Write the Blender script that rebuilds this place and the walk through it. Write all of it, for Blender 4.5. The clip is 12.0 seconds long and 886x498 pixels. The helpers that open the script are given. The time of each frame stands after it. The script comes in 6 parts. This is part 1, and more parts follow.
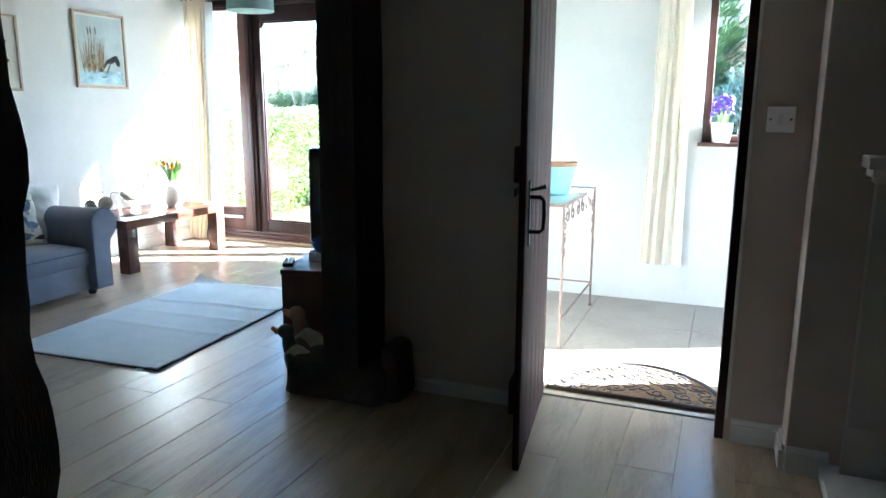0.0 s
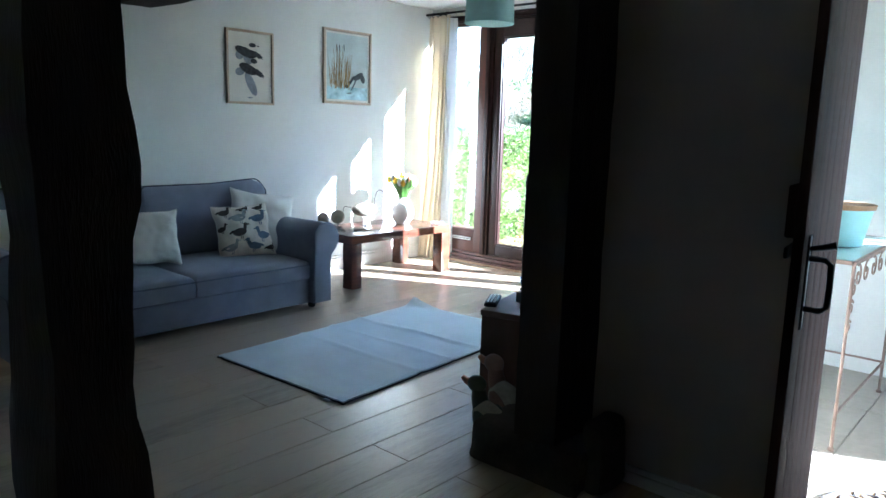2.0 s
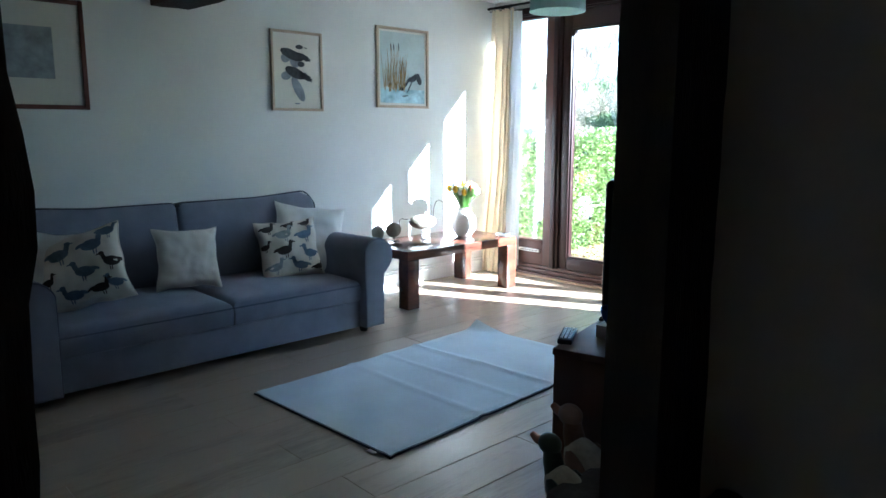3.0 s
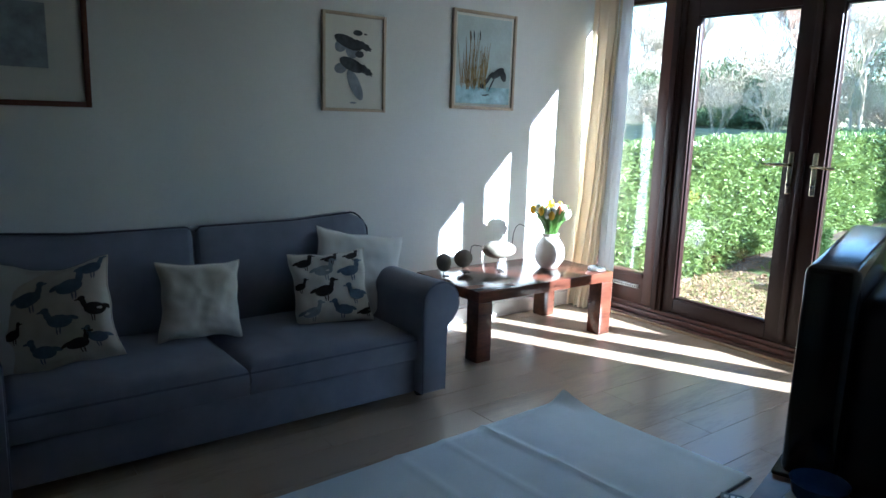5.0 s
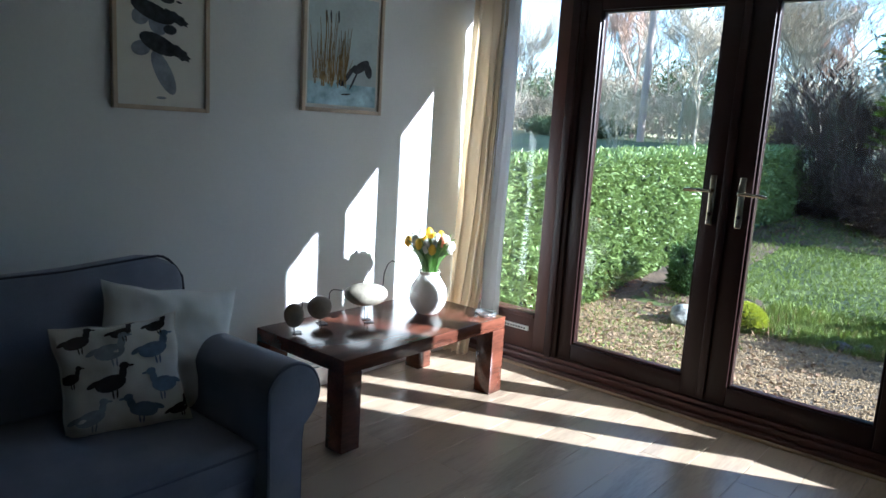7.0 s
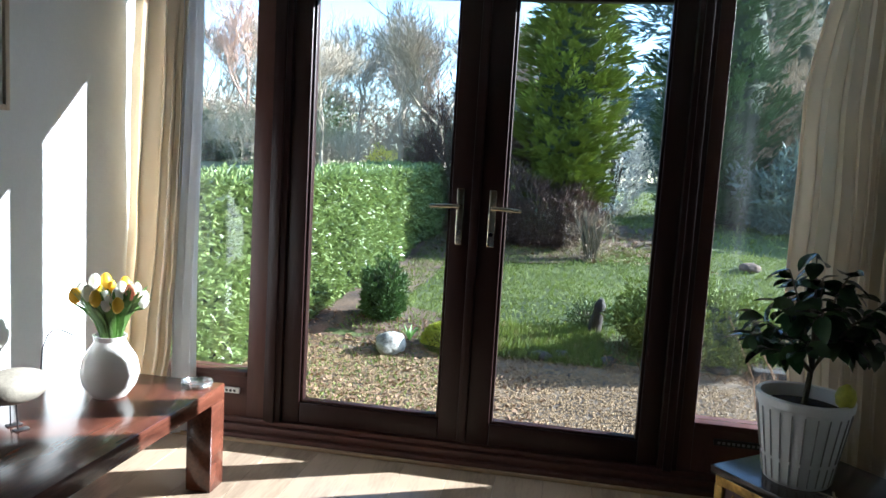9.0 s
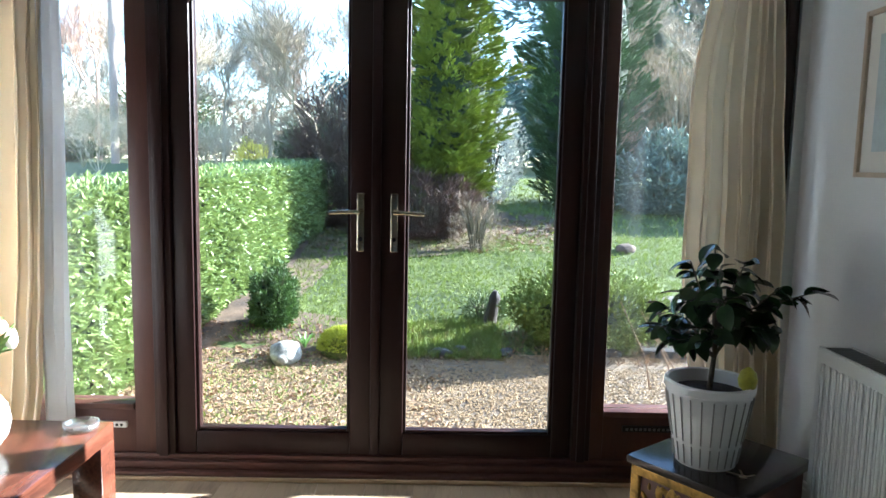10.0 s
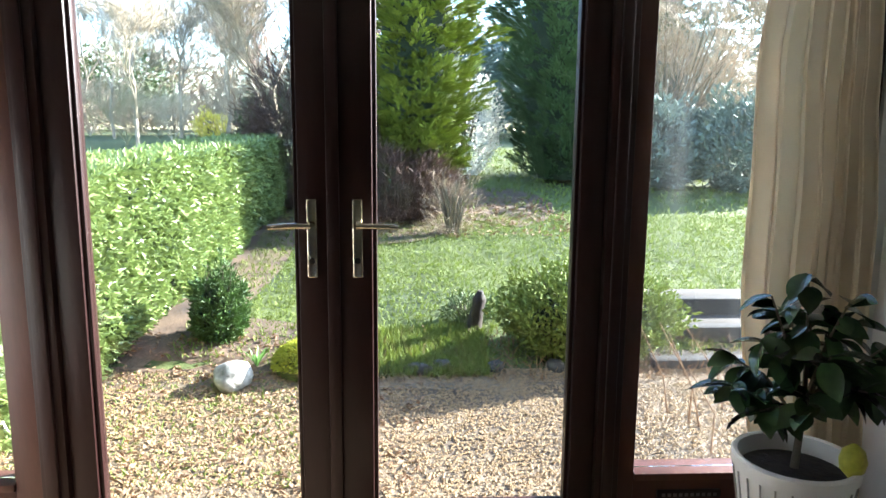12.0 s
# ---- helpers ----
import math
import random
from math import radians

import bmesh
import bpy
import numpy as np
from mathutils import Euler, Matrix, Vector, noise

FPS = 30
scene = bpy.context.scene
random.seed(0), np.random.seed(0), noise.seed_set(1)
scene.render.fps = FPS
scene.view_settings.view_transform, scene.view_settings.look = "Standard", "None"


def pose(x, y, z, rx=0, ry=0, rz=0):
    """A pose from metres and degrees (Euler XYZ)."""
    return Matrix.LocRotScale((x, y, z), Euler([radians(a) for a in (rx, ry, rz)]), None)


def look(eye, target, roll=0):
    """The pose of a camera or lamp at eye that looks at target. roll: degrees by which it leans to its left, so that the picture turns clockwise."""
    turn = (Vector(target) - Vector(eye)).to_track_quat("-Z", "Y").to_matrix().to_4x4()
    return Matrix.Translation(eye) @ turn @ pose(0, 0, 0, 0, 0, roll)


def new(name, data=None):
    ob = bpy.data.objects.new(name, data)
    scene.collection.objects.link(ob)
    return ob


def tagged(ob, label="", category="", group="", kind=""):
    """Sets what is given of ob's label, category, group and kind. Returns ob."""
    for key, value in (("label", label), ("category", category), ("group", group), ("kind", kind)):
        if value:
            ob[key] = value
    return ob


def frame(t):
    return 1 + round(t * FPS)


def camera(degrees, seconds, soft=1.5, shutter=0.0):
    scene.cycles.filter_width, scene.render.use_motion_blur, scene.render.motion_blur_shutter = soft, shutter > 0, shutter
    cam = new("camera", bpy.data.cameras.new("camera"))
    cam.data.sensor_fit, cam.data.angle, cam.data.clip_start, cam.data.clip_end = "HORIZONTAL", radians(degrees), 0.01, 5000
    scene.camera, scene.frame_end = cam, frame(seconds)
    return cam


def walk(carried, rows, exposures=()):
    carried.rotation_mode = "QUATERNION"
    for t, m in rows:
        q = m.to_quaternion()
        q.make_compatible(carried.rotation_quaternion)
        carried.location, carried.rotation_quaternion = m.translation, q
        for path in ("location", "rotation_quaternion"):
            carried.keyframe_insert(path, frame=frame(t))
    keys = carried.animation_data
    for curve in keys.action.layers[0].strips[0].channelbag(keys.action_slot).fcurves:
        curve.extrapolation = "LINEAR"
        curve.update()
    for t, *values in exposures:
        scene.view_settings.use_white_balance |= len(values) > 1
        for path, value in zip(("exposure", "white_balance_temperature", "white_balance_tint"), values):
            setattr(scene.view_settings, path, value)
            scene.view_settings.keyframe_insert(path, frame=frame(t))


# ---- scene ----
cam = camera(64.1, 12.0)
PATH = [
    (0, (-0.285, 0.784, 1.154), (-1.01, 2.607, 0.767), 0.3),
    (0.5, (-0.313, 0.843, 1.18), (-1.201, 2.604, 0.85), 1.2),
    (1, (-0.352, 0.912, 1.197), (-1.285, 2.648, 0.858), 0.1),
    (1.5, (-0.41, 1.096, 1.158), (-1.53, 2.719, 0.825), 1.1),
    (2, (-0.438, 1.281, 1.145), (-1.746, 2.756, 0.805), 1.6),
    (2.5, (-0.585, 1.481, 1.139), (-1.953, 2.903, 0.81), 1.8),
    (3, (-0.742, 1.646, 1.135), (-2.188, 2.988, 0.806), 0.0),
    (3.2, (-0.811, 1.729, 1.12), (-2.32, 3.001, 0.795), 0.9),
    (5, (-1.452, 2.226, 1.253), (-3.021, 3.41, 0.884), 1.8),
    (5.5, (-1.622, 2.368, 1.249), (-3.199, 3.547, 0.898), 2.9),
    (6, (-1.838, 2.474, 1.265), (-3.311, 3.779, 0.908), 1.1),
    (6.5, (-2.05, 2.579, 1.242), (-3.381, 4.032, 0.898), 1.3),
    (7, (-2.22, 2.762, 1.269), (-3.492, 4.267, 0.926), 3.5),
    (9, (-2.961, 3.169, 1.18), (-3.285, 5.131, 0.968), 3.4),
    (9.5, (-3.024, 3.195, 1.22), (-3.106, 5.182, 1.006), 0.5),
    (10, (-3.078, 3.255, 1.23), (-3.053, 5.241, 1.0), 1.2),
    (10.5, (-3.085, 3.416, 1.242), (-3.047, 5.407, 1.063), 1.5),
    (11, (-3.123, 3.58, 1.242), (-3.049, 5.568, 1.035), 1.9),
    (11.5, (-3.086, 3.801, 1.265), (-2.968, 5.78, 1.004), 1.9),
    (12, (-3.101, 3.953, 1.311), (-2.991, 5.923, 0.988), 0.5),
]
EXPOSURES = [(0.0, 5.0, 4950, 4), (0.5, 4.5, 4900, 4), (1.0, 4.42, 4850, 4), (2.0, 4.35, 4750, 4), (3.0, 4.2, 4750, 4), (5.0, 3.3, 4850, 5), (5.5, 3.15, 4850, 6), (7.0, 2.5, 5000, 7), (9.0, 2.45, 5250, 8), (9.5, 2.9, 5250, 8), (10.0, 3.2, 5300, 8), (11.0, 3.28, 5500, 8), (12.0, 3.32, 5750, 10)]
walk(cam, [(t, look(eye, target, roll)) for t, eye, target, roll in PATH], EXPOSURES)

# ---- daylight: low sun from the garden side, clear sky ----
SUN_AZ, SUN_EL = math.atan2(1.0, 0.47), math.radians(24.0)
world = bpy.data.worlds.new("sky_world")
scene.world = world
world.use_nodes = True
wn = world.node_tree
sky = wn.nodes.new("ShaderNodeTexSky")
sky.sky_type, sky.sun_disc = "NISHITA", False
sky.dust_density, sky.air_density = 0.4, 1.0
sky.sun_elevation, sky.sun_rotation = SUN_EL, SUN_AZ
wn.nodes["Background"].inputs["Strength"].default_value = 0.105
wn.links.new(sky.outputs["Color"], wn.nodes["Background"].inputs["Color"])
sun = new("sun", bpy.data.lights.new("sun", "SUN"))
sun.data.energy, sun.data.angle, sun.data.color = 5.0, math.radians(0.53), (1.0, 0.94, 0.84)
sun.matrix_world = look((math.sin(SUN_AZ) * 20, math.cos(SUN_AZ) * 20, 20 * math.tan(SUN_EL)), (0, 0, 0))

# ---- materials ----
def mat(name, color, rough=0.6, metal=0.0, vary=0.12, scale=6.0, bump=0.0, fine=60.0, spec=0.5,
        stretch=(1, 1, 1), rnd=0.0, second=None, coat=0.0, sheen=0.0, sub=0.0):
    """A painted or natural surface: colour with coarse and fine variation, and fine relief."""
    m = bpy.data.materials.new(name)
    m.use_nodes = True
    nt = m.node_tree
    b = nt.nodes["Principled BSDF"]
    b.inputs["Roughness"].default_value, b.inputs["Metallic"].default_value = rough, metal
    b.inputs["Specular IOR Level"].default_value = spec
    b.inputs["Coat Weight"].default_value, b.inputs["Sheen Weight"].default_value = coat, sheen
    tc, mp = nt.nodes.new("ShaderNodeTexCoord"), nt.nodes.new("ShaderNodeMapping")
    mp.inputs["Scale"].default_value = stretch
    nt.links.new(tc.outputs["Object"], mp.inputs["Vector"])
    n1, n2 = nt.nodes.new("ShaderNodeTexNoise"), nt.nodes.new("ShaderNodeTexNoise")
    n1.inputs["Scale"].default_value, n2.inputs["Scale"].default_value = scale, fine
    n1.inputs["Detail"].default_value, n2.inputs["Detail"].default_value = 4, 3
    nt.links.new(mp.outputs["Vector"], n1.inputs["Vector"])
    nt.links.new(mp.outputs["Vector"], n2.inputs["Vector"])
    add = nt.nodes.new("ShaderNodeMath")
    add.operation = "MULTIPLY_ADD"
    nt.links.new(n2.outputs["Fac"], add.inputs[0])
    add.inputs[1].default_value = 0.45
    nt.links.new(n1.outputs["Fac"], add.inputs[2])
    last = add.outputs[0]
    if rnd:
        oi = nt.nodes.new("ShaderNodeObjectInfo")
        ad2 = nt.nodes.new("ShaderNodeMath")
        ad2.operation = "MULTIPLY_ADD"
        nt.links.new(oi.outputs["Random"], ad2.inputs[0])
        ad2.inputs[1].default_value = rnd
        nt.links.new(last, ad2.inputs[2])
        geo = nt.nodes.new("ShaderNodeNewGeometry")
        ad3 = nt.nodes.new("ShaderNodeMath")
        ad3.operation = "MULTIPLY_ADD"
        nt.links.new(geo.outputs["Random Per Island"], ad3.inputs[0])
        ad3.inputs[1].default_value = rnd
        nt.links.new(ad2.outputs[0], ad3.inputs[2])
        last = ad3.outputs[0]
    ramp = nt.nodes.new("ShaderNodeValToRGB")
    lo = [c * (1 - vary) for c in color]
    hi = [min(1, c * (1 + vary)) for c in (second or color)]
    ramp.color_ramp.elements[0].position, ramp.color_ramp.elements[1].position = 0.45, 1.0 + rnd
    ramp.color_ramp.elements[0].color, ramp.color_ramp.elements[1].color = (*lo, 1), (*hi, 1)
    nt.links.new(last, ramp.inputs["Fac"])
    nt.links.new(ramp.outputs["Color"], b.inputs["Base Color"])
    if bump:
        bp = nt.nodes.new("ShaderNodeBump")
        bp.inputs["Strength"].default_value, bp.inputs["Distance"].default_value = bump, 0.01
        nt.links.new(last, bp.inputs["Height"])
        nt.links.new(bp.outputs["Normal"], b.inputs["Normal"])
    if sub:
        tr = nt.nodes.new("ShaderNodeBsdfTranslucent")
        mx = nt.nodes.new("ShaderNodeMixShader")
        mx.inputs["Fac"].default_value = sub
        nt.links.new(ramp.outputs["Color"], tr.inputs["Color"])
        nt.links.new(b.outputs["BSDF"], mx.inputs[1])
        nt.links.new(tr.outputs["BSDF"], mx.inputs[2])
        nt.links.new(mx.outputs["Shader"], nt.nodes["Material Output"].inputs["Surface"])
    return m


def glass_mat(name, tint=(1, 1, 1), haze=0.0):
    """Thin window glass: clear, with a mirror gloss that grows at grazing angles."""
    m = bpy.data.materials.new(name)
    m.use_nodes = True
    nt = m.node_tree
    nt.nodes.remove(nt.nodes["Principled BSDF"])
    tr, gl, mx, fr = (nt.nodes.new(k) for k in ("ShaderNodeBsdfTransparent", "ShaderNodeBsdfGlossy", "ShaderNodeMixShader", "ShaderNodeFresnel"))
    tr.inputs["Color"].default_value = (*tint, 1)
    gl.inputs["Roughness"].default_value = 0.02
    fr.inputs["IOR"].default_value = 1.45
    nt.links.new(fr.outputs["Fac"], mx.inputs["Fac"])
    nt.links.new(tr.outputs["BSDF"], mx.inputs[1])
    nt.links.new(gl.outputs["BSDF"], mx.inputs[2])
    last = mx.outputs["Shader"]
    if haze:
        # milky vertical streaks, painted in for reflections of curtain and wall
        tl, m2, tc, mp, nz, mu = (nt.nodes.new(k) for k in ("ShaderNodeBsdfTranslucent", "ShaderNodeMixShader", "ShaderNodeTexCoord", "ShaderNodeMapping", "ShaderNodeTexNoise", "ShaderNodeMath"))
        mp.inputs["Scale"].default_value = (7, 1, 0.6)
        nz.inputs["Scale"].default_value = 1.6
        mu.operation, mu.inputs[1].default_value = "MULTIPLY", haze * 2
        mr = nt.nodes.new("ShaderNodeMapRange")
        mr.inputs["From Min"].default_value, mr.inputs["From Max"].default_value = 0.50, 0.80
        mr.inputs["To Min"].default_value, mr.inputs["To Max"].default_value = 0.12, 1.0
        nt.links.new(tc.outputs["Object"], mp.inputs["Vector"])
        nt.links.new(mp.outputs["Vector"], nz.inputs["Vector"])
        nt.links.new(nz.outputs["Fac"], mr.inputs["Value"])
        nt.links.new(mr.outputs["Result"], mu.inputs[0])
        nt.links.new(mu.outputs[0], m2.inputs["Fac"])
        nt.links.new(last, m2.inputs[1])
        nt.links.new(tl.outputs["BSDF"], m2.inputs[2])
        last = m2.outputs["Shader"]
    nt.links.new(last, nt.nodes["Material Output"].inputs["Surface"])
    return m


M_WALL = mat("wall_paint", (0.74, 0.75, 0.73), 0.85, vary=0.04, scale=2.5, bump=0.12, fine=90)
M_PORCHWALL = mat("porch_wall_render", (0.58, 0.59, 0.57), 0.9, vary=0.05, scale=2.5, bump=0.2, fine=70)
M_CEIL = mat("ceiling_paint", (0.70, 0.70, 0.68), 0.9, vary=0.03, scale=3, bump=0.1)
M_HALLWALL = mat("hall_wall_paint", (0.62, 0.54, 0.48), 0.8, vary=0.04, scale=2.5, bump=0.1, fine=90)
M_GLOSSWHITE = mat("white_gloss_paint", (0.80, 0.80, 0.78), 0.3, vary=0.03, scale=5)
M_FRAME = mat("dark_red_brown_joinery", (0.020, 0.007, 0.006), 0.42, spec=0.3, vary=0.3, scale=3, stretch=(3, 3, 0.4), fine=40, bump=0.05)
M_STILE = mat("red_brown_stile", (0.075, 0.028, 0.020), 0.45, vary=0.25, scale=3, stretch=(3, 3, 0.4), fine=40, bump=0.05)
M_BEAM = mat("old_dark_oak", (0.030, 0.020, 0.014), 0.7, vary=0.5, scale=5, stretch=(4, 4, 0.5), fine=50, bump=0.6)
M_PLANKDOOR = mat("dark_plank_door", (0.055, 0.025, 0.019), 0.75, spec=0.2, vary=0.4, scale=6, stretch=(8, 8, 0.4), fine=60, bump=0.5)
M_LAM = mat("oak_laminate", (0.175, 0.122, 0.082), 0.30, vary=0.3, scale=1.8, stretch=(7, 1, 1), fine=16, bump=0.03, rnd=0.25, second=(0.30, 0.23, 0.16))
M_JOINT = mat("laminate_joint", (0.14, 0.10, 0.07), 0.7, vary=0.1)
M_GLASS = glass_mat("window_glass", (0.97, 0.985, 0.98))
# sidelight glass with painted pale reflection streaks
M_STREAKED = glass_mat("reflection_streak_glass", (0.97, 0.985, 0.98), 0.007)
M_SLAB = mat("porch_stone_slabs", (0.25, 0.22, 0.18), 0.75, vary=0.2, scale=4, bump=0.3, fine=30, rnd=0.2)
M_SOFA = mat("blue_grey_sofa_weave", (0.185, 0.20, 0.255), 0.9, vary=0.16, scale=9, fine=320, bump=0.25, sheen=0.25)
M_PIPING = mat("dark_navy_piping", (0.035, 0.04, 0.06), 0.8, vary=0.1)
M_SOFAPIPE = mat("blue_grey_piping_cord", (0.115, 0.13, 0.185), 0.85, vary=0.12, scale=20)
M_CREAM = mat("cream_cushion_cotton", (0.72, 0.68, 0.60), 0.85, vary=0.07, scale=8, fine=260, bump=0.2, sheen=0.2)
M_SATIN = mat("pale_satin_cotton", (0.74, 0.74, 0.71), 0.5, vary=0.06, scale=8, fine=260, bump=0.1, sheen=0.3)
M_DUCK1 = mat("print_slate_blue", (0.14, 0.19, 0.26), 0.9, vary=0.2, scale=30)
M_DUCK2 = mat("print_dark_brown", (0.045, 0.035, 0.032), 0.9, vary=0.2, scale=30)
M_DUCK3 = mat("print_grey", (0.28, 0.31, 0.32), 0.9, vary=0.2, scale=30)
M_SHEESHAM = mat("dark_polished_hardwood", (0.042, 0.015, 0.010), 0.20, vary=0.45, scale=3, stretch=(4, 0.6, 4), fine=25, bump=0.05, second=(0.095, 0.032, 0.018))
M_RUG = mat("pale_blue_grey_rug_weave", (0.68, 0.74, 0.76), 0.95, vary=0.07, scale=5, fine=300, bump=0.3)
M_RUGEDGE = mat("dark_rug_backing", (0.06, 0.065, 0.08), 0.9)
M_CURTAIN = mat("cream_curtain_cotton", (0.88, 0.80, 0.66), 0.9, vary=0.05, scale=6, fine=250, bump=0.1, sub=0.55)
M_PORCHCLOTH = mat("pale_cream_porch_curtain", (0.88, 0.84, 0.74), 0.9, vary=0.04, scale=6, fine=250, bump=0.1, sub=0.35)
M_LINING = mat("pale_curtain_lining", (0.84, 0.85, 0.86), 0.9, vary=0.04, scale=6, sub=0.55)
M_CERAMIC = mat("cream_glazed_ceramic", (0.76, 0.73, 0.66), 0.25, vary=0.04, scale=10, coat=0.3)
M_STONE = mat("grey_beach_pebble", (0.22, 0.195, 0.15), 0.75, vary=0.3, scale=18, fine=120, bump=0.2)
M_WIRE = mat("dark_bent_wire", (0.03, 0.03, 0.032), 0.45, metal=0.8)
M_CHROME = mat("worn_brass_chrome", (0.62, 0.56, 0.42), 0.22, metal=1.0, vary=0.08)
M_BLACK = mat("black_glossy_plastic", (0.010, 0.010, 0.012), 0.16, vary=0.1)
M_BLACKMATT = mat("black_matt_plastic", (0.012, 0.012, 0.013), 0.5, vary=0.1)
M_CABINET = mat("red_brown_cabinet_wood", (0.11, 0.045, 0.03), 0.4, vary=0.3, scale=4, stretch=(4, 4, 0.5), fine=30)
M_SHADE = mat("pale_teal_lampshade_fabric", (0.42, 0.60, 0.58), 0.9, vary=0.06, scale=20, sub=0.35)
M_WHITEPLASTIC = mat("white_plastic", (0.84, 0.84, 0.82), 0.4, vary=0.03)
M_RADIATOR = mat("white_enamel_radiator", (0.70, 0.71, 0.69), 0.35, vary=0.03)
M_GREYMETAL = mat("grey_metal_grille", (0.22, 0.22, 0.22), 0.5, metal=0.6)


# ---- mesh helpers ----
def add_box(bm, lo, hi, bevel=0.0, seg=2):
    """A box between two corners, its edges rounded by bevel."""
    r = bmesh.ops.create_cube(bm, size=1.0, matrix=Matrix.Translation([(a + b) / 2 for a, b in zip(lo, hi)]) @ Matrix.Diagonal((*[b - a for a, b in zip(lo, hi)], 1)))
    if bevel:
        es = list({e for v in r["verts"] for e in v.link_edges})
        bmesh.ops.bevel(bm, geom=es, offset=bevel, segments=seg, affect="EDGES", profile=0.5)
    return bm


def box(lo, hi, bevel=0.0, seg=2):
    return add_box(bmesh.new(), lo, hi, bevel, seg)


def boxes(*pairs, bevel=0.0):
    bm = bmesh.new()
    for lo, hi in pairs:
        add_box(bm, lo, hi, bevel)
    return bm


def tube(bm, pts, r0, r1=None, n=8, caps=True):
    """A round bar along points, tapering from r0 to r1."""
    r1 = r0 if r1 is None else r1
    pts = [Vector(p) for p in pts]
    rings = []
    for i, p in enumerate(pts):
        d = (pts[min(i + 1, len(pts) - 1)] - pts[max(i - 1, 0)]).normalized()
        u = d.orthogonal().normalized() if i == 0 else (rings_u - d * rings_u.dot(d)).normalized()
        rings_u = u
        w = d.cross(u)
        r = r0 + (r1 - r0) * i / max(1, len(pts) - 1)
        rings.append([bm.verts.new(p + (u * math.cos(a) + w * math.sin(a)) * r) for a in (2 * math.pi * k / n for k in range(n))])
    for a, b in zip(rings, rings[1:]):
        for k in range(n):
            bm.faces.new((a[k], a[(k + 1) % n], b[(k + 1) % n], b[k]))
    if caps:
        bm.faces.new(rings[0][::-1])
        bm.faces.new(rings[-1])
    return bm


def lathe(bm, profile, n=28, centre=(0, 0, 0), wob=0.0):
    """A turned shape from (radius, height) pairs round the z axis."""
    c = Vector(centre)
    rings = []
    for r, z in profile:
        rings.append([bm.verts.new(c + Vector((r * (1 + wob * math.sin(3 * a + z * 9)) * math.cos(a), r * math.sin(a), z))) for a in (2 * math.pi * k / n for k in range(n))])
    for a, b in zip(rings, rings[1:]):
        for k in range(n):
            bm.faces.new((a[k], a[(k + 1) % n], b[(k + 1) % n], b[k]))
    if profile[0][0] > 0:
        bm.faces.new(rings[0][::-1])
    if profile[-1][0] > 0:
        bm.faces.new(rings[-1])
    return bm


def mesh_of(name, bm, material, smooth=True):
    me = bpy.data.meshes.new(name)
    bmesh.ops.recalc_face_normals(bm, faces=bm.faces)
    bm.to_mesh(me)
    bm.free()
    me.materials.append(material)
    if smooth:
        me.shade_smooth()
        me.set_sharp_from_angle(angle=math.radians(38))
    return me


def part(name, bm, material, parent, label="", smooth=True):
    """One mesh part under a thing, or under a part of it."""
    ob = new(name, mesh_of(name, bm, material, smooth))
    ob.parent = parent
    return tagged(ob, label)


def thing(name, label, category, group="", at=(0, 0, 0), rz=0.0, kind=""):
    ob = new(name)
    ob.empty_display_size = 0.1
    ob.matrix_basis = pose(*at, 0, 0, rz)
    return tagged(ob, label, category, group, kind)


def solid(name, bm, material, label, category, kind="", group="", smooth=True, m=None):
    """A thing that is one mesh."""
    ob = new(name, mesh_of(name, bm, material, smooth))
    if m is not None:
        ob.matrix_basis = m
    return tagged(ob, label, category, group, kind)


def struct(name, bm, material, label, category, smooth=False):
    return solid(name, bm, material, label, category, "structure", smooth=smooth)

# ---- the shell: living room, hall, porch ----
CEIL = 2.13
struct("subfloor", boxes(((-4.95, 0.4, -0.2), (-1.7, 6.02, -0.008)), ((-1.7, -1.6, -0.2), (2.4, 3.52, -0.008))), M_JOINT, "dark underlay below the wooden floor", "floor")
struct("wall_west", box((-4.95, 0.4, 0), (-4.75, 6.06, CEIL)), M_WALL, "off-white painted plaster wall behind the sofa", "wall")
struct("wall_north", boxes(((-4.75, 5.93, 2.062), (-1.55, 6.06, CEIL)), ((-1.74, 5.93, 0), (-1.55, 6.06, 2.062))), M_WALL, "off-white wall strip above the garden doors", "wall")
struct("wall_east", box((-1.70, 3.52, 0), (-1.55, 5.93, CEIL)), M_WALL, "off-white painted wall with radiator", "wall")
struct("wall_south", box((-4.75, 0.4, 0), (-1.7, 0.55, CEIL)), M_WALL, "off-white painted plaster wall", "wall")
struct("wall_hall_north", boxes(((-1.70, 3.35, 0), (-0.98, 3.52, CEIL)), ((-0.22, 3.35, 0), (2.25, 3.52, CEIL)), ((-0.98, 3.35, 1.98), (-0.22, 3.52, CEIL))), M_HALLWALL, "pale beige painted wall round the porch doorway", "wall")
struct("wall_hall_west", box((-1.82, -1.6, 0), (-1.70, 0.9, CEIL)), M_HALLWALL, "pale beige painted wall", "wall")
struct("wall_hall_south", box((-1.70, -1.6, 0), (2.4, -1.45, CEIL)), M_HALLWALL, "pale beige painted wall", "wall")
struct("wall_hall_east", box((2.25, -1.45, 0), (2.4, 3.35, CEIL)), M_HALLWALL, "pale beige painted wall", "wall")
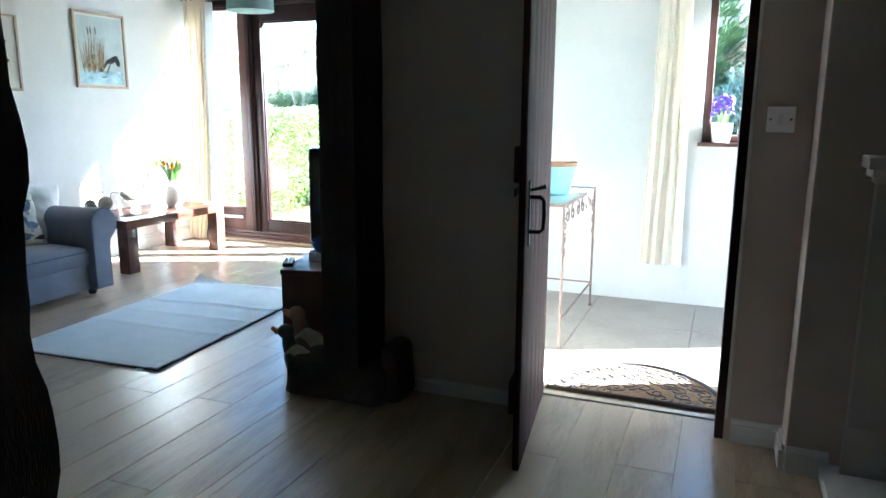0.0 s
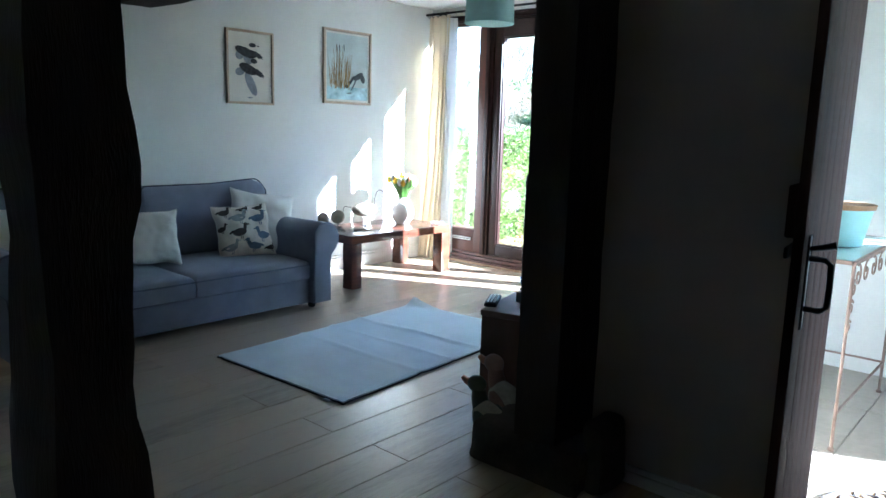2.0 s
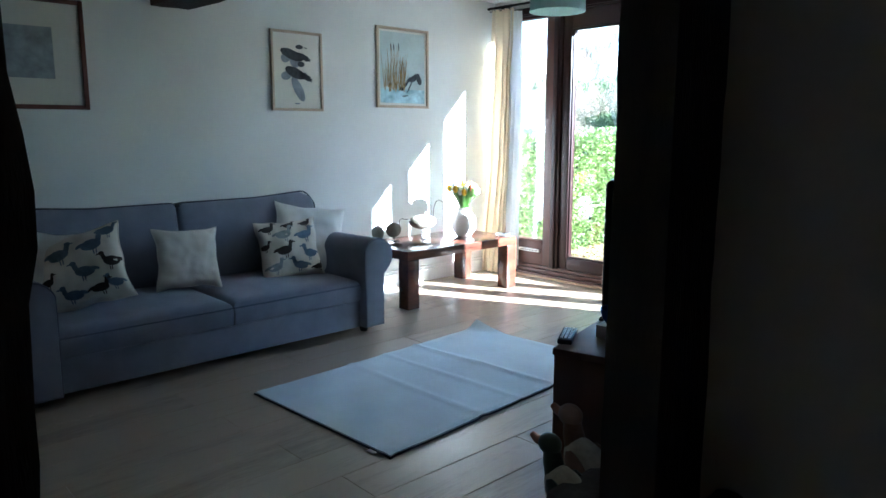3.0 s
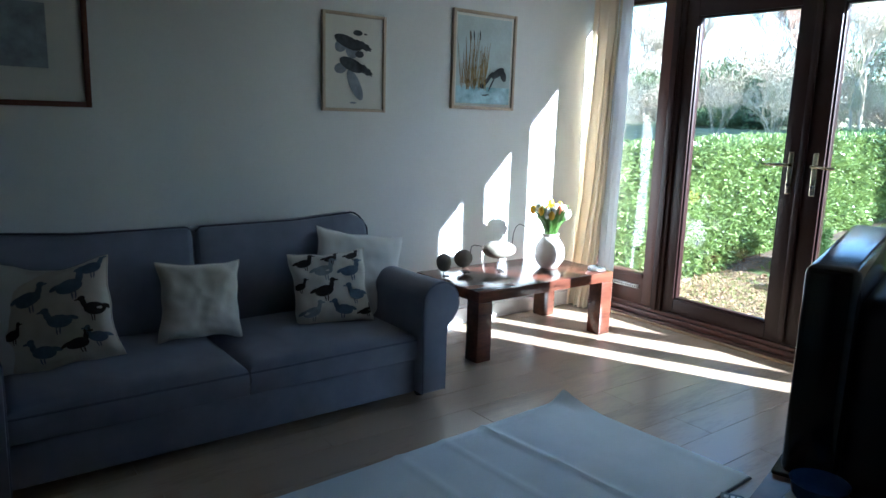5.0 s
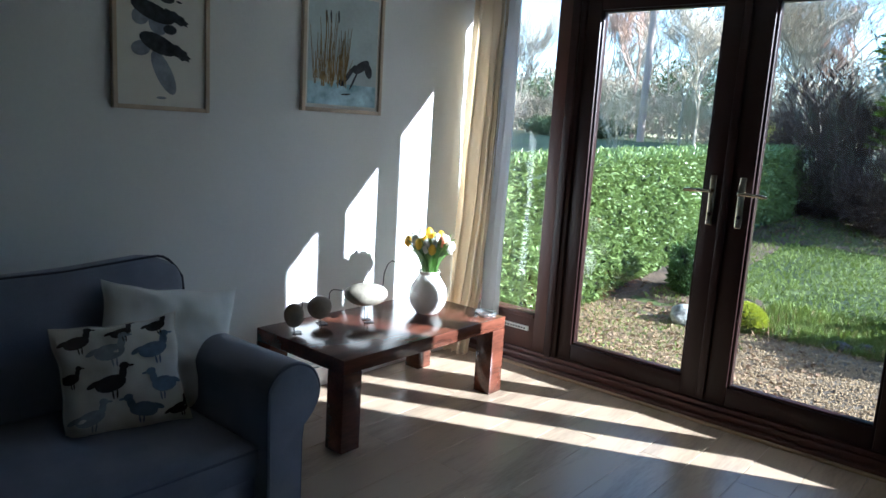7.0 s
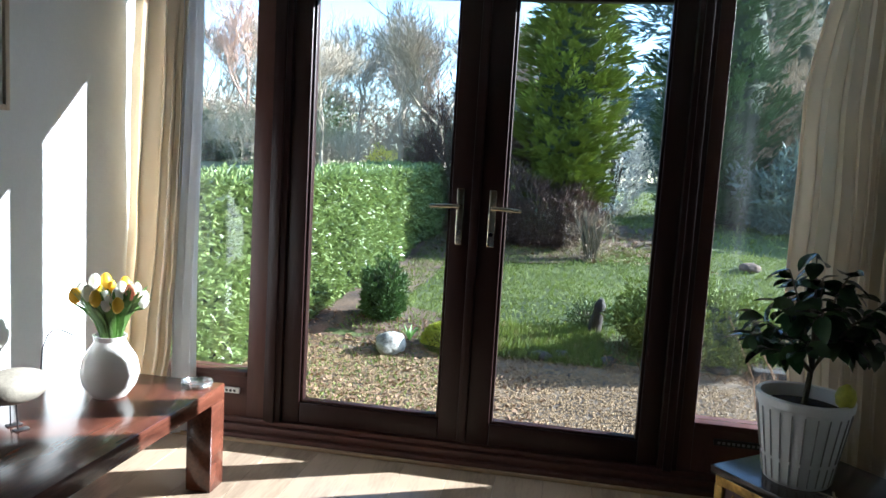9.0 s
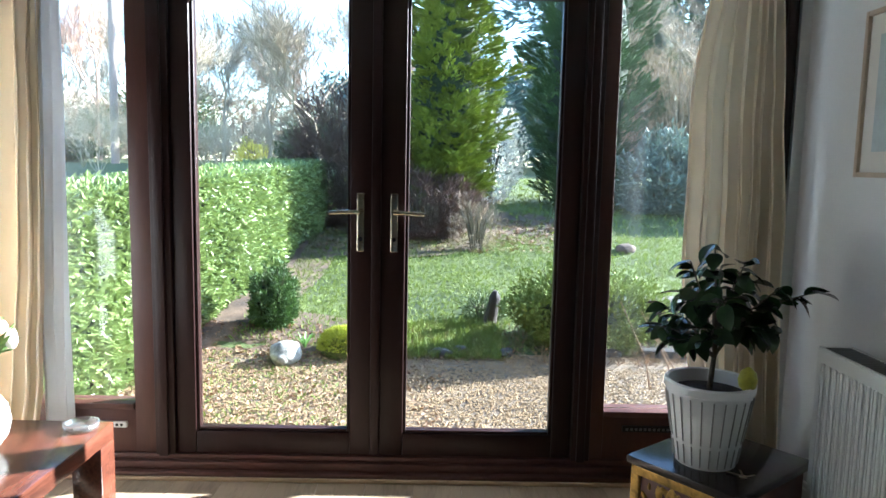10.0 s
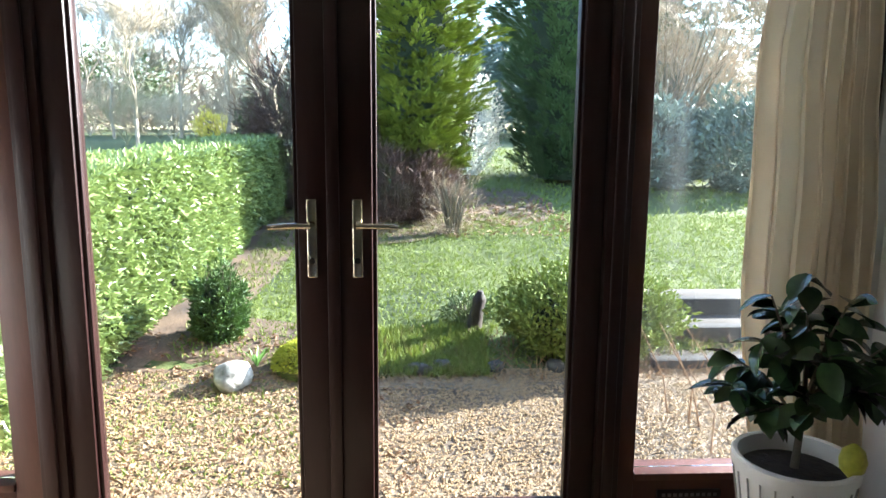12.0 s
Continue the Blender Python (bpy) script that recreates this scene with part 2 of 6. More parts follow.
struct("ceiling", boxes(((-4.95, 0.4, CEIL), (-1.70, 6.06, CEIL + 0.12)), ((-1.70, -1.6, CEIL), (2.4, 3.52, CEIL + 0.15)), ((-1.70, 3.52, CEIL), (1.35, 5.41, CEIL + 0.15)), ((-1.70, 5.41, CEIL), (-1.55, 6.06, CEIL + 0.12))), M_CEIL, "white painted ceiling", "ceiling")
struct("chimney_breast", box((-0.035, 3.19, 0), (1.6, 3.352, CEIL), 0.004), M_HALLWALL, "pale beige chimney breast", "wall")
# porch
struct("porch_floor", box((-1.55, 3.52, -0.2), (1.35, 5.21, -0.006)), mat("pale_mortar", (0.25, 0.22, 0.185), 0.9, vary=0.15), "grey mortar bed of the porch floor", "floor")
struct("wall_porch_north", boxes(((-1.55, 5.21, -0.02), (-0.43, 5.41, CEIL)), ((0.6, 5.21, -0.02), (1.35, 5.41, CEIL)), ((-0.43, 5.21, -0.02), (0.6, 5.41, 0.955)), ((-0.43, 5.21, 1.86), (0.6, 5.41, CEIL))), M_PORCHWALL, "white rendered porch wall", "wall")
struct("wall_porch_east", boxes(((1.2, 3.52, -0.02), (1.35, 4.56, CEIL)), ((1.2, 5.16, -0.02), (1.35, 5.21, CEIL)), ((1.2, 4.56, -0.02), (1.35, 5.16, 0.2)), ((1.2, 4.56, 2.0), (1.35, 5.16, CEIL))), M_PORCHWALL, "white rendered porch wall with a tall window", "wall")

# skirting boards
def skirting(name, x0, y0, x1, y1, side, h=0.115, t=0.02):
    bm = bmesh.new()
    if x0 == x1:
        add_box(bm, (min(x0, x0 + side * t), y0, 0), (max(x0, x0 + side * t), y1, h - 0.02), 0.003)
        add_box(bm, (min(x0, x0 + side * t * 0.6), y0, h - 0.02), (max(x0, x0 + side * t * 0.6), y1, h), 0.004)
    else:
        add_box(bm, (x0, min(y0, y0 + side * t), 0), (x1, max(y0, y0 + side * t), h - 0.02), 0.003)
        add_box(bm, (x0, min(y0, y0 + side * t * 0.6), h - 0.02), (x1, max(y0, y0 + side * t * 0.6), h), 0.004)
    return struct(name, bm, M_GLOSSWHITE, "white gloss moulded skirting board", "skirting")


skirting("baseboard_west", -4.75, 0.55, -4.75, 5.92, 1)
skirting("baseboard_east", -1.70, 3.53, -1.70, 5.92, -1)
skirting("baseboard_hall_left", -1.50, 3.35, -1.0, 3.35, -1, 0.06)
skirting("baseboard_hall_right", -0.20, 3.35, -0.035, 3.35, -1, 0.085)
skirting("baseboard_breast", -0.035, 3.19, 0.09, 3.19, -1, 0.085)
skirting("baseboard_breast_side", -0.035, 3.19, -0.035, 3.33, -1, 0.085)

# garden doors: one joinery frame with two sidelights and a pair of leaves
gd = thing("garden_door_frame", "dark red-brown stained joinery frame with two fixed sidelights", "door frame", at=(0, 0, 0), kind="structure")
ZS, ZH = 0.085, 2.0
part("sill", boxes(((-4.74, 5.900, 0.0), (-1.745, 6.12, 0.03)), ((-4.74, 5.925, 0.03), (-1.745, 6.10, 0.062)), ((-4.74, 5.945, 0.062), (-1.745, 6.05, ZS)), bevel=0.006), M_STILE, gd, "red-brown stepped timber threshold")
part("floor_bead", box((-4.74, 5.882, 0), (-1.74, 5.8985, 0.016), 0.005), mat("pale_oak_bead", (0.42, 0.30, 0.18), 0.5), gd, "pale oak floor bead")
part("head", boxes(((-4.74, 5.935, ZH), (-1.745, 6.05, 2.06)), ((-4.74, 5.915, 2.01), (-1.745, 5.9345, 2.05)), bevel=0.004), M_FRAME, gd)
for x0, x1 in ((-4.74, -4.68), (-4.155, -4.078), (-2.522, -2.45), (-1.81, -1.745)):
    part("post", boxes(((x0, 5.935, ZS), (x1, 6.075, ZH)), ((x0 + 0.018, 5.918, ZS), (x1 - 0.022, 5.9345, ZH)), bevel=0.004), M_FRAME, gd)
for x0, x1 in ((-4.68, -4.155), (-2.45, -1.81)):
    lo, hi = x0 + (0.03 if x0 < -4 else 0.055), x1 - (0.085 if x0 < -4 else 0.075)
    part("stile", box((hi, 5.955, ZS), (x1 - 0.001, 6.04, ZH - 0.001), 0.004), M_STILE, gd)
    part("stile", box((x0 + 0.001, 5.955, ZS), (lo, 6.04, ZH - 0.001), 0.004), M_STILE, gd)
    part("bottom_panel", boxes(((lo, 5.960, ZS), (hi, 6.03, 0.262)), ((lo, 5.945, 0.262), (hi, 6.045, 0.285)), bevel=0.003), M_STILE, gd)
    part("top_rail", box((lo, 5.96, ZH - 0.022), (hi, 6.03, ZH - 0.001), 0.003), M_STILE, gd)
    pane = part("pane", box((lo, 5.988, 0.287), (hi, 5.994, ZH - 0.024)), M_STREAKED, gd, "clear glass pane", smooth=False)
    pane.visible_shadow = False


def leaf(x0, x1, meet, label):
    """A glazed door leaf; meet is the side of its meeting stile."""
    d = thing("garden_door", label, "glazed door", "pair of garden doors", at=(x0, 5.95, ZS + 0.004), kind="structure")
    w, h = x1 - x0, ZH - ZS - 0.008
    ls, rs = (0.076, 0.098) if meet > 0 else (0.108, 0.076)
    part("stile", box((0, 0, 0), (ls, 0.065, h), 0.006), M_FRAME, d)
    part("stile", box((w - rs, 0, 0), (w, 0.065, h), 0.006), M_FRAME, d)
    part("bottom_rail", box((ls, 0.002, 0), (w - rs, 0.063, 0.09), 0.005), M_FRAME, d)
    part("top_rail", box((ls, 0.002, h - 0.128), (w - rs, 0.063, h), 0.005), M_FRAME, d)
    b = 0.012
    part("glazing_bead", boxes(((ls, 0.012, 0.09), (ls + b, 0.05, h - 0.128)), ((w - rs - b, 0.012, 0.09), (w - rs, 0.05, h - 0.128)),
                               ((ls + b, 0.012, 0.09), (w - rs - b, 0.05, 0.09 + b)), ((ls + b, 0.012, h - 0.128 - b), (w - rs - b, 0.05, h - 0.128)), bevel=0.003), M_FRAME, d)
    p = part("pane", box((ls + b, 0.03, 0.09 + b), (w - rs - b, 0.036, h - 0.128 - b)), M_GLASS, d, "clear glass pane", smooth=False)
    p.visible_shadow = False
    hx = w - 0.058 if meet > 0 else 0.066
    z0 = 0.897 - ZS
    plate = part("backplate", box((hx - 0.015, -0.010, z0), (hx + 0.015, -0.0005, z0 + 0.226), 0.005, 3), M_CHROME, d, "long brushed brass handle plate")
    s = -1 if meet > 0 else 1
    hb = bmesh.new()
    tube(hb, [(hx, -0.010, z0 + 0.155), (hx, -0.045, z0 + 0.155)], 0.009, n=10)
    tube(hb, [(hx, -0.045, z0 + 0.155), (hx + s * 0.03, -0.050, z0 + 0.155), (hx + s * 0.075, -0.048, z0 + 0.153), (hx + s * 0.115, -0.044, z0 + 0.150)], 0.0095, 0.0075, n=10)
    part("lever", hb, M_CHROME, plate, "polished lever handle")
    kb = bmesh.new()
    lathe(kb, [(0.0085, 0), (0.0085, 0.004), (0.003, 0.004)], 14)
    bmesh.ops.transform(kb, matrix=pose(hx, -0.010, z0 + 0.05, 90), verts=kb.verts)
    part("keyhole", kb, M_BLACKMATT, plate)
    return d


leaf(-4.076, -3.302, 1, "closed glazed door leaf in dark red-brown timber")
leaf(-3.298, -2.524, -1, "closed glazed door leaf in dark red-brown timber")
part("meeting_bead", box((-3.318, 5.934, ZS + 0.01), (-3.282, 5.949, ZH - 0.01), 0.005), M_FRAME, gd)


def trickle_vent(x, z, w, m, label):
    v = thing("trickle_vent", label, "vent", at=(x, 5.944, z))
    part("vent_body", box((-w / 2, 0, -0.012), (w / 2, 0.0155, 0.012), 0.003), m, v)
    for k in range(int(w / 0.018) - 1):
        xx = -w / 2 + 0.018 + k * 0.018
        part("slot", box((xx - 0.005, -0.0015, -0.005), (xx + 0.005, 0.002, 0.005)), M_BLACKMATT if m is M_WHITEPLASTIC else M_GREYMETAL, v, smooth=False)
    return v


trickle_vent(-4.37, 0.20, 0.2, M_WHITEPLASTIC, "white plastic trickle vent on the sidelight panel")
trickle_vent(-2.22, 0.215, 0.2, M_BLACKMATT, "black trickle vent with pale slots on the sidelight panel")


# ---- old timber posts and beam ----
def timber(name, x0, x1, y0, y1, z0, z1, label, seed, wob=0.02, axis=2):
    """A hewn timber: subdivided along its length with waney edges."""
    rng = random.Random(seed)
    bm = box((x0, y0, z0), (x1, y1, z1))
    long = [e for e in bm.edges if abs((e.verts[0].co - e.verts[1].co).normalized()[axis]) > 0.9]
    bmesh.ops.subdivide_edges(bm, edges=long, cuts=26, use_grid_fill=True)
    cross = [e for e in bm.edges if abs((e.verts[0].co - e.verts[1].co).normalized()[axis]) < 0.1]
    bmesh.ops.subdivide_edges(bm, edges=cross, cuts=2, use_grid_fill=True)
    c = Vector(((x0 + x1) / 2, (y0 + y1) / 2, (z0 + z1) / 2))
    for v in bm.verts:
        n = noise.noise(Vector((v.co.x * 3 + seed, v.co.y * 3, v.co.z * 3)) + Vector((seed * 7.1, 0, 0))) + 0.5 * noise.noise(v.co * 9 + Vector((seed, 3, 1)))
        d = v.co - c
        d[axis] = 0
        v.co += d.normalized() * n * wob
    return solid(name, bm, M_BEAM, label, "timber")


timber("timber_post", -1.845, -1.665, 1.69, 1.842, 0, 1.80, "dark old oak post with a waney edge", 3, 0.028)
timber("timber_post", -1.718, -1.565, 3.11, 3.345, 0.14, 1.80, "black-stained old oak corner post on a stone", 5, 0.008)
timber("timber_beam", -4.75, -1.45, 3.20, 3.42, 1.80, 2.129, "dark old oak ceiling beam", 8, 0.012, axis=0)
timber("timber_beam", -1.84, -1.64, 0.55, 3.19, 1.86, 2.129, "dark old oak ceiling beam", 9, 0.012, axis=1)

# ---- sofa ----
def pillow_bm(w, h, t, n=30):
    """A stuffed cushion: w wide, h high, t thick, with pinched corners, standing in the xz plane and centred."""
    bm = bmesh.new()
    grid = {}
    for s in (1, -1):
        for i in range(n + 1):
            for j in range(n + 1):
                u, v = 2 * i / n - 1, 2 * j / n - 1
                if s < 0 and (i in (0, n) or j in (0, n)):
                    grid[s, i, j] = grid[1, i, j]
                    continue
                grid[s, i, j] = bm.verts.new(pillow_pt(u, v, w, h, t, s))
        for i in range(n):
            for j in range(n):
                q = [grid[s, i, j], grid[s, i + 1, j], grid[s, i + 1, j + 1], grid[s, i, j + 1]]
                bm.faces.new(q if s < 0 else q[::-1])
    return bm


def pillow_pt(u, v, w, h, t, s=1):
    pin = 1 - 0.10 * (1 - v * v) * abs(u) ** 3
    pin2 = 1 - 0.10 * (1 - u * u) * abs(v) ** 3
    d = (max(0, (1 - u ** 4)) ** 0.6) * (max(0, (1 - v ** 4)) ** 0.6)
    seed = w * 37 + h * 19
    # slack folds that run in from the corners, and soft dents
    fold = math.sin(math.atan2(v - 0.15, u + 0.1) * 5 + seed) * 0.012 * min(1, math.hypot(u, v)) ** 2
    dent = 0.016 * noise.noise(Vector((u * 1.7, v * 1.7, seed + s))) + 0.007 * noise.noise(Vector((u * 4.5, v * 4.5, seed)))
    edge = 0.010 * noise.noise(Vector((u * 2.2, v * 2.2, seed + 4)))
    return Vector((u * w / 2 * pin + edge * abs(u), -s * (t / 2 * d + (fold + dent) * min(1, d * 1.6)), v * h / 2 * pin2 + edge * abs(v)))


SX0, SX1, SY0, SY1 = -4.70, -3.89, 2.22, 4.10
sofa = thing("sofa", "blue-grey woven two-seater sofa with rolled arms and dark piping", "sofa", at=(0, 0, 0))
part("base", box((SX0, SY0 + 0.046, 0.045), (SX1 + 0.005, SY1 - 0.168, 0.20), 0.012), M_SOFA, sofa)
part("back_frame", box((SX0, SY0 + 0.06, 0.20), (SX0 + 0.12, SY1 - 0.12, 0.66), 0.05, 4), M_SOFA, sofa)


def arm_profile(side, y):
    """Outline of a scroll arm, seen from the front: flat inside, rolled over outwards."""
    pts = [(-0.062, 0.05), (-0.064, 0.22), (-0.066, 0.40)]
    pts += [(0.028 + 0.098 * math.cos(a), 0.452 + 0.098 * math.sin(a)) for a in [math.radians(162 - 11 * k) for k in range(20)]]
    pts += [(0.066, 0.352), (0.060, 0.30), (0.060, 0.05)]
    return [(y + side * u, z) for u, z in pts]


for y, side in ((SY1 - 0.105, 1), (SY0 + 0.105, -1)):
    prof = arm_profile(side, y)
    bm = bmesh.new()
    xs = (SX0 + 0.01, SX0 + 0.3, SX1 - 0.15, SX1 + 0.050, SX1 + 0.060, SX1 + 0.064)
    cy, cz = y, 0.26
    rings = []
    for k, x in enumerate(xs):
        q = 1.0 - (0.0, 0.0, 0.0, 0.0, 0.035, 0.085)[k]
        dip = 0.012 * math.sin(math.pi * min(1, (x - SX0) / 0.8))
        rings.append([bm.verts.new((x, cy + (py - cy) * q, cz + (pz - cz) * q - (dip if pz > 0.4 else 0))) for py, pz in prof])
    for r0, r1 in zip(rings, rings[1:]):
        for k in range(len(prof)):
            bm.faces.new((r0[k], r0[(k + 1) % len(prof)], r1[(k + 1) % len(prof)], r1[k]))
    bm.faces.new(rings[0][::-1])
    bm.faces.new(rings[-1])
    arm = part("arm", bm, M_SOFA, sofa)
    part("piping", tube(bmesh.new(), [(SX1 + 0.058, cy + (py - cy) * 0.985, cz + (pz - cz) * 0.985) for py, pz in prof], 0.0036, n=6), M_SOFAPIPE, arm)
for y0, y1 in ((SY0 + 0.17, 3.168), (3.174, SY1 - 0.172)):
    bm = bmesh.new()
    us = [0, 0.012, 0.03, 0.06, 0.12, 0.25, 0.4, 0.55, 0.7, 0.82, 0.9, 0.945, 0.975, 0.992, 1]
    nx = ny = len(us) - 1
    top, bot = {}, {}
    for i in range(nx + 1):
        for j in range(ny + 1):
            u, v = us[i], us[j]
            x, y = SX0 + 0.14 + u * (SX1 - SX0 - 0.128), y0 + v * (y1 - y0)
            e = min(1, min(u, 1 - u, v, 1 - v) / 0.06)
            crown = 0.026 * math.sin(math.pi * v) ** 0.6 * math.sin(math.pi * min(1, 0.15 + u * 0.85)) ** 0.6
            wr = 0.006 * noise.noise(Vector((x * 6, y * 6, 2)))
            top[i, j] = bm.verts.new((x, y, 0.318 + crown + wr * e - 0.030 * (1 - math.sqrt(1 - (1 - e) ** 2))))
            bot[i, j] = bm.verts.new((x, y, 0.2025))
    for i in range(nx):
        for j in range(ny):
            bm.faces.new((top[i, j], top[i + 1, j], top[i + 1, j + 1], top[i, j + 1]))
            bm.faces.new((bot[i, j], bot[i, j + 1], bot[i + 1, j + 1], bot[i + 1, j]))
    loop = [(i, 0) for i in range(nx)] + [(nx, j) for j in range(ny)] + [(i, ny) for i in range(nx, 0, -1)] + [(0, j) for j in range(ny, 0, -1)]
    mid = {}
    for i, j in loop:
        c = top[i, j].co
        mid[i, j] = bm.verts.new((c.x + (0.012 if i == nx else 0), c.y, 0.262))
    for p, q in zip(loop, loop[1:] + loop[:1]):
        bm.faces.new((top[p], mid[p], mid[q], top[q]))
        bm.faces.new((mid[p], bot[p], bot[q], mid[q]))
    front = [top[nx, j].co.copy() + Vector((0.001, 0, 0)) for j in range(ny + 1)]
    sc = part("seat_cushion", bm, M_SOFA, sofa)
    part("piping", tube(bmesh.new(), front, 0.0042, n=6), M_SOFAPIPE, sc)
def back_top(u, outer):
    """Height of a back cushion's top edge: it rises to its outer corner, which is well rounded."""
    o = u * outer
    return 0.44 + 0.030 * max(0, o - 0.1) - 0.085 * max(0, (o - 0.78) / 0.22) ** 2.2 - 0.02 * max(0, (-o - 0.93) / 0.07) ** 2


for y0, y1, outer in ((SY0 + 0.15, 3.166, -1), (3.172, SY1 - 0.075, 1)):
    w = y1 - y0
    bm = box((-w / 2, -0.08, 0), (w / 2, 0.08, 0.44), 0.03, 3)
    bmesh.ops.subdivide_edges(bm, edges=bm.edges, cuts=9, use_grid_fill=True)
    for v in bm.verts:
        u = v.co.x / (w / 2)
        k = max(0, 1 - u * u)
        h = v.co.z / 0.44
        v.co.z *= back_top(u, outer) / 0.44
        if v.co.y < 0:
            v.co.y -= 0.034 * k ** 0.6 * math.sin(math.pi * min(1, max(0, h))) + 0.008 * noise.noise(Vector((v.co.x * 5, v.co.z * 5, y0)))
    place = Matrix.Translation((SX0 + 0.22, (y0 + y1) / 2, 0.315)) @ pose(0, 0, 0, 0, -9, 0) @ pose(0, 0, 0, 0, 0, 90)
    bmesh.ops.transform(bm, matrix=place, verts=bm.verts)
    bc = part("back_cushion", bm, M_SOFA, sofa)
    pts = [(u * (w / 2 - 0.004), -0.070, back_top(u, outer) - 0.006) for u in [-1 + k / 20 for k in range(41)]]
    pts = [(outer * (w / 2 - 0.002), -0.074, 0.12)] + (pts[::-1] if outer > 0 else pts)
    pb = tube(bmesh.new(), pts, 0.0042, n=6)
    bmesh.ops.transform(pb, matrix=place, verts=pb.verts)
    part("piping", pb, M_PIPING, bc)
for x in (SX0 + 0.06, SX1 - 0.06):
    for y in (SY0 + 0.1, SY1 - 0.1):
        part("foot", lathe(bmesh.new(), [(0.02, 0), (0.024, 0.01), (0.03, 0.05), (0.03, 0.06)], 14, (x, y, 0)), M_BLACKMATT, sofa, "short dark wooden foot")


def duck_pts():
    """Parts of a standing duck's outline, in units of its length: ellipses (x, z, rx, rz, turn)."""
    return [(0, 0, 0.34, 0.19, 8), (-0.36, 0.03, 0.16, 0.06, 25), (0.28, 0.20, 0.09, 0.16, -12), (0.33, 0.36, 0.11, 0.09, 0), (0.47, 0.345, 0.075, 0.028, -5), (0.03, -0.26, 0.022, 0.11, 5), (0.12, -0.26, 0.022, 0.11, -5)]


def print_duck(cush, u, v, size, flip, material, w, h, t, turn=0):
    bm = bmesh.new()
    for x, z, rx, rz, tn in duck_pts():
        c = None
        ring = []
        for k in range(-1, 14):
            a = 2 * math.pi * k / 14
            px, pz = (0, 0) if k < 0 else (rx * math.cos(a), rz * math.sin(a))
            ct, st = math.cos(math.radians(tn)), math.sin(math.radians(tn))
            qx, qz = x + px * ct - pz * st, z + px * st + pz * ct
            qx *= flip
            ct, st = math.cos(math.radians(turn)), math.sin(math.radians(turn))
            qx, qz = qx * ct - qz * st, qx * st + qz * ct
            uu, vv = max(-0.99, min(0.99, u + qx * size / (w / 2))), max(-0.99, min(0.99, v + qz * size / (h / 2)))
            p = pillow_pt(uu, vv, w, h, t)
            p.y -= 0.003
            vert = bm.verts.new(p)
            if k < 0:
                c = vert
            else:
                ring.append(vert)
        for k in range(14):
            bm.faces.new((c, ring[k], ring[(k + 1) % 14]))
    part("printed_duck", bm, material, cush)


def cushion(w, h, t, m, material, label, ducks=()):
    c = thing("cushion", label, "cushion", "cushions on the sofa")
    c.matrix_basis = m
    cov = part("cover", pillow_bm(w, h, t), material, c)
    for d in ducks:
        print_duck(cov, *d, w, h, t)
    edge = [pillow_pt(u, v, w, h, t) for u, v in [(-1 + k / 10, -1) for k in range(20)] + [(1, -1 + k / 10) for k in range(20)] + [(1 - k / 10, 1) for k in range(20)] + [(-1, 1 - k / 10) for k in range(21)]]
    part("seam", tube(bmesh.new(), edge, 0.003, n=5, caps=False), material, cov)
    return c


D = [(-0.66, 0.72, 0.10, 1, M_DUCK2), (-0.20, 0.48, 0.125, 1, M_DUCK3), (0.48, 0.40, 0.125, 1, M_DUCK1), (0.02, 0.80, 0.09, 1, M_DUCK2), (0.62, 0.84, 0.09, 1, M_DUCK2), (-0.25, -0.05, 0.125, 1, M_DUCK2), (0.62, -0.22, 0.12, -1, M_DUCK1),
     (-0.62, -0.58, 0.12, 1, M_DUCK3), (0.22, -0.58, 0.12, -1, M_DUCK1), (0.80, -0.72, 0.09, 1, M_DUCK2), (-0.85, 0.12, 0.08, 1, M_DUCK2)]
# back against the right arm: plain satin one behind, printed one in front
cushion(0.44, 0.41, 0.12, Matrix.Translation((-4.31, 3.885, 0.505)) @ pose(0, 0, 0, 0, 0, 78) @ pose(0, 0, 0, -16, 9, 0), M_SATIN, "pale satin-cotton scatter cushion leaning in the sofa corner")
cushion(0.35, 0.345, 0.11, Matrix.Translation((-4.22, 3.69, 0.475)) @ pose(0, 0, 0, 0, 0, 76) @ pose(0, 0, 0, -18, -3, 0), M_CREAM, "cream scatter cushion printed with blue and brown ducks", D)
cushion(0.33, 0.32, 0.11, Matrix.Translation((-4.26, 3.12, 0.49)) @ pose(0, 0, 0, 0, 0, 84) @ pose(0, 0, 0, -18, 3, 0), M_CREAM, "plain cream scatter cushion on the sofa")
cushion(0.40, 0.37, 0.11, Matrix.Translation((-4.20, 2.60, 0.505)) @ pose(0, 0, 0, 0, 0, 62) @ pose(0, 0, 0, -22, -14, 0), M_CREAM, "cream scatter cushion printed with blue and brown ducks", [(-0.35, 0.42, 0.135, 1, M_DUCK1), (0.38, 0.50, 0.135, 1, M_DUCK1), (0.12, -0.12, 0.125, -1, M_DUCK1), (0.75, -0.02, 0.12, -1, M_DUCK2), (-0.72, -0.18, 0.09, 1, M_DUCK2), (-0.22, -0.64, 0.13, -1, M_DUCK1), (0.36, -0.62, 0.11, 1, M_DUCK2), (0.75, 0.78, 0.10, 1, M_DUCK1), (-0.8, 0.78, 0.08, 1, M_DUCK2), (0.72, -0.55, 0.10, -1, M_DUCK1)])
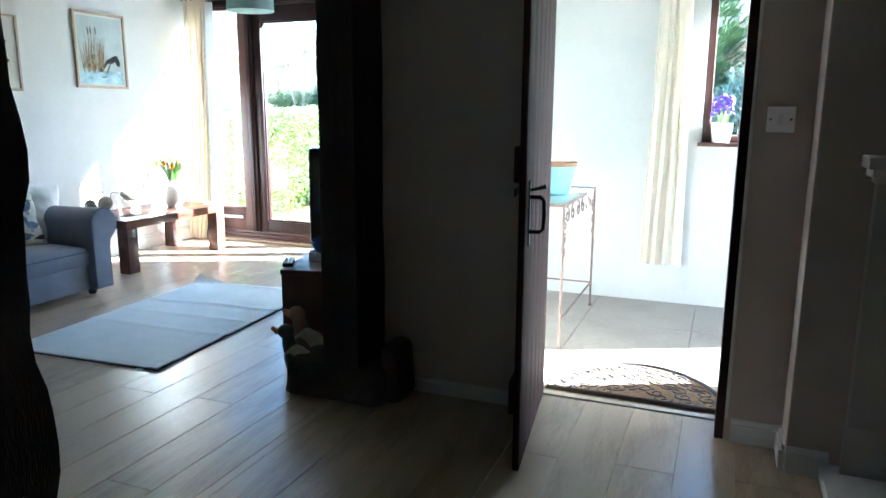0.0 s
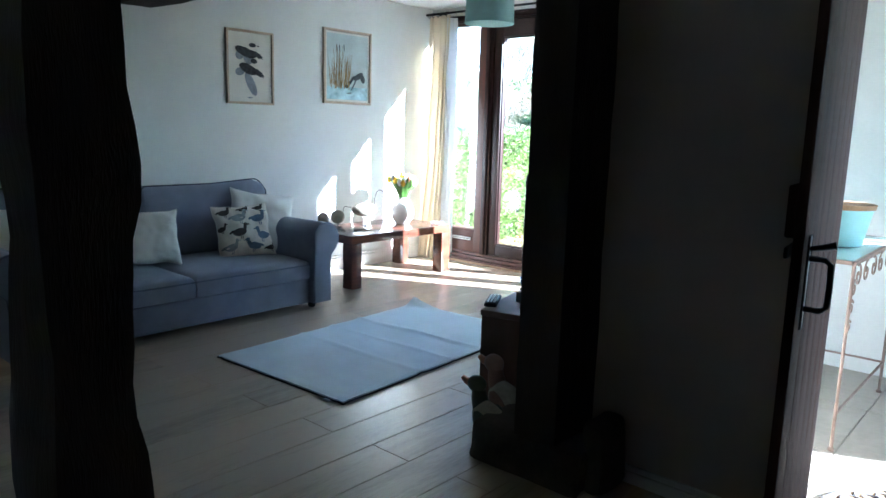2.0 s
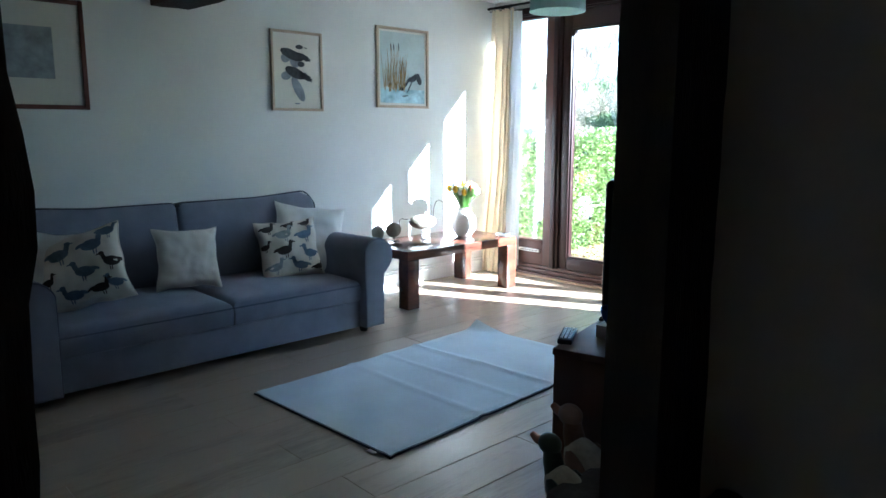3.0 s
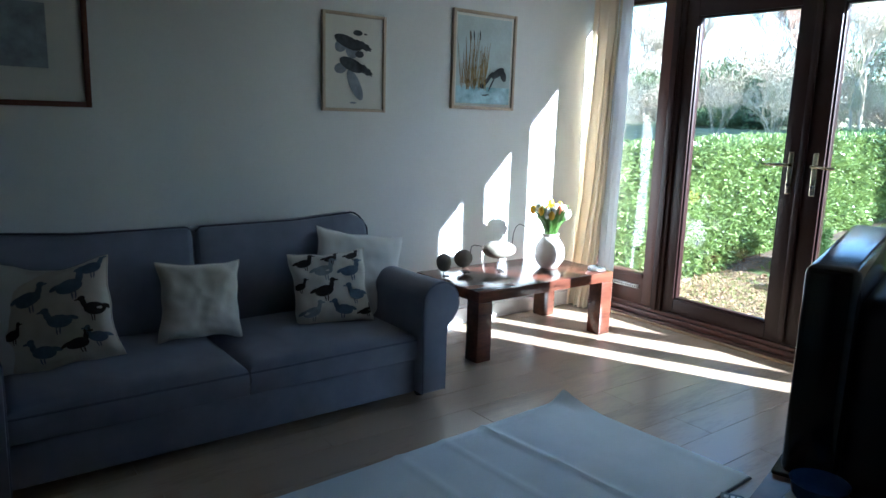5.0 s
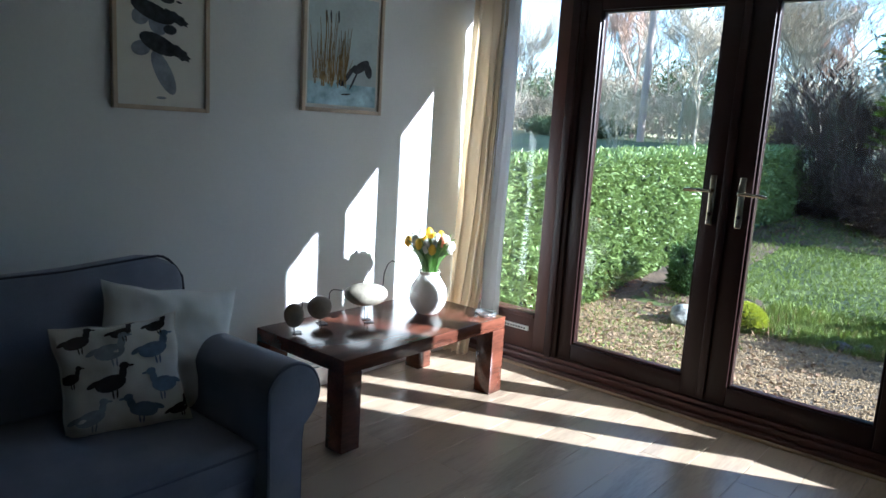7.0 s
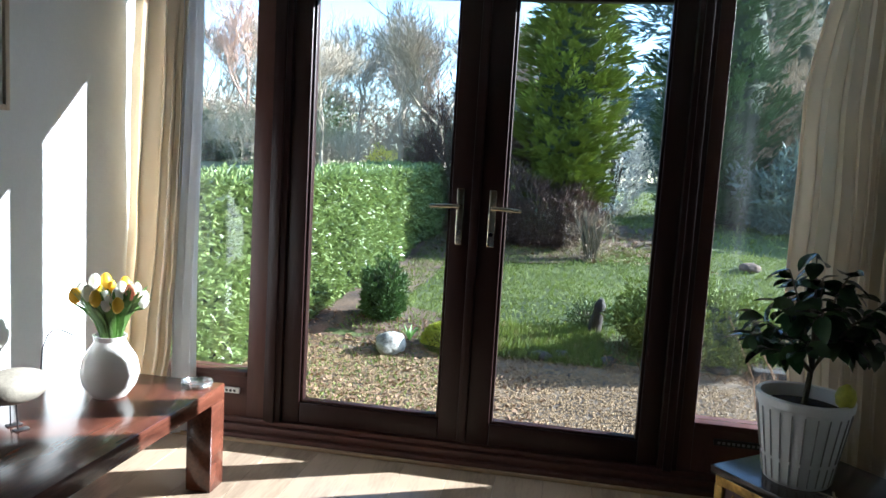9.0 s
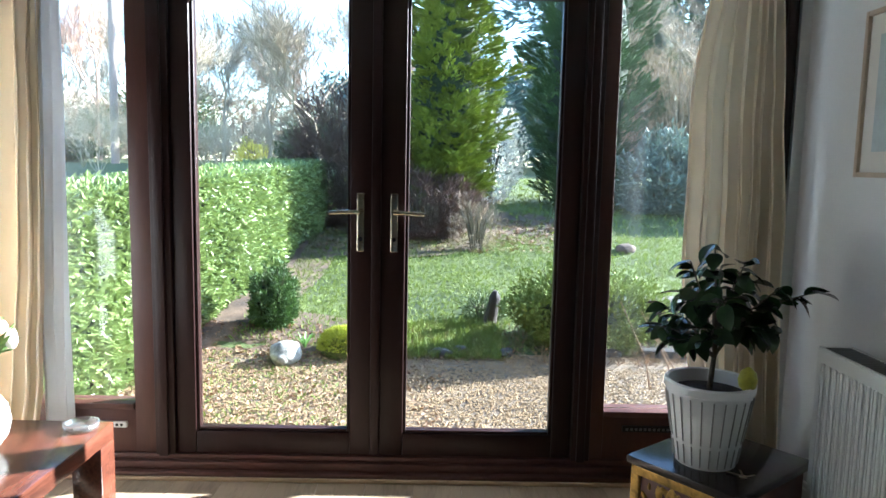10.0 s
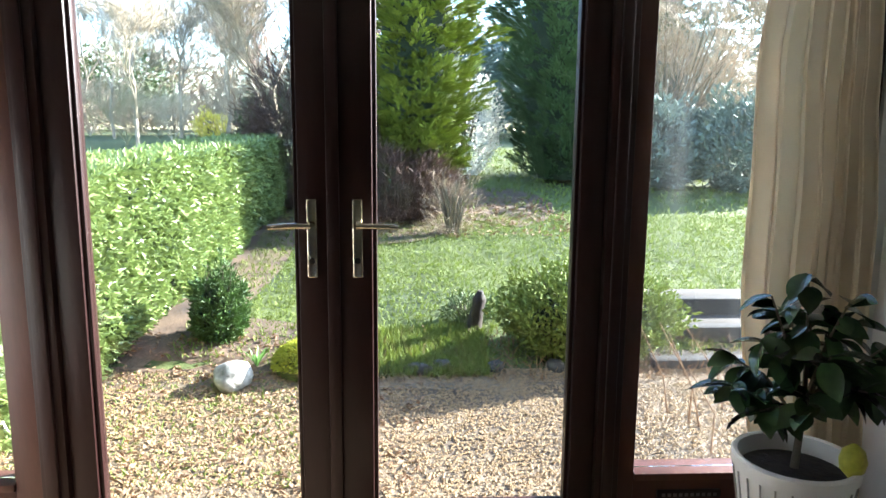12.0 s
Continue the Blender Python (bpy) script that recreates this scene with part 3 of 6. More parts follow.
cushion(0.42, 0.42, 0.12, Matrix.Translation((-4.36, 2.385, 0.50)) @ pose(0, 0, 0, 0, 0, 52) @ pose(0, 0, 0, -22, 10, 0), M_SATIN, "pale satin-cotton scatter cushion leaning in the sofa corner")

# ---- coffee table ----
tab = thing("coffee_table", "dark polished hardwood coffee table with thick square legs", "coffee table")
TX0, TX1, TY0, TY1, TH = -4.68, -4.12, 4.478, 5.512, 0.378
part("tabletop", box((TX0 + 0.0005, TY0 + 0.0005, TH - 0.058), (TX1 - 0.0005, TY1 - 0.0005, TH), 0.004), M_SHEESHAM, tab)
for x0 in (TX0, TX1 - 0.095):
    for y0 in (TY0, TY1 - 0.095):
        part("leg", box((x0, y0, 0), (x0 + 0.095, y0 + 0.095, TH - 0.0585), 0.004), M_SHEESHAM, tab)

# ---- rug ----
rug = thing("rug", "pale blue-grey flat-woven rug with fold creases and a dark backing", "rug", at=(-3.055, 3.80, 0), rz=3.2)
def rug_bm(w, l, z, n=84, inset=0.0):
    bm = bmesh.new()
    vs = {}
    for i in range(n + 1):
        for j in range(n + 1):
            u, v = i / n * 2 - 1, j / n * 2 - 1
            x, y = u * (w / 2 - inset), v * (l / 2 - inset)
            h = 0.006 * math.exp(-((v + 0.30 + 0.02 * u) / 0.022) ** 2) + 0.010 * math.exp(-((v - 0.33 - 0.02 * u) / 0.022) ** 2) + 0.005 * math.exp(-((v - 0.02) / 0.02) ** 2)
            h += 0.045 * max(0, (v - 0.86 + 0.25 * (-u - 1)) / 0.14) ** 1.5 if u < 0 else 0
            h += 0.003 * math.exp(-((abs(u) - 0.93) / 0.03) ** 2) + 0.003 * math.exp(-((abs(v) - 0.96) / 0.02) ** 2)
            h += 0.004 * noise.noise(Vector((x * 2.5, y * 7, 0)))
            vs[i, j] = bm.verts.new((x, y, z + max(0, h)))
    for i in range(n):
        for j in range(n):
            bm.faces.new((vs[i, j], vs[i + 1, j], vs[i + 1, j + 1], vs[i, j + 1]))
    r = bmesh.ops.extrude_face_region(bm, geom=list(bm.faces))
    bmesh.ops.translate(bm, verts=[e for e in r["geom"] if isinstance(e, bmesh.types.BMVert)], vec=(0, 0, 0.005))
    return bm


part("backing", rug_bm(0.89, 1.47, 0.001), M_RUGEDGE, rug, "dark rug backing")
part("woven_top", rug_bm(0.89, 1.47, 0.0065, inset=0.006), M_RUG, rug)

part("care_tag", box((0.335, -0.755, 0.003), (0.375, -0.725, 0.0048), 0.0005), M_WHITEPLASTIC, rug, "small white sewn-in care tag")

# ---- pictures ----
def picture(name, at, w, h, rz, frame_mat, label, mount=0.035, fw=0.016, depth=0.022):
    """A framed print hung flat on a wall; its local x runs along the wall and -y faces the room."""
    p = thing(name, label, "picture", "framed pictures", at=at, rz=rz)
    part("frame", boxes(((0, -depth, 0), (fw, 0, h)), ((w - fw, -depth, 0), (w, 0, h)), ((fw, -depth, 0), (w - fw, 0, fw)), ((fw, -depth, h - fw), (w - fw, 0, h)), bevel=0.002), frame_mat, p)
    part("mount", box((fw, -0.010, fw), (w - fw, -0.002, h - fw)), M_PAPER, p, "off-white picture mount", smooth=False)
    return p


def blob(bm, y, x, z, rx, rz, turn=0, n=18, rag=0.0):
    c = bm.verts.new((x, y, z))
    ct, st = math.cos(math.radians(turn)), math.sin(math.radians(turn))
    ring = []
    for k in range(n):
        a = 2 * math.pi * k / n
        q = 1 + rag * (1 if k % 2 else -1)
        px, pz = rx * q * math.cos(a), rz * q * math.sin(a)
        ring.append(bm.verts.new((x + px * ct - pz * st, y, z + px * st + pz * ct)))
    for k in range(n):
        bm.faces.new((c, ring[k], ring[(k + 1) % n]))


M_PAPER = mat("off_white_paper", (0.70, 0.69, 0.63), 0.9, vary=0.03, scale=8)
M_PALEFRAME = mat("pale_ash_frame", (0.50, 0.40, 0.29), 0.5, vary=0.15, scale=4, stretch=(4, 4, 1), fine=40)
M_REDFRAME = mat("dark_red_wood_frame", (0.12, 0.035, 0.02), 0.4, vary=0.2, scale=6)
M_INK = mat("ink_dark", (0.05, 0.055, 0.065), 0.9, vary=0.4, scale=30)
M_INKG = mat("ink_grey_wash", (0.25, 0.28, 0.32), 0.9, vary=0.3, scale=25)
M_WASHBLUE = mat("watercolour_blue", (0.20, 0.40, 0.50), 0.9, vary=0.35, scale=9, fine=40, second=(0.5, 0.66, 0.70))
M_WASHSKY = mat("watercolour_pale_sky", (0.48, 0.56, 0.56), 0.9, vary=0.12, scale=7)
M_REED = mat("watercolour_reeds", (0.42, 0.30, 0.14), 0.9, vary=0.4, scale=40)

# flying ducks print
p1 = picture("framed_print", (-4.7495, 3.912, 1.262), 0.371, 0.49, 90, M_PALEFRAME, "ash-framed print of two dark ducks flying on white")
bm = bmesh.new()
blob(bm, -0.0115, 0.15, 0.345, 0.085, 0.030, -18)
blob(bm, -0.0115, 0.235, 0.335, 0.055, 0.018, -22, rag=0.12)
blob(bm, -0.0115, 0.205, 0.395, 0.028, 0.014, 0)
blob(bm, -0.0115, 0.25, 0.392, 0.012, 0.004, -8)
blob(bm, -0.0115, 0.17, 0.235, 0.075, 0.032, -20)
blob(bm, -0.0115, 0.245, 0.215, 0.055, 0.020, -28, rag=0.12)
blob(bm, -0.0115, 0.215, 0.29, 0.026, 0.017, 0)
tagged(part("printed_duck", bm, M_INK, p1, smooth=False), kind="stuff")
bm = bmesh.new()
blob(bm, -0.0112, 0.105, 0.325, 0.034, 0.030, 30)
blob(bm, -0.0112, 0.17, 0.305, 0.04, 0.035, -60)
blob(bm, -0.0112, 0.105, 0.215, 0.036, 0.026, 10)
blob(bm, -0.0112, 0.19, 0.135, 0.032, 0.085, 28)
blob(bm, -0.0112, 0.18, 0.045, 0.02, 0.005)
part("grey_wash", bm, M_INKG, p1)

# reeds and alighting bird print
p2 = picture("framed_print", (-4.7495, 4.727, 1.298), 0.476, 0.553, 90, M_PALEFRAME, "ash-framed watercolour of reeds and a bird over water", fw=0.018)
part("sky_wash", box((0.034, -0.0112, 0.13), (0.442, -0.0105, 0.52)), M_WASHSKY, p2, smooth=False)
part("water_wash", box((0.034, -0.0112, 0.034), (0.442, -0.0105, 0.13)), M_WASHBLUE, p2, smooth=False)
rr = random.Random(4)
bm = bmesh.new()
for k in range(70):
    x = 0.06 + rr.random() ** 0.8 * 0.2
    h = 0.1 + rr.random() * 0.22 * (1 - abs(x - 0.15) * 3)
    tube(bm, [(x, -0.0118, 0.11 + rr.random() * 0.04), (x + rr.uniform(-0.03, 0.04), -0.0118, 0.13 + h)], 0.0018, 0.0008, n=3)
part("painted_reeds", bm, M_REED, p2)
bm = bmesh.new()
blob(bm, -0.0122, 0.345, 0.215, 0.055, 0.022, 30)
blob(bm, -0.0122, 0.39, 0.20, 0.022, 0.035, 20)
blob(bm, -0.0122, 0.27, 0.175, 0.06, 0.012, 50)
blob(bm, -0.0122, 0.225, 0.135, 0.02, 0.014, -20)
blob(bm, -0.0122, 0.30, 0.15, 0.05, 0.006, 60)
blob(bm, -0.0122, 0.255, 0.085, 0.03, 0.004, 5)
for x in (0.13, 0.155, 0.20):
    blob(bm, -0.0122, x, 0.40 + x * 0.1, 0.005, 0.028, 4)
tagged(part("painted_bird", bm, M_INK, p2, smooth=False), kind="stuff")

# large dark-framed landscape
p3 = picture("framed_print", (-4.7495, 2.15, 1.243), 0.70, 0.54, 90, M_REDFRAME, "dark red wood-framed landscape print with a wide mount", fw=0.022)
bm = bmesh.new()
add_box(bm, (0.15, -0.0112, 0.15), (0.55, -0.0105, 0.40))
part("landscape", bm, mat("faded_landscape_wash", (0.30, 0.33, 0.36), 0.9, vary=0.4, scale=9, fine=30), p3, smooth=False)

# small picture on the other wall
p4 = picture("framed_print", (-1.7005, 5.555, 1.225), 0.42, 0.52, -90, M_PALEFRAME, "pale wood-framed print beside the curtain", fw=0.016)
part("pale_wash", box((0.07, -0.0112, 0.08), (0.35, -0.0105, 0.44)), M_WASHSKY, p4, smooth=False)

# ---- curtains ----
def curtain(name, edges, y, z0, z1, folds, label, seed, depth=0.035, drift=0.0, lining=None, kick=0.0, cloth=M_CURTAIN):
    """A gathered curtain, a folded sheet with thickness: edges are (share of the drop, left, right) from top to hem."""
    rng = random.Random(seed)
    c = thing(name, label, "curtain", "curtains")
    n, m = folds * 14, 40
    wid = [rng.uniform(0.55, 1.5) for _ in range(folds)]
    amp = [rng.uniform(0.55, 1.25) for _ in range(folds)]
    lean = [rng.uniform(-0.7, 0.7) for _ in range(folds)]
    cum = [0.0]
    for q in wid:
        cum.append(cum[-1] + q / sum(wid))
    bm = bmesh.new()
    vs = []
    for j in range(m + 1):
        t = j / m
        z = z1 + (z0 - z1) * t
        for (ta, la, ra), (tb, lb, rb2) in zip(edges, edges[1:]):
            if t <= tb + 1e-6:
                q = (t - ta) / (tb - ta)
                q = q * q * (3 - 2 * q)
                left, right = la + (lb - la) * q, ra + (rb2 - ra) * q
                break
        row = []
        for i in range(n + 1):
            k = min(folds - 1, i // 14)
            f = i / 14 - k
            u = cum[k] + (cum[k + 1] - cum[k]) * f
            a = 2 * math.pi * f
            swell = (0.45 + 0.55 * min(1, t * 1.6)) * amp[k]
            x = left + (right - left) * u + math.sin(math.pi * u) * drift * math.sin(t * math.pi * 1.3 + lean[k])
            x += 0.011 * swell * math.sin(a * 2 + lean[k]) + 0.008 * noise.noise(Vector((u * 4, t * 3, seed)))
            yy = y + depth * swell * math.sin(a + lean[k] * t * math.sin(math.pi * f)) + 0.014 * noise.noise(Vector((u * 5, t * 4, seed + 5))) + 0.006 * noise.noise(Vector((u * 9 + t * 5, t * 13, seed)))
            row.append(bm.verts.new((x, yy - kick * t ** 3, z)))
        vs.append(row)
    for a, b in zip(vs, vs[1:]):
        for i in range(n):
            bm.faces.new((a[i], a[i + 1], b[i + 1], b[i]))
    r = bmesh.ops.extrude_face_region(bm, geom=list(bm.faces))
    bmesh.ops.translate(bm, verts=[e for e in r["geom"] if isinstance(e, bmesh.types.BMVert)], vec=(0, 0.003, 0))
    part("cloth", bm, cloth, c)
    if lining:
        bm = bmesh.new()
        rows = []
        for j in range(17):
            t = j / 16
            x0, x1 = lining[0] + (lining[2] - lining[0]) * t, lining[1] + (lining[3] - lining[1]) * t
            rows.append([bm.verts.new((x0 + (x1 - x0) * k / 12 + 0.005 * math.sin(t * 7) + 0.013 * math.sin(k * 1.5 + t * 2), y - 0.01 + lining[4] * k / 12, z1 - 0.02 + (z0 - z1 + 0.03) * t)) for k in range(13)])
        for a, b in zip(rows, rows[1:]):
            for k in range(12):
                bm.faces.new((a[k], a[k + 1], b[k + 1], b[k]))
        r = bmesh.ops.extrude_face_region(bm, geom=list(bm.faces))
        bmesh.ops.translate(bm, verts=[e for e in r["geom"] if isinstance(e, bmesh.types.BMVert)], vec=(0.002, 0, 0))
        part("lining", bm, M_LINING, c, "pale blue-white curtain lining")
    return c


curtain("curtain", ((0, -4.70, -4.475), (0.3, -4.725, -4.49), (0.55, -4.735, -4.495), (0.8, -4.735, -4.52), (1, -4.735, -4.57)), 5.845, 0.008, 2.06, 4, "cream cotton curtain gathered beside the garden doors", 2, 0.04, 0.02, (-4.50, -4.455, -4.53, -4.475, 0.095), kick=0.04)
curtain("curtain", ((0, -2.09, -1.87), (0.3, -2.17, -1.83), (0.5, -2.17, -1.80), (1, -2.08, -1.76)), 5.825, 0.012, 2.06, 7, "cream cotton curtain gathered beside the plant", 6, 0.030, 0.015)
rod = thing("curtain_rod", "thin dark metal curtain rod above the garden doors", "curtain rod")
rb = tube(bmesh.new(), [(-4.74, 5.84, 2.075), (-1.71, 5.84, 2.075)], 0.009, n=10)
part("pole", rb, M_WIRE, rod)
for x in (-4.6, -3.3, -1.95):
    part("bracket", boxes(((x - 0.008, 5.845, 2.062), (x + 0.008, 5.93, 2.074)), ((x - 0.015, 5.922, 2.045), (x + 0.015, 5.9295, 2.095)), bevel=0.002), M_WIRE, rod)
for k in range(5):
    for xx in (-4.71 + k * 0.05, -2.12 + k * 0.075):
        rg = tube(bmesh.new(), [(xx, 5.84 + 0.016 * math.cos(a), 2.068 + 0.018 * math.sin(a)) for a in [2 * math.pi * q / 14 for q in range(15)]], 0.0025, n=5, caps=False)
        part("ring", rg, M_WIRE, rod)

# ---- pendant lamp ----
lamp = thing("pendant_lamp", "pale teal drum-shaped fabric pendant lampshade", "pendant lamp", at=(-3.36, 4.96, 0.028))
shade = part("shade", lathe(bmesh.new(), [(0.153, 1.772), (0.157, 1.772), (0.150, 1.985), (0.146, 1.985), (0.152, 1.775)], 40), M_SHADE, lamp)
part("rim", tube(bmesh.new(), [(0.1565 * math.cos(a), 0.1565 * math.sin(a), 1.776) for a in [2 * math.pi * k / 40 for k in range(41)]], 0.003, n=6, caps=False), M_SHADE, shade)
part("cord", tube(bmesh.new(), [(0, 0, 1.93), (0, 0, 2.08)], 0.004, n=8), M_WHITEPLASTIC, lamp)
part("rose", lathe(bmesh.new(), [(0.045, 2.075), (0.05, 2.085), (0.05, 2.1015)], 24), M_WHITEPLASTIC, lamp)
part("spider", boxes(((-0.149, -0.003, 1.97), (0.149, 0.003, 1.976)), ((-0.003, -0.149, 1.97), (0.003, 0.149, 1.976))), M_WIRE, lamp)
part("bulb", lathe(bmesh.new(), [(0.012, 1.93), (0.014, 1.90), (0.03, 1.86), (0.028, 1.835), (0.0, 1.822)], 18), M_WHITEPLASTIC, lamp)

# ---- on the coffee table ----
vase = thing("vase", "round cream ceramic jug holding cut tulips", "vase", at=(-4.40, 5.25, TH))
part("jug", lathe(bmesh.new(), [(0.045, 0), (0.055, 0.004), (0.083, 0.045), (0.092, 0.085), (0.084, 0.13), (0.058, 0.172), (0.047, 0.19), (0.053, 0.208), (0.049, 0.208), (0.042, 0.19), (0.052, 0.168)], 36), M_CERAMIC, vase)

M_STEM = mat("tulip_green", (0.10, 0.24, 0.045), 0.5, vary=0.25, scale=12, sub=0.25, second=(0.22, 0.36, 0.10))
BLOOMS = [mat("tulip_white", (0.80, 0.80, 0.72), 0.5, vary=0.05, sub=0.3), mat("tulip_yellow", (0.80, 0.55, 0.03), 0.5, vary=0.1, sub=0.3), mat("tulip_orange", (0.80, 0.42, 0.26), 0.5, vary=0.15, sub=0.3)]


def blade_bm(p0, p1, p2, w, bend=0.0, n=7):
    """A long leaf through three points, folded along its middle."""
    bm = bmesh.new()
    p0, p1, p2 = Vector(p0), Vector(p1), Vector(p2)
    rows = []
    for k in range(n + 1):
        t = k / n
        c = p0 * (1 - t) ** 2 + p1 * 2 * t * (1 - t) + p2 * t * t
        d = (p2 - p0).normalized()
        s = d.cross(Vector((0.3, 0.2, 1))).normalized()
        ww = w * math.sin(math.pi * (0.12 + 0.88 * t)) ** 0.8 + 0.0005
        up = s.cross(d)
        rows.append([bm.verts.new(c - s * ww + up * ww * 0.35), bm.verts.new(c), bm.verts.new(c + s * ww + up * ww * 0.35)])
    for a, b in zip(rows, rows[1:]):
        bm.faces.new((a[0], a[1], b[1], b[0]))
        bm.faces.new((a[1], a[2], b[2], b[1]))
    return bm


rr = random.Random(11)
for k in range(24):
    a = k * 2.4
    rad = 0.010 + 0.072 * math.sqrt((k + 0.5) / 24)
    bx, by = math.cos(a), math.sin(a)
    top = (bx * rad * 1.4, by * rad * 1.4, 0.34 + rr.uniform(-0.025, 0.03) - 0.05 * (rad / 0.1) ** 2)
    tl = thing("tulip", "cut tulip in the cream jug, half-open bloom", "tulip", "tulips in the jug", at=(-4.40, 5.25, TH))
    part("stem", tube(bmesh.new(), [(bx * 0.012, by * 0.012, 0.10), (bx * 0.03, by * 0.03, 0.21), (bx * rad * 0.8, by * rad * 0.8, 0.29), top], 0.0035, 0.003, n=6), M_STEM, tl)
    bm = lathe(bmesh.new(), [(0.004, 0), (0.011, 0.006), (0.018, 0.020), (0.017, 0.038), (0.010, 0.051), (0.003, 0.055)], 12, wob=0.12)
    bmesh.ops.transform(bm, matrix=Matrix.Translation(top) @ pose(0, 0, 0, -by * 13, bx * 13, k * 40), verts=bm.verts)
    part("bloom", bm, BLOOMS[(0, 1, 0, 1, 0, 0, 1, 0, 0, 1, 0, 1, 0, 2, 1, 0, 0)[k % 17]], tl)
    for q in range(4):
        b2 = a + rr.uniform(-1.2, 1.2)
        r2 = rad * rr.uniform(0.7, 1.25)
        part("leaf", blade_bm((bx * 0.02, by * 0.02, 0.17), (math.cos(b2) * r2 * 0.5, math.sin(b2) * r2 * 0.5, 0.28), (math.cos(b2) * (r2 * 1.1 + 0.035), math.sin(b2) * (r2 * 1.1 + 0.035), rr.uniform(0.30, 0.385)), 0.014), M_STEM, tl)


def pebble_bird(x, y, rx, rz, body_z, turn, neck, label):
    """A pebble body on bent wire legs with a wire neck and beak."""
    b = thing("pebble_bird", label, "bird ornament", "pebble birds on the table", at=(x, y, TH), rz=turn)
    bm = bmesh.new()
    bmesh.ops.create_icosphere(bm, subdivisions=3, radius=1.0)
    for v in bm.verts:
        v.co = Vector((v.co.x * rx * (1 + 0.06 * v.co.z), v.co.y * rx * 0.68, v.co.z * rz)) * (1 + 0.05 * noise.noise(v.co * 1.6 + Vector((x * 7, 0, 0))))
        v.co.z += body_z
    part("body", bm, M_STONE, b)
    for s in (-1, 1):
        part("leg", tube(bmesh.new(), [(0, s * rx * 0.2, body_z - rz * 0.8), (0.003, s * rx * 0.25, 0.004), (0.002, s * rx * 0.25, 0.003)], 0.002, n=6), M_WIRE, b)
        part("foot", boxes(((-0.008, s * rx * 0.25 - 0.012, 0), (0.032, s * rx * 0.25 + 0.012, 0.004)), bevel=0.001), M_WIRE, b)
    part("neck", tube(bmesh.new(), [(rx * 0.75, 0, body_z + rz * 0.4), (rx * 0.8, 0, body_z + rz + neck * 0.45), (rx * 0.95, 0, body_z + rz + neck * 0.85), (rx * 1.15, 0, body_z + rz + neck), (rx * 1.4, 0, body_z + rz + neck * 0.9), (rx * 1.4 + 0.03, 0, body_z + rz + neck * 0.72)], 0.0022, n=6), M_WIRE, b)
    return b


pebble_bird(-4.47, 4.91, 0.10, 0.052, 0.125, 62, 0.10, "large grey pebble bird with wire neck and feet")
pebble_bird(-4.56, 4.72, 0.055, 0.052, 0.075, 70, 0.025, "small brown pebble bird with wire neck and feet")
pebble_bird(-4.52, 4.55, 0.042, 0.052, 0.075, 60, 0.065, "upright grey pebble bird with a curled wire neck")
PRESSED = mat("pressed_glass", (0.85, 0.92, 0.92), 0.05, vary=0.03)
PRESSED.node_tree.nodes["Principled BSDF"].inputs["Transmission Weight"].default_value = 0.92
ash = thing("ashtray", "small cut-glass ashtray on the table corner", "ashtray", at=(-4.19, 5.44, TH))
part("dish", lathe(bmesh.new(), [(0.045, 0), (0.052, 0.004), (0.054, 0.022), (0.047, 0.024), (0.040, 0.010), (0.0, 0.008)], 20), PRESSED, ash)

# ---- carved chest with the plant ----
M_GOLD = mat("gilt_carved_panel", (0.42, 0.26, 0.06), 0.38, metal=0.6, vary=0.6, scale=22, fine=90, bump=0.6)
chest = thing("carved_chest", "low dark chest with gilded carved panels", "chest", at=(-2.09, 5.49, 0), rz=-52)
CH = 0.285
part("lid", box((-0.235, -0.235, CH - 0.028), (0.17, 0.235, CH), 0.005), mat("dark_lacquered_lid", (0.03, 0.022, 0.018), 0.2, vary=0.3, scale=6), chest, "dark glossy chest lid")
part("carcass", box((-0.215, -0.215, 0.0), (0.15, 0.215, CH - 0.0285), 0.004), M_CABINET, chest)


def trim_side(bm):
    """The long side is a little shorter than the end."""
    for v in bm.verts:
        v.co.x *= 0.7 if v.co.x > 0 else 1.0


for rz in (0, -90):
    R = pose(0, 0, 0, 0, 0, rz)
    bm = bmesh.new()
    for lo, hi in (((-0.215, -0.227, 0.005), (0.215, -0.2155, 0.035)), ((-0.215, -0.227, 0.225), (0.215, -0.2155, 0.256)), ((-0.215, -0.227, 0.035), (-0.185, -0.2155, 0.225)), ((0.185, -0.227, 0.035), (0.215, -0.2155, 0.225))):
        add_box(bm, lo, hi, 0.003)
    if rz == 0:
        trim_side(bm)
    bmesh.ops.transform(bm, matrix=R, verts=bm.verts)
    pan = part("carved_frame", bm, M_GOLD, chest)
    rr = random.Random(5 - rz)
    bm = bmesh.new()
    for k in range(70):
        x, z, r = rr.uniform(-0.17, 0.17), rr.uniform(0.05, 0.21), rr.uniform(0.008, 0.02)
        bmesh.ops.create_icosphere(bm, subdivisions=1, radius=1, matrix=Matrix.Translation((x, -0.216, z)) @ pose(0, 0, 0, 0, rr.uniform(0, 180), 0) @ Matrix.Diagonal((r * 1.7, 0.008, r * 0.7, 1)))
    if rz == 0:
        trim_side(bm)
    bmesh.ops.transform(bm, matrix=R, verts=bm.verts)
    tagged(part("carving", bm, M_GOLD, pan, "gilded carved scrollwork"), kind="stuff")

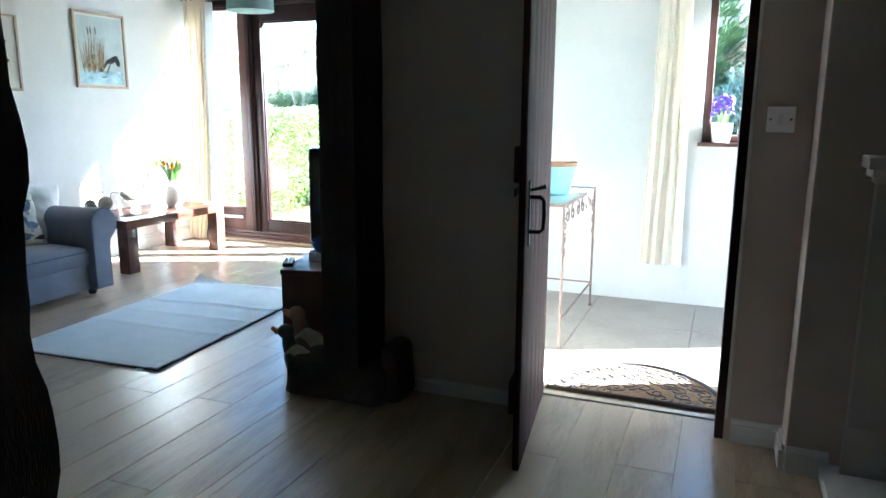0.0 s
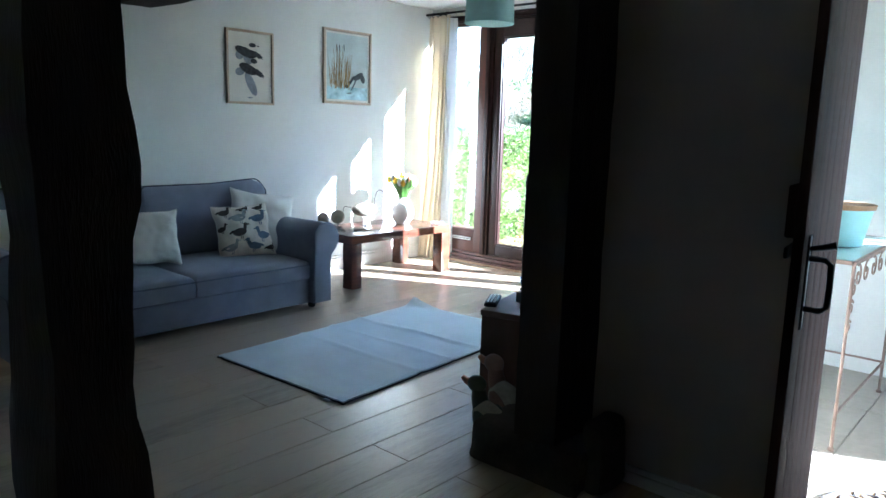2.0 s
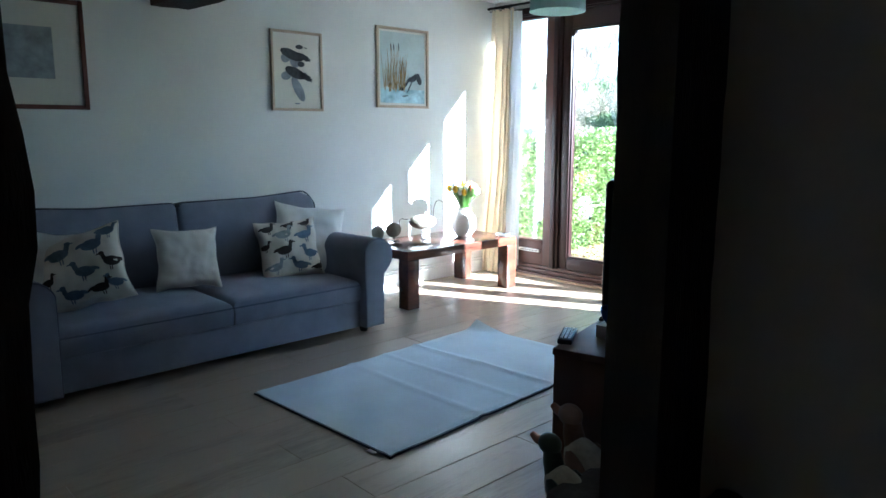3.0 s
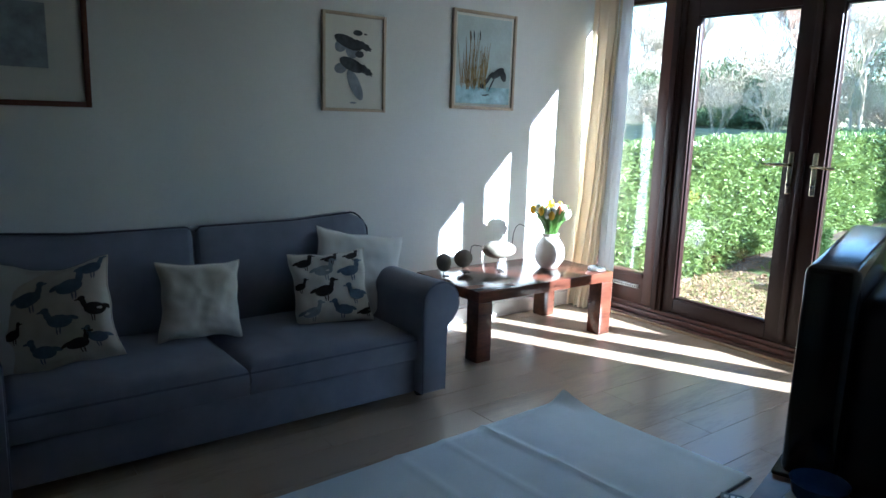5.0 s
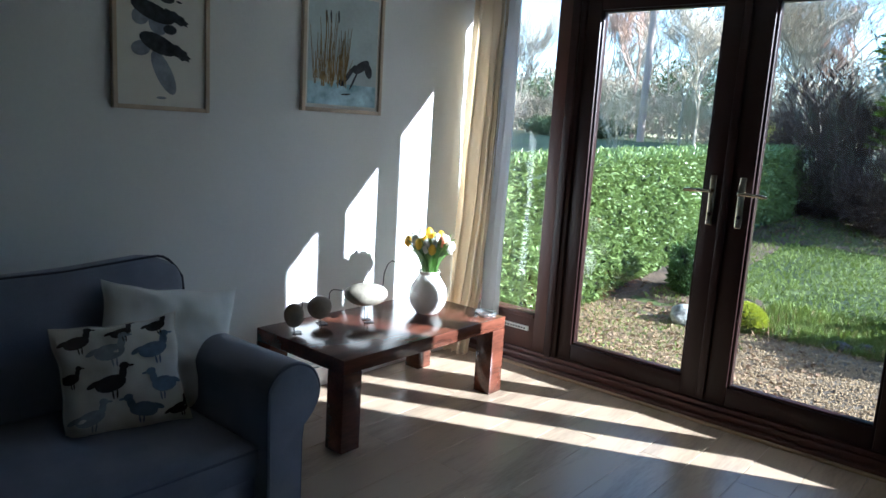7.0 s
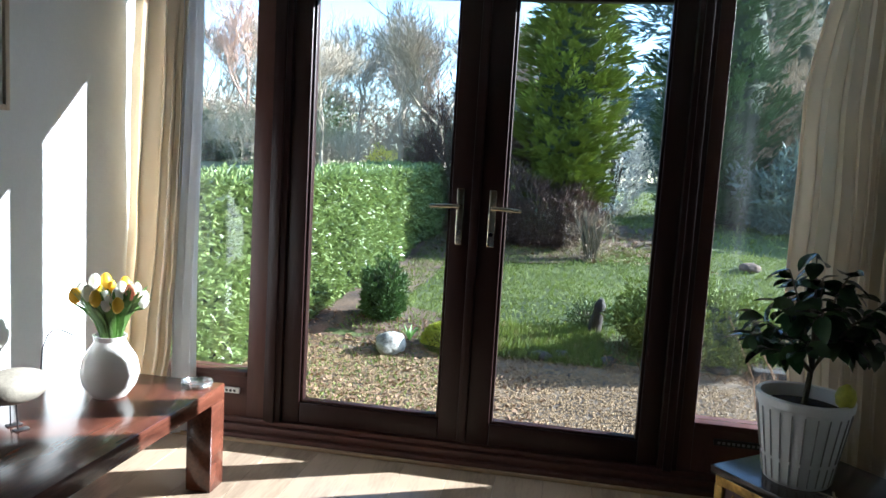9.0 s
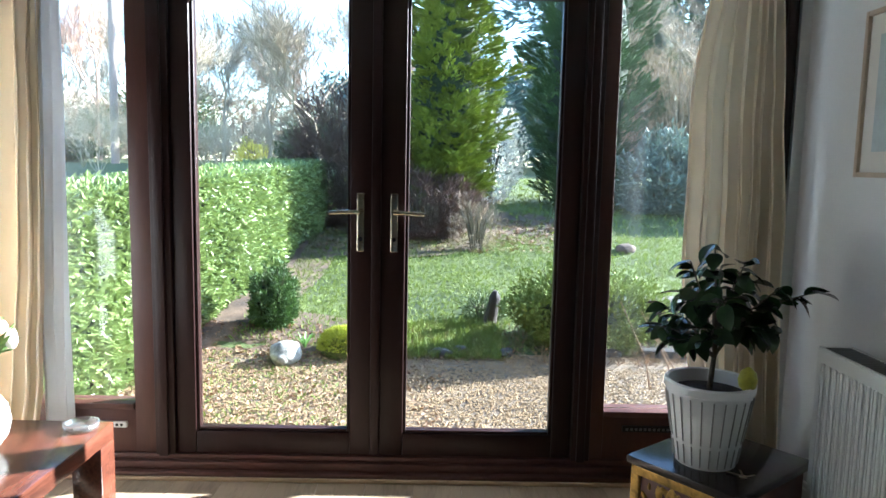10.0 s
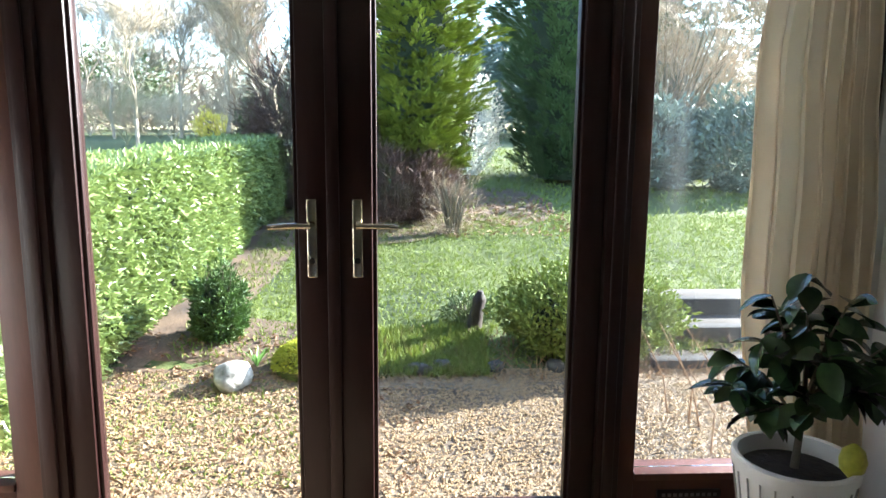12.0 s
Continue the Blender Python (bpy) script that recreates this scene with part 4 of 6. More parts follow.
PX, PY, PZ = -2.17, 5.49, CH
pot = thing("plant_pot", "white ribbed plastic planter holding a lemon tree", "plant pot", at=(PX, PY, PZ))
part("shell", lathe(bmesh.new(), [(0.092, 0), (0.096, 0.004), (0.118, 0.13), (0.134, 0.245), (0.141, 0.248), (0.143, 0.272), (0.138, 0.278), (0.128, 0.275), (0.122, 0.235)], 48), M_WHITEPLASTIC, pot)
for k in range(24):
    for z0, z1 in ((0.012, 0.075), (0.088, 0.236)):
        a = 2 * math.pi * k / 24
        ra, rb2 = 0.0975 + 0.022 * z0 / 0.13, 0.0975 + 0.0215 * z1 / 0.13
        # thin raised bar; the shade of a groove is its grey colour
        part("groove", tube(bmesh.new(), [(ra * math.cos(a), ra * math.sin(a), z0), (rb2 * math.cos(a), rb2 * math.sin(a), z1)], 0.0022, n=5), mat("groove_shadow_grey", (0.35, 0.35, 0.33), 0.6) if k == 0 and z0 < 0.1 else bpy.data.materials["groove_shadow_grey"], pot)
part("soil", lathe(bmesh.new(), [(0.121, 0.235), (0.06, 0.243), (0.0, 0.245)], 24), mat("dark_potting_soil", (0.025, 0.017, 0.012), 0.95, vary=0.5, scale=60, bump=0.8), pot)

M_LEMLEAF = mat("dark_glossy_citrus_leaf", (0.014, 0.035, 0.013), 0.25, vary=0.35, scale=12, second=(0.03, 0.06, 0.02), rnd=0.2)
M_TWIG = mat("green_brown_twig", (0.10, 0.085, 0.05), 0.7, vary=0.3, scale=20)
lemon = thing("lemon_tree", "small lemon tree with dark glossy leaves and one lemon", "potted plant", at=(PX, PY, PZ))
part("trunk", tube(bmesh.new(), [(0, 0, 0.245), (0.008, 0.004, 0.33), (0.012, 0.0, 0.42)], 0.010, 0.007, n=8), M_TWIG, lemon)


def leaf_bm(L, W, curl):
    bm = bmesh.new()
    rows = []
    for k in range(7):
        t = k / 6
        w = W / 2 * math.sin(math.pi * min(1, 0.06 + t * 0.93)) ** 0.75
        z = -curl * t * t * L
        rows.append([bm.verts.new((t * L, -w, z + w * 0.3)), bm.verts.new((t * L, 0, z)), bm.verts.new((t * L, w, z + w * 0.3))])
    for a, b in zip(rows, rows[1:]):
        bm.faces.new((a[0], a[1], b[1], b[0]))
        bm.faces.new((a[1], a[2], b[2], b[1]))
    return bm


LEAFM = [mesh_of("leaf", leaf_bm(L, W, c), M_LEMLEAF) for L, W, c in ((0.080, 0.052, 0.25), (0.068, 0.045, 0.45), (0.088, 0.054, 0.35), (0.05, 0.034, 0.15))]
rr = random.Random(21)
TIPS = [(-0.17, 0.02, 0.44), (0.17, 0.03, 0.43), (-0.02, -0.02, 0.72), (-0.08, 0.02, 0.66), (0.07, -0.04, 0.66), (0.12, 0.02, 0.60), (-0.13, -0.05, 0.58), (0.16, -0.10, 0.60), (0.24, -0.12, 0.585), (-0.14, 0.06, 0.50), (0.13, 0.06, 0.50), (-0.02, -0.13, 0.56), (0.03, 0.12, 0.58), (-0.15, -0.10, 0.43), (0.15, -0.08, 0.45), (-0.07, -0.15, 0.44), (0.07, -0.13, 0.48), (-0.19, -0.04, 0.46), (0.02, 0.02, 0.64)]
for tx, ty, tz in TIPS:
    base = Vector((0.010, 0.0, rr.uniform(0.34, 0.42)))
    tip = Vector((tx, ty, tz))
    mid = base.lerp(tip, 0.5) + Vector((0, 0, 0.03))
    br = part("branch", tube(bmesh.new(), [base, mid, tip], 0.005, 0.0022, n=6), M_TWIG, lemon)
    for k in range(14):
        t = 0.34 + 0.66 * k / 13
        p = base.lerp(mid, t * 2) if t < 0.5 else mid.lerp(tip, t * 2 - 1)
        ob = new("leaf", LEAFM[rr.randrange(4)])
        ob.parent = br
        out = math.degrees(math.atan2(ty, tx)) + rr.uniform(-95, 95)
        ob.matrix_basis = Matrix.Translation(p) @ pose(0, 0, 0, rr.uniform(-40, 40), rr.uniform(-30, 38), out)
bm = lathe(bmesh.new(), [(0.0, -0.045), (0.008, -0.040), (0.026, -0.020), (0.030, 0.002), (0.024, 0.025), (0.008, 0.040), (0.0, 0.043)], 18, (0.085, -0.085, 0.30))
part("lemon", bm, mat("ripe_green_yellow_lemon", (0.48, 0.46, 0.05), 0.45, vary=0.15, scale=60, bump=0.15), lemon, "green-yellow lemon hanging over the pot rim")
keys = thing("key_bunch", "small bunch of keys on the chest lid", "keys", at=(-2.10, 5.36, CH))
for k, a in enumerate((20, 75, 140)):
    kb = boxes(((0.008, -0.004, 0.0005 + k * 0.002), (0.05, 0.004, 0.0022 + k * 0.002)), ((-0.012, -0.011, 0.0005 + k * 0.002), (0.008, 0.011, 0.0022 + k * 0.002)), bevel=0.0006)
    bmesh.ops.transform(kb, matrix=pose(0, 0, 0, 0, 0, a), verts=kb.verts)
    part("key", kb, M_CHROME, keys)

# ---- radiator ----
rad = thing("radiator", "white double-panel radiator with a grille top", "radiator", at=(0, 0, 0))
RX0, RX1, RY0, RY1, RZ0, RZ1 = -1.865, -1.755, 4.35, 5.42, 0.14, 0.695
bm = box((RX0, RY0, RZ0), (RX0 + 0.012, RY1, RZ1 - 0.004), 0.004)
part("front_panel", bm, M_RADIATOR, rad)
part("back_panel", box((RX1 - 0.012, RY0, RZ0), (RX1, RY1, RZ1 - 0.004), 0.004), M_RADIATOR, rad)
k = 0
y = RY0 + 0.035
while y < RY1 - 0.03:
    part("rib", box((RX0 - 0.0035, y - 0.009, RZ0 + 0.03), (RX0 - 0.0002, y + 0.009, RZ1 - 0.045), 0.0045, 3), M_RADIATOR, rad)
    y += 0.033
for y0, y1 in ((RY0 - 0.001, RY0 + 0.003), (RY1 - 0.003, RY1 + 0.001)):
    part("side_panel", box((RX0 + 0.0125, y0, RZ0), (RX1 - 0.0125, y1, RZ1 - 0.004)), M_RADIATOR, rad, smooth=False)
gr = part("grille", boxes(((RX0 + 0.002, RY0, RZ1 - 0.0035), (RX0 + 0.012, RY1, RZ1)), ((RX1 - 0.012, RY0, RZ1 - 0.0035), (RX1 - 0.002, RY1, RZ1))), M_RADIATOR, rad)
for k in range(54):
    yy = RY0 + 0.012 + k * 0.0196
    part("grille_bar", box((RX0 + 0.0125, yy - 0.003, RZ1 - 0.012), (RX1 - 0.0125, yy + 0.003, RZ1 - 0.001)), M_GREYMETAL, gr, smooth=False)
for y in (RY0 + 0.2, RY1 - 0.2):
    part("bracket", box((RX1 + 0.0005, y - 0.015, RZ0 + 0.05), (-1.7005, y + 0.015, RZ1 - 0.05)), M_GREYMETAL, rad)
part("pipe", tube(bmesh.new(), [(-1.79, RY0 + 0.02, 0.0), (-1.79, RY0 + 0.02, RZ0 + 0.01)], 0.0075, n=10), M_CHROME, rad)

# ---- television corner ----
cab = thing("television_cabinet", "low red-brown wooden television cabinet", "cabinet", at=(-2.125, 3.44, 0), rz=14)
part("carcass", boxes(((0, 0, 0.03), (0.36, 0.02, 0.41)), ((0, 0.02, 0.03), (0.36, 0.80, 0.05)), ((0, 0.80, 0.03), (0.36, 0.82, 0.41)), ((0.34, 0.02, 0.05), (0.36, 0.80, 0.41)), bevel=0.002), M_CABINET, cab)
part("top", box((-0.012, -0.012, 0.4105), (0.365, 0.832, 0.435), 0.004), M_CABINET, cab)
part("plinth", box((0.02, 0.02, 0.0), (0.34, 0.80, 0.03)), M_BLACKMATT, cab, smooth=False)
for k in range(2):
    dr = part("door", box((-0.016, 0.012 + 0.40 * k, 0.055), (-0.0005, 0.405 + 0.40 * k, 0.405), 0.003), M_CABINET, cab)
    part("knob", lathe(bmesh.new(), [(0.006, 0), (0.012, 0.01), (0.010, 0.016), (0, 0.018)], 14), M_CHROME, dr).matrix_basis = Matrix.Translation((-0.016, 0.37 if k == 0 else 0.45, 0.25)) @ pose(0, 0, 0, 0, -90, 0)
part("handle_slot", box((0.20, -0.004, 0.24), (0.30, -0.0003, 0.30), 0.001), M_BLACKMATT, cab)
tv = thing("television", "glossy black television with a rounded casing on the cabinet", "television", at=(-2.175, 3.745, 0.435), rz=15.6)
bm = box((0.0, 0, 0.045), (0.11, 0.60, 0.53), 0.022, 4)
for v in bm.verts:
    v.co.z += 0.05 * v.co.y * (v.co.z > 0.3)
part("casing", bm, M_BLACK, tv)
part("back_housing", box((0.105, 0.04, 0.012), (0.30, 0.56, 0.47), 0.04, 4), M_BLACKMATT, tv)
part("screen", box((-0.002, 0.035, 0.09), (0.0005, 0.565, 0.485)), M_BLACK, tv, smooth=False)
part("neck", box((0.03, 0.19, 0.012), (0.10, 0.31, 0.046), 0.004), M_BLACK, tv)
part("foot", box((-0.03, 0.08, 0.0), (0.17, 0.42, 0.012), 0.004), M_BLACK, tv)
bx = thing("set_top_box", "small pale box on the television cabinet", "box", at=(-2.11, 3.63, 0.435), rz=10)
part("casing", box((0, 0, 0.0), (0.16, 0.10, 0.045), 0.004), mat("pale_grey_plastic", (0.5, 0.52, 0.55), 0.4), bx)
bowl = thing("bowl", "glossy dark blue bowl with a pale rim on the cabinet", "bowl", at=(-2.05, 3.665, 0.48))
part("dish", lathe(bmesh.new(), [(0.025, 0), (0.03, 0.002), (0.05, 0.03), (0.058, 0.06), (0.055, 0.06), (0.045, 0.03), (0.0, 0.006)], 26), mat("blue_glaze", (0.05, 0.11, 0.30), 0.15, vary=0.2, scale=20), bowl)
rem = thing("remote_control", "black remote control with pale keys", "remote control", at=(-2.15, 3.47, 0.435), rz=30)
rbody = part("body", box((0, 0, 0), (0.05, 0.16, 0.018), 0.005), M_BLACKMATT, rem)
for i in range(3):
    for j in range(7):
        part("key", box((0.008 + i * 0.013, 0.015 + j * 0.019, 0.0182), (0.017 + i * 0.013, 0.027 + j * 0.019, 0.021), 0.001, 1), M_WHITEPLASTIC, rbody)

# ---- stone and wooden ducks at the corner post ----
M_PAD = mat("dark_rough_stone", (0.06, 0.050, 0.042), 0.9, vary=0.5, scale=9, bump=0.9, fine=60)
bm = box((-1.90, 3.09, 0), (-1.47, 3.345, 0.15), 0.03, 2)
bmesh.ops.subdivide_edges(bm, edges=bm.edges, cuts=3, use_grid_fill=True)
for v in bm.verts:
    n = noise.noise(v.co * 8) + 0.5 * noise.noise(v.co * 21)
    k = 1 if v.co.z > 0.02 else 0
    v.co += Vector((0.018 * n * (1 if v.co.x < -1.6 else 0.6), -0.012 * abs(n), 0.02 * n * k))
    if v.co.y > 3.348:
        v.co.y = 3.348
solid("padstone", bm, M_PAD, "dark rough stone under the oak corner post", "stone")
bm = box((-1.50, 3.16, 0), (-1.42, 3.335, 0.24), 0.03, 2)
bmesh.ops.subdivide_edges(bm, edges=bm.edges, cuts=3, use_grid_fill=True)
for v in bm.verts:
    n = noise.noise(v.co * 9 + Vector((3, 1, 0)))
    v.co += Vector((0.012 * n, -0.01 * abs(n), 0.0))
    v.co.x += 0.16 * (0.12 - v.co.z) * 0.5
    if v.co.y > 3.348:
        v.co.y = 3.348
solid("leaning_stone", bm, M_PAD, "dark stone slab leaning against the post", "stone")

M_DUCKBODY = mat("painted_duck_cream", (0.42, 0.36, 0.27), 0.6, vary=0.35, scale=9, bump=0.2)
M_DUCKGREEN = mat("painted_duck_green_head", (0.035, 0.05, 0.04), 0.5, vary=0.3, scale=9)
M_DUCKBROWN = mat("painted_duck_brown_head", (0.20, 0.11, 0.075), 0.5, vary=0.3, scale=9)
M_BILL = mat("painted_orange_bill", (0.34, 0.12, 0.05), 0.5)


def wooden_duck(at, rz, s, head, label):
    """A carved duck: body with raised tail, breast, neck, head and bill."""
    d = thing("carved_duck", label, "duck ornament", "carved ducks", at=at, rz=rz)
    bm = bmesh.new()
    bmesh.ops.create_icosphere(bm, subdivisions=3, radius=1.0)
    for v in bm.verts:
        t = v.co.x
        v.co = Vector((t * 0.115 * s, v.co.y * 0.07 * s * (1 - 0.25 * abs(t)), v.co.z * 0.07 * s - 0.02 * s * max(0, -t - 0.4)))
    bmesh.ops.transform(bm, matrix=Matrix.Translation((0, 0, 0.105 * s)) @ pose(0, 0, 0, 0, -42, 0), verts=bm.verts)
    part("body", bm, M_DUCKBODY, d)
    for q in (-1, 1):
        bm = bmesh.new()
        bmesh.ops.create_icosphere(bm, subdivisions=2, radius=1.0, matrix=Matrix.Translation((-0.015 * s, q * 0.055 * s, 0.105 * s)) @ pose(0, 0, 0, 0, -48, 0) @ Matrix.Diagonal((0.085 * s, 0.02 * s, 0.04 * s, 1)))
        part("wing", bm, head, d)
    part("neck", tube(bmesh.new(), [(0.055 * s, 0, 0.15 * s), (0.075 * s, 0, 0.20 * s), (0.08 * s, 0, 0.235 * s)], 0.038 * s, 0.028 * s, n=12), head, d)
    bm = bmesh.new()
    bmesh.ops.create_icosphere(bm, subdivisions=3, radius=1.0, matrix=Matrix.Translation((0.09 * s, 0, 0.252 * s)) @ Matrix.Diagonal((0.044 * s, 0.034 * s, 0.036 * s, 1)))
    hd = part("head", bm, head, d)
    part("bill", tube(bmesh.new(), [(0.125 * s, 0, 0.250 * s), (0.15 * s, 0, 0.246 * s), (0.175 * s, 0, 0.256 * s)], 0.020 * s, 0.011 * s, n=10), M_BILL, hd, "orange bill")
    part("foot", box((-0.03 * s, -0.045 * s, 0), (0.06 * s, 0.045 * s, 0.03 * s), 0.006), M_BILL, d)
    return d


wooden_duck((-1.885, 3.20, 0.0), 172, 0.90, M_DUCKGREEN, "carved wooden mallard with green head on the floor")
wooden_duck((-1.93, 3.36, 0.0), 168, 1.0, M_DUCKBROWN, "carved wooden duck with brown head on the floor")

# ---- hall: plank door, lining, switch, fireplace ----
lin = thing("door_lining", "dark stained timber lining of the porch doorway", "door frame", kind="structure")
part("jamb", box((-0.978, 3.345, 0), (-0.948, 3.525, 1.979), 0.003), M_FRAME, lin)
part("jamb", box((-0.252, 3.345, 0), (-0.222, 3.525, 1.979), 0.003), M_FRAME, lin)
part("head", box((-0.947, 3.345, 1.949), (-0.253, 3.525, 1.979), 0.003), M_FRAME, lin)
part("threshold", box((-0.947, 3.50, -0.01), (-0.253, 3.535, 0.006), 0.002), mat("pale_threshold", (0.40, 0.34, 0.27), 0.5), lin)
# added white strip: porch light on the plaster arris, put into colour
part("bead", box((-0.2215, 3.334, 0.086), (-0.211, 3.3495, 1.979), 0.003), M_GLOSSWHITE, lin, "narrow white strip standing for the lit plaster edge")
part("keep", box((-0.2535, 3.40, 0.84), (-0.2518, 3.43, 0.97), 0.0005), M_WIRE, lin)

door = thing("plank_door", "open dark-stained ledged plank door with a black iron latch", "door", at=(-0.925, 3.50, 0.006), rz=-83.0, kind="structure")
DW, DH = 0.675, 1.94
for k in range(6):
    w = DW / 6
    part("plank", box((k * w + 0.0012, -0.012, 0), ((k + 1) * w - 0.0012, 0.010, DH), 0.0035, 2), M_PLANKDOOR, door)
for z in (0.18, 0.93, 1.68):
    part("ledge", box((0.03, -0.034, z), (DW - 0.03, -0.0125, z + 0.11), 0.004), M_PLANKDOOR, door)
lx = DW - 0.075
latch = part("latch_plate", box((lx - 0.018, 0.0102, 0.73), (lx + 0.018, 0.0135, 0.935), 0.004, 2), M_WIRE, door, "black iron latch plate")
part("pull", tube(bmesh.new(), [(lx, 0.012, 0.885), (lx + 0.004, 0.045, 0.885), (lx + 0.004, 0.056, 0.875), (lx + 0.004, 0.058, 0.83), (lx + 0.004, 0.056, 0.785), (lx + 0.004, 0.045, 0.775), (lx, 0.012, 0.775)], 0.0065, n=8), M_WIRE, latch, "black iron pull handle")
part("thumb_press", tube(bmesh.new(), [(lx, 0.010, 0.905), (lx, 0.035, 0.91), (lx, 0.062, 0.918)], 0.005, 0.008, n=8), M_WIRE, latch)
part("lift_bar", box((lx - 0.10, -0.022, 0.895), (DW + 0.03, -0.014, 0.918), 0.002), M_WIRE, door)
part("inner_plate", box((lx - 0.03, -0.0145, 0.72), (lx + 0.03, -0.0125, 0.95), 0.004), M_WIRE, door)

sw = thing("light_switch", "white double light switch on the hall wall", "light switch", at=(-0.132, 3.35, 1.128))
pl = part("plate", box((-0.042, -0.011, -0.042), (0.042, -0.0005, 0.042), 0.004), M_WHITEPLASTIC, sw)
part("rocker", box((-0.008, -0.016, -0.016), (0.008, -0.0112, 0.016), 0.002), M_GLOSSWHITE, pl)
for s in (-1, 1):
    part("screw", lathe(bmesh.new(), [(0.004, 0), (0.004, 0.002), (0, 0.0022)], 10), M_GREYMETAL, pl).matrix_basis = Matrix.Translation((s * 0.03, -0.011, 0)) @ pose(0, 0, 0, 90)

fp = thing("fireplace_surround", "painted grey-white fireplace surround with mantel and hearth", "fireplace")
M_SURR = mat("fireplace_off_white_paint", (0.58, 0.56, 0.51), 0.45, vary=0.04, scale=4)
part("pilaster", boxes(((0.125, 3.135, 0.045), (0.28, 3.1885, 0.95)), ((0.115, 3.125, 0.045), (0.29, 3.134, 0.20)), bevel=0.003), M_SURR, fp)
part("pilaster", box((1.27, 3.135, 0.045), (1.42, 3.1885, 0.95), 0.003), M_SURR, fp)
part("frieze", box((0.28, 3.14, 0.80), (1.27, 3.1885, 0.95), 0.003), M_SURR, fp)
part("mantel", boxes(((0.085, 3.06, 0.995), (1.47, 3.1885, 1.03)), ((0.10, 3.085, 0.97), (1.455, 3.1885, 0.995)), ((0.115, 3.11, 0.95), (1.44, 3.1885, 0.97)), bevel=0.005), M_SURR, fp)
part("hearth", box((0.065, 2.72, 0.0), (1.5, 3.1885, 0.044), 0.004), M_GLOSSWHITE, fp, "white marble hearth slab")
part("firebox", box((0.2805, 3.172, 0.0445), (1.2695, 3.1885, 0.7995)), M_BLACKMATT, fp, smooth=False)

# ---- porch ----
def porch_window():
    w = thing("window_1", "red-brown framed casement window of the porch", "window", kind="structure")
    x0, x1, z0, z1, y = -0.43, 0.6, 0.975, 1.86, 5.235
    for a, b in ((x0, x0 + 0.042), (0.06, 0.11), (x1 - 0.042, x1)):
        part("stile", box((a, y, z0), (b, y + 0.06, z1), 0.004), M_STILE, w)
    for a, b in ((x0 + 0.042, 0.06), (0.11, x1 - 0.042)):
        part("rail", box((a, y, z0), (b, y + 0.06, z0 + 0.04), 0.004), M_STILE, w)
        part("rail", box((a, y, z1 - 0.04), (b, y + 0.06, z1), 0.004), M_STILE, w)
        p = part("pane", box((a, y + 0.028, z0 + 0.04), (b, y + 0.033, z1 - 0.04)), M_GLASS, w, smooth=False)
        p.visible_shadow = False
    part("sill", box((x0 - 0.02, 5.165, 0.952), (x1 + 0.02, 5.3, 0.974), 0.004), M_STILE, w, "red-brown timber window sill")


porch_window()
curtain("curtain", ((0, -0.70, -0.52), (1, -0.735, -0.49)), 5.15, 0.24, 1.90, 4, "short cream curtain beside the porch window", 9, 0.026, 0.01, cloth=M_PORCHCLOTH)
pr = thing("curtain_rod", "thin dark curtain rod over the porch window", "curtain rod")
part("pole", tube(bmesh.new(), [(-0.75, 5.155, 1.915), (0.9, 5.155, 1.915)], 0.008, n=8), M_WIRE, pr)
for x in (-0.72, 0.85):
    part("bracket", box((x - 0.006, 5.16, 1.905), (x + 0.006, 5.2095, 1.917), 0.001), M_WIRE, pr)

mt = thing("door_mat", "half-round coir doormat with dark scroll pattern", "doormat", at=(-0.565, 3.565, 0))
bm = bmesh.new()
ring = [bm.verts.new((0.36 * math.cos(math.pi * k / 28), 0.42 * math.sin(math.pi * k / 28), 0.0)) for k in range(29)]
f = bm.faces.new(ring)
r = bmesh.ops.extrude_face_region(bm, geom=[f])
bmesh.ops.translate(bm, verts=[e for e in r["geom"] if isinstance(e, bmesh.types.BMVert)], vec=(0, 0, 0.012))
part("coir", bm, mat("tan_coir", (0.17, 0.10, 0.048), 0.95, vary=0.3, scale=30, fine=200, bump=0.6), mt, smooth=False)
M_RUBBER = mat("dark_rubber_scroll", (0.085, 0.08, 0.085), 0.8, vary=0.2, spec=0.15)
part("rubber_rim", tube(bmesh.new(), [(0.345 * math.cos(math.pi * k / 28), 0.405 * math.sin(math.pi * k / 28), 0.013) for k in range(29)], 0.009, n=6), M_RUBBER, mt)
part("rubber_rim", tube(bmesh.new(), [(-0.345, 0.006, 0.013), (0.345, 0.006, 0.013)], 0.007, n=6), M_RUBBER, mt)


def scroll(cx, cy, r, turns, start, flip, z, rad, vertical=False, n=22):
    pts = []
    for k in range(n):
        t = k / (n - 1)
        a = start + flip * turns * 2 * math.pi * t
        q = r * (1 - 0.8 * t)
        pts.append((cx, cy + q * math.cos(a), z + q * math.sin(a)) if vertical == "x" else (cx + q * math.cos(a), cy, z + q * math.sin(a)) if vertical else (cx + q * math.cos(a), cy + q * math.sin(a), z))
    return tube(bmesh.new(), pts, rad, n=5)


for q, count, r2 in ((0.82, 17, 0.040), (0.58, 12, 0.042), (0.32, 6, 0.042)):
    for k in range(count):
        a = math.pi * (k + 0.5) / count
        part("rubber_scroll", scroll(0.36 * q * math.cos(a), max(0.045, 0.42 * q * math.sin(a)), r2, 1.3, a + k, 1 if k % 2 else -1, 0.0125, 0.0038), M_RUBBER, mt)

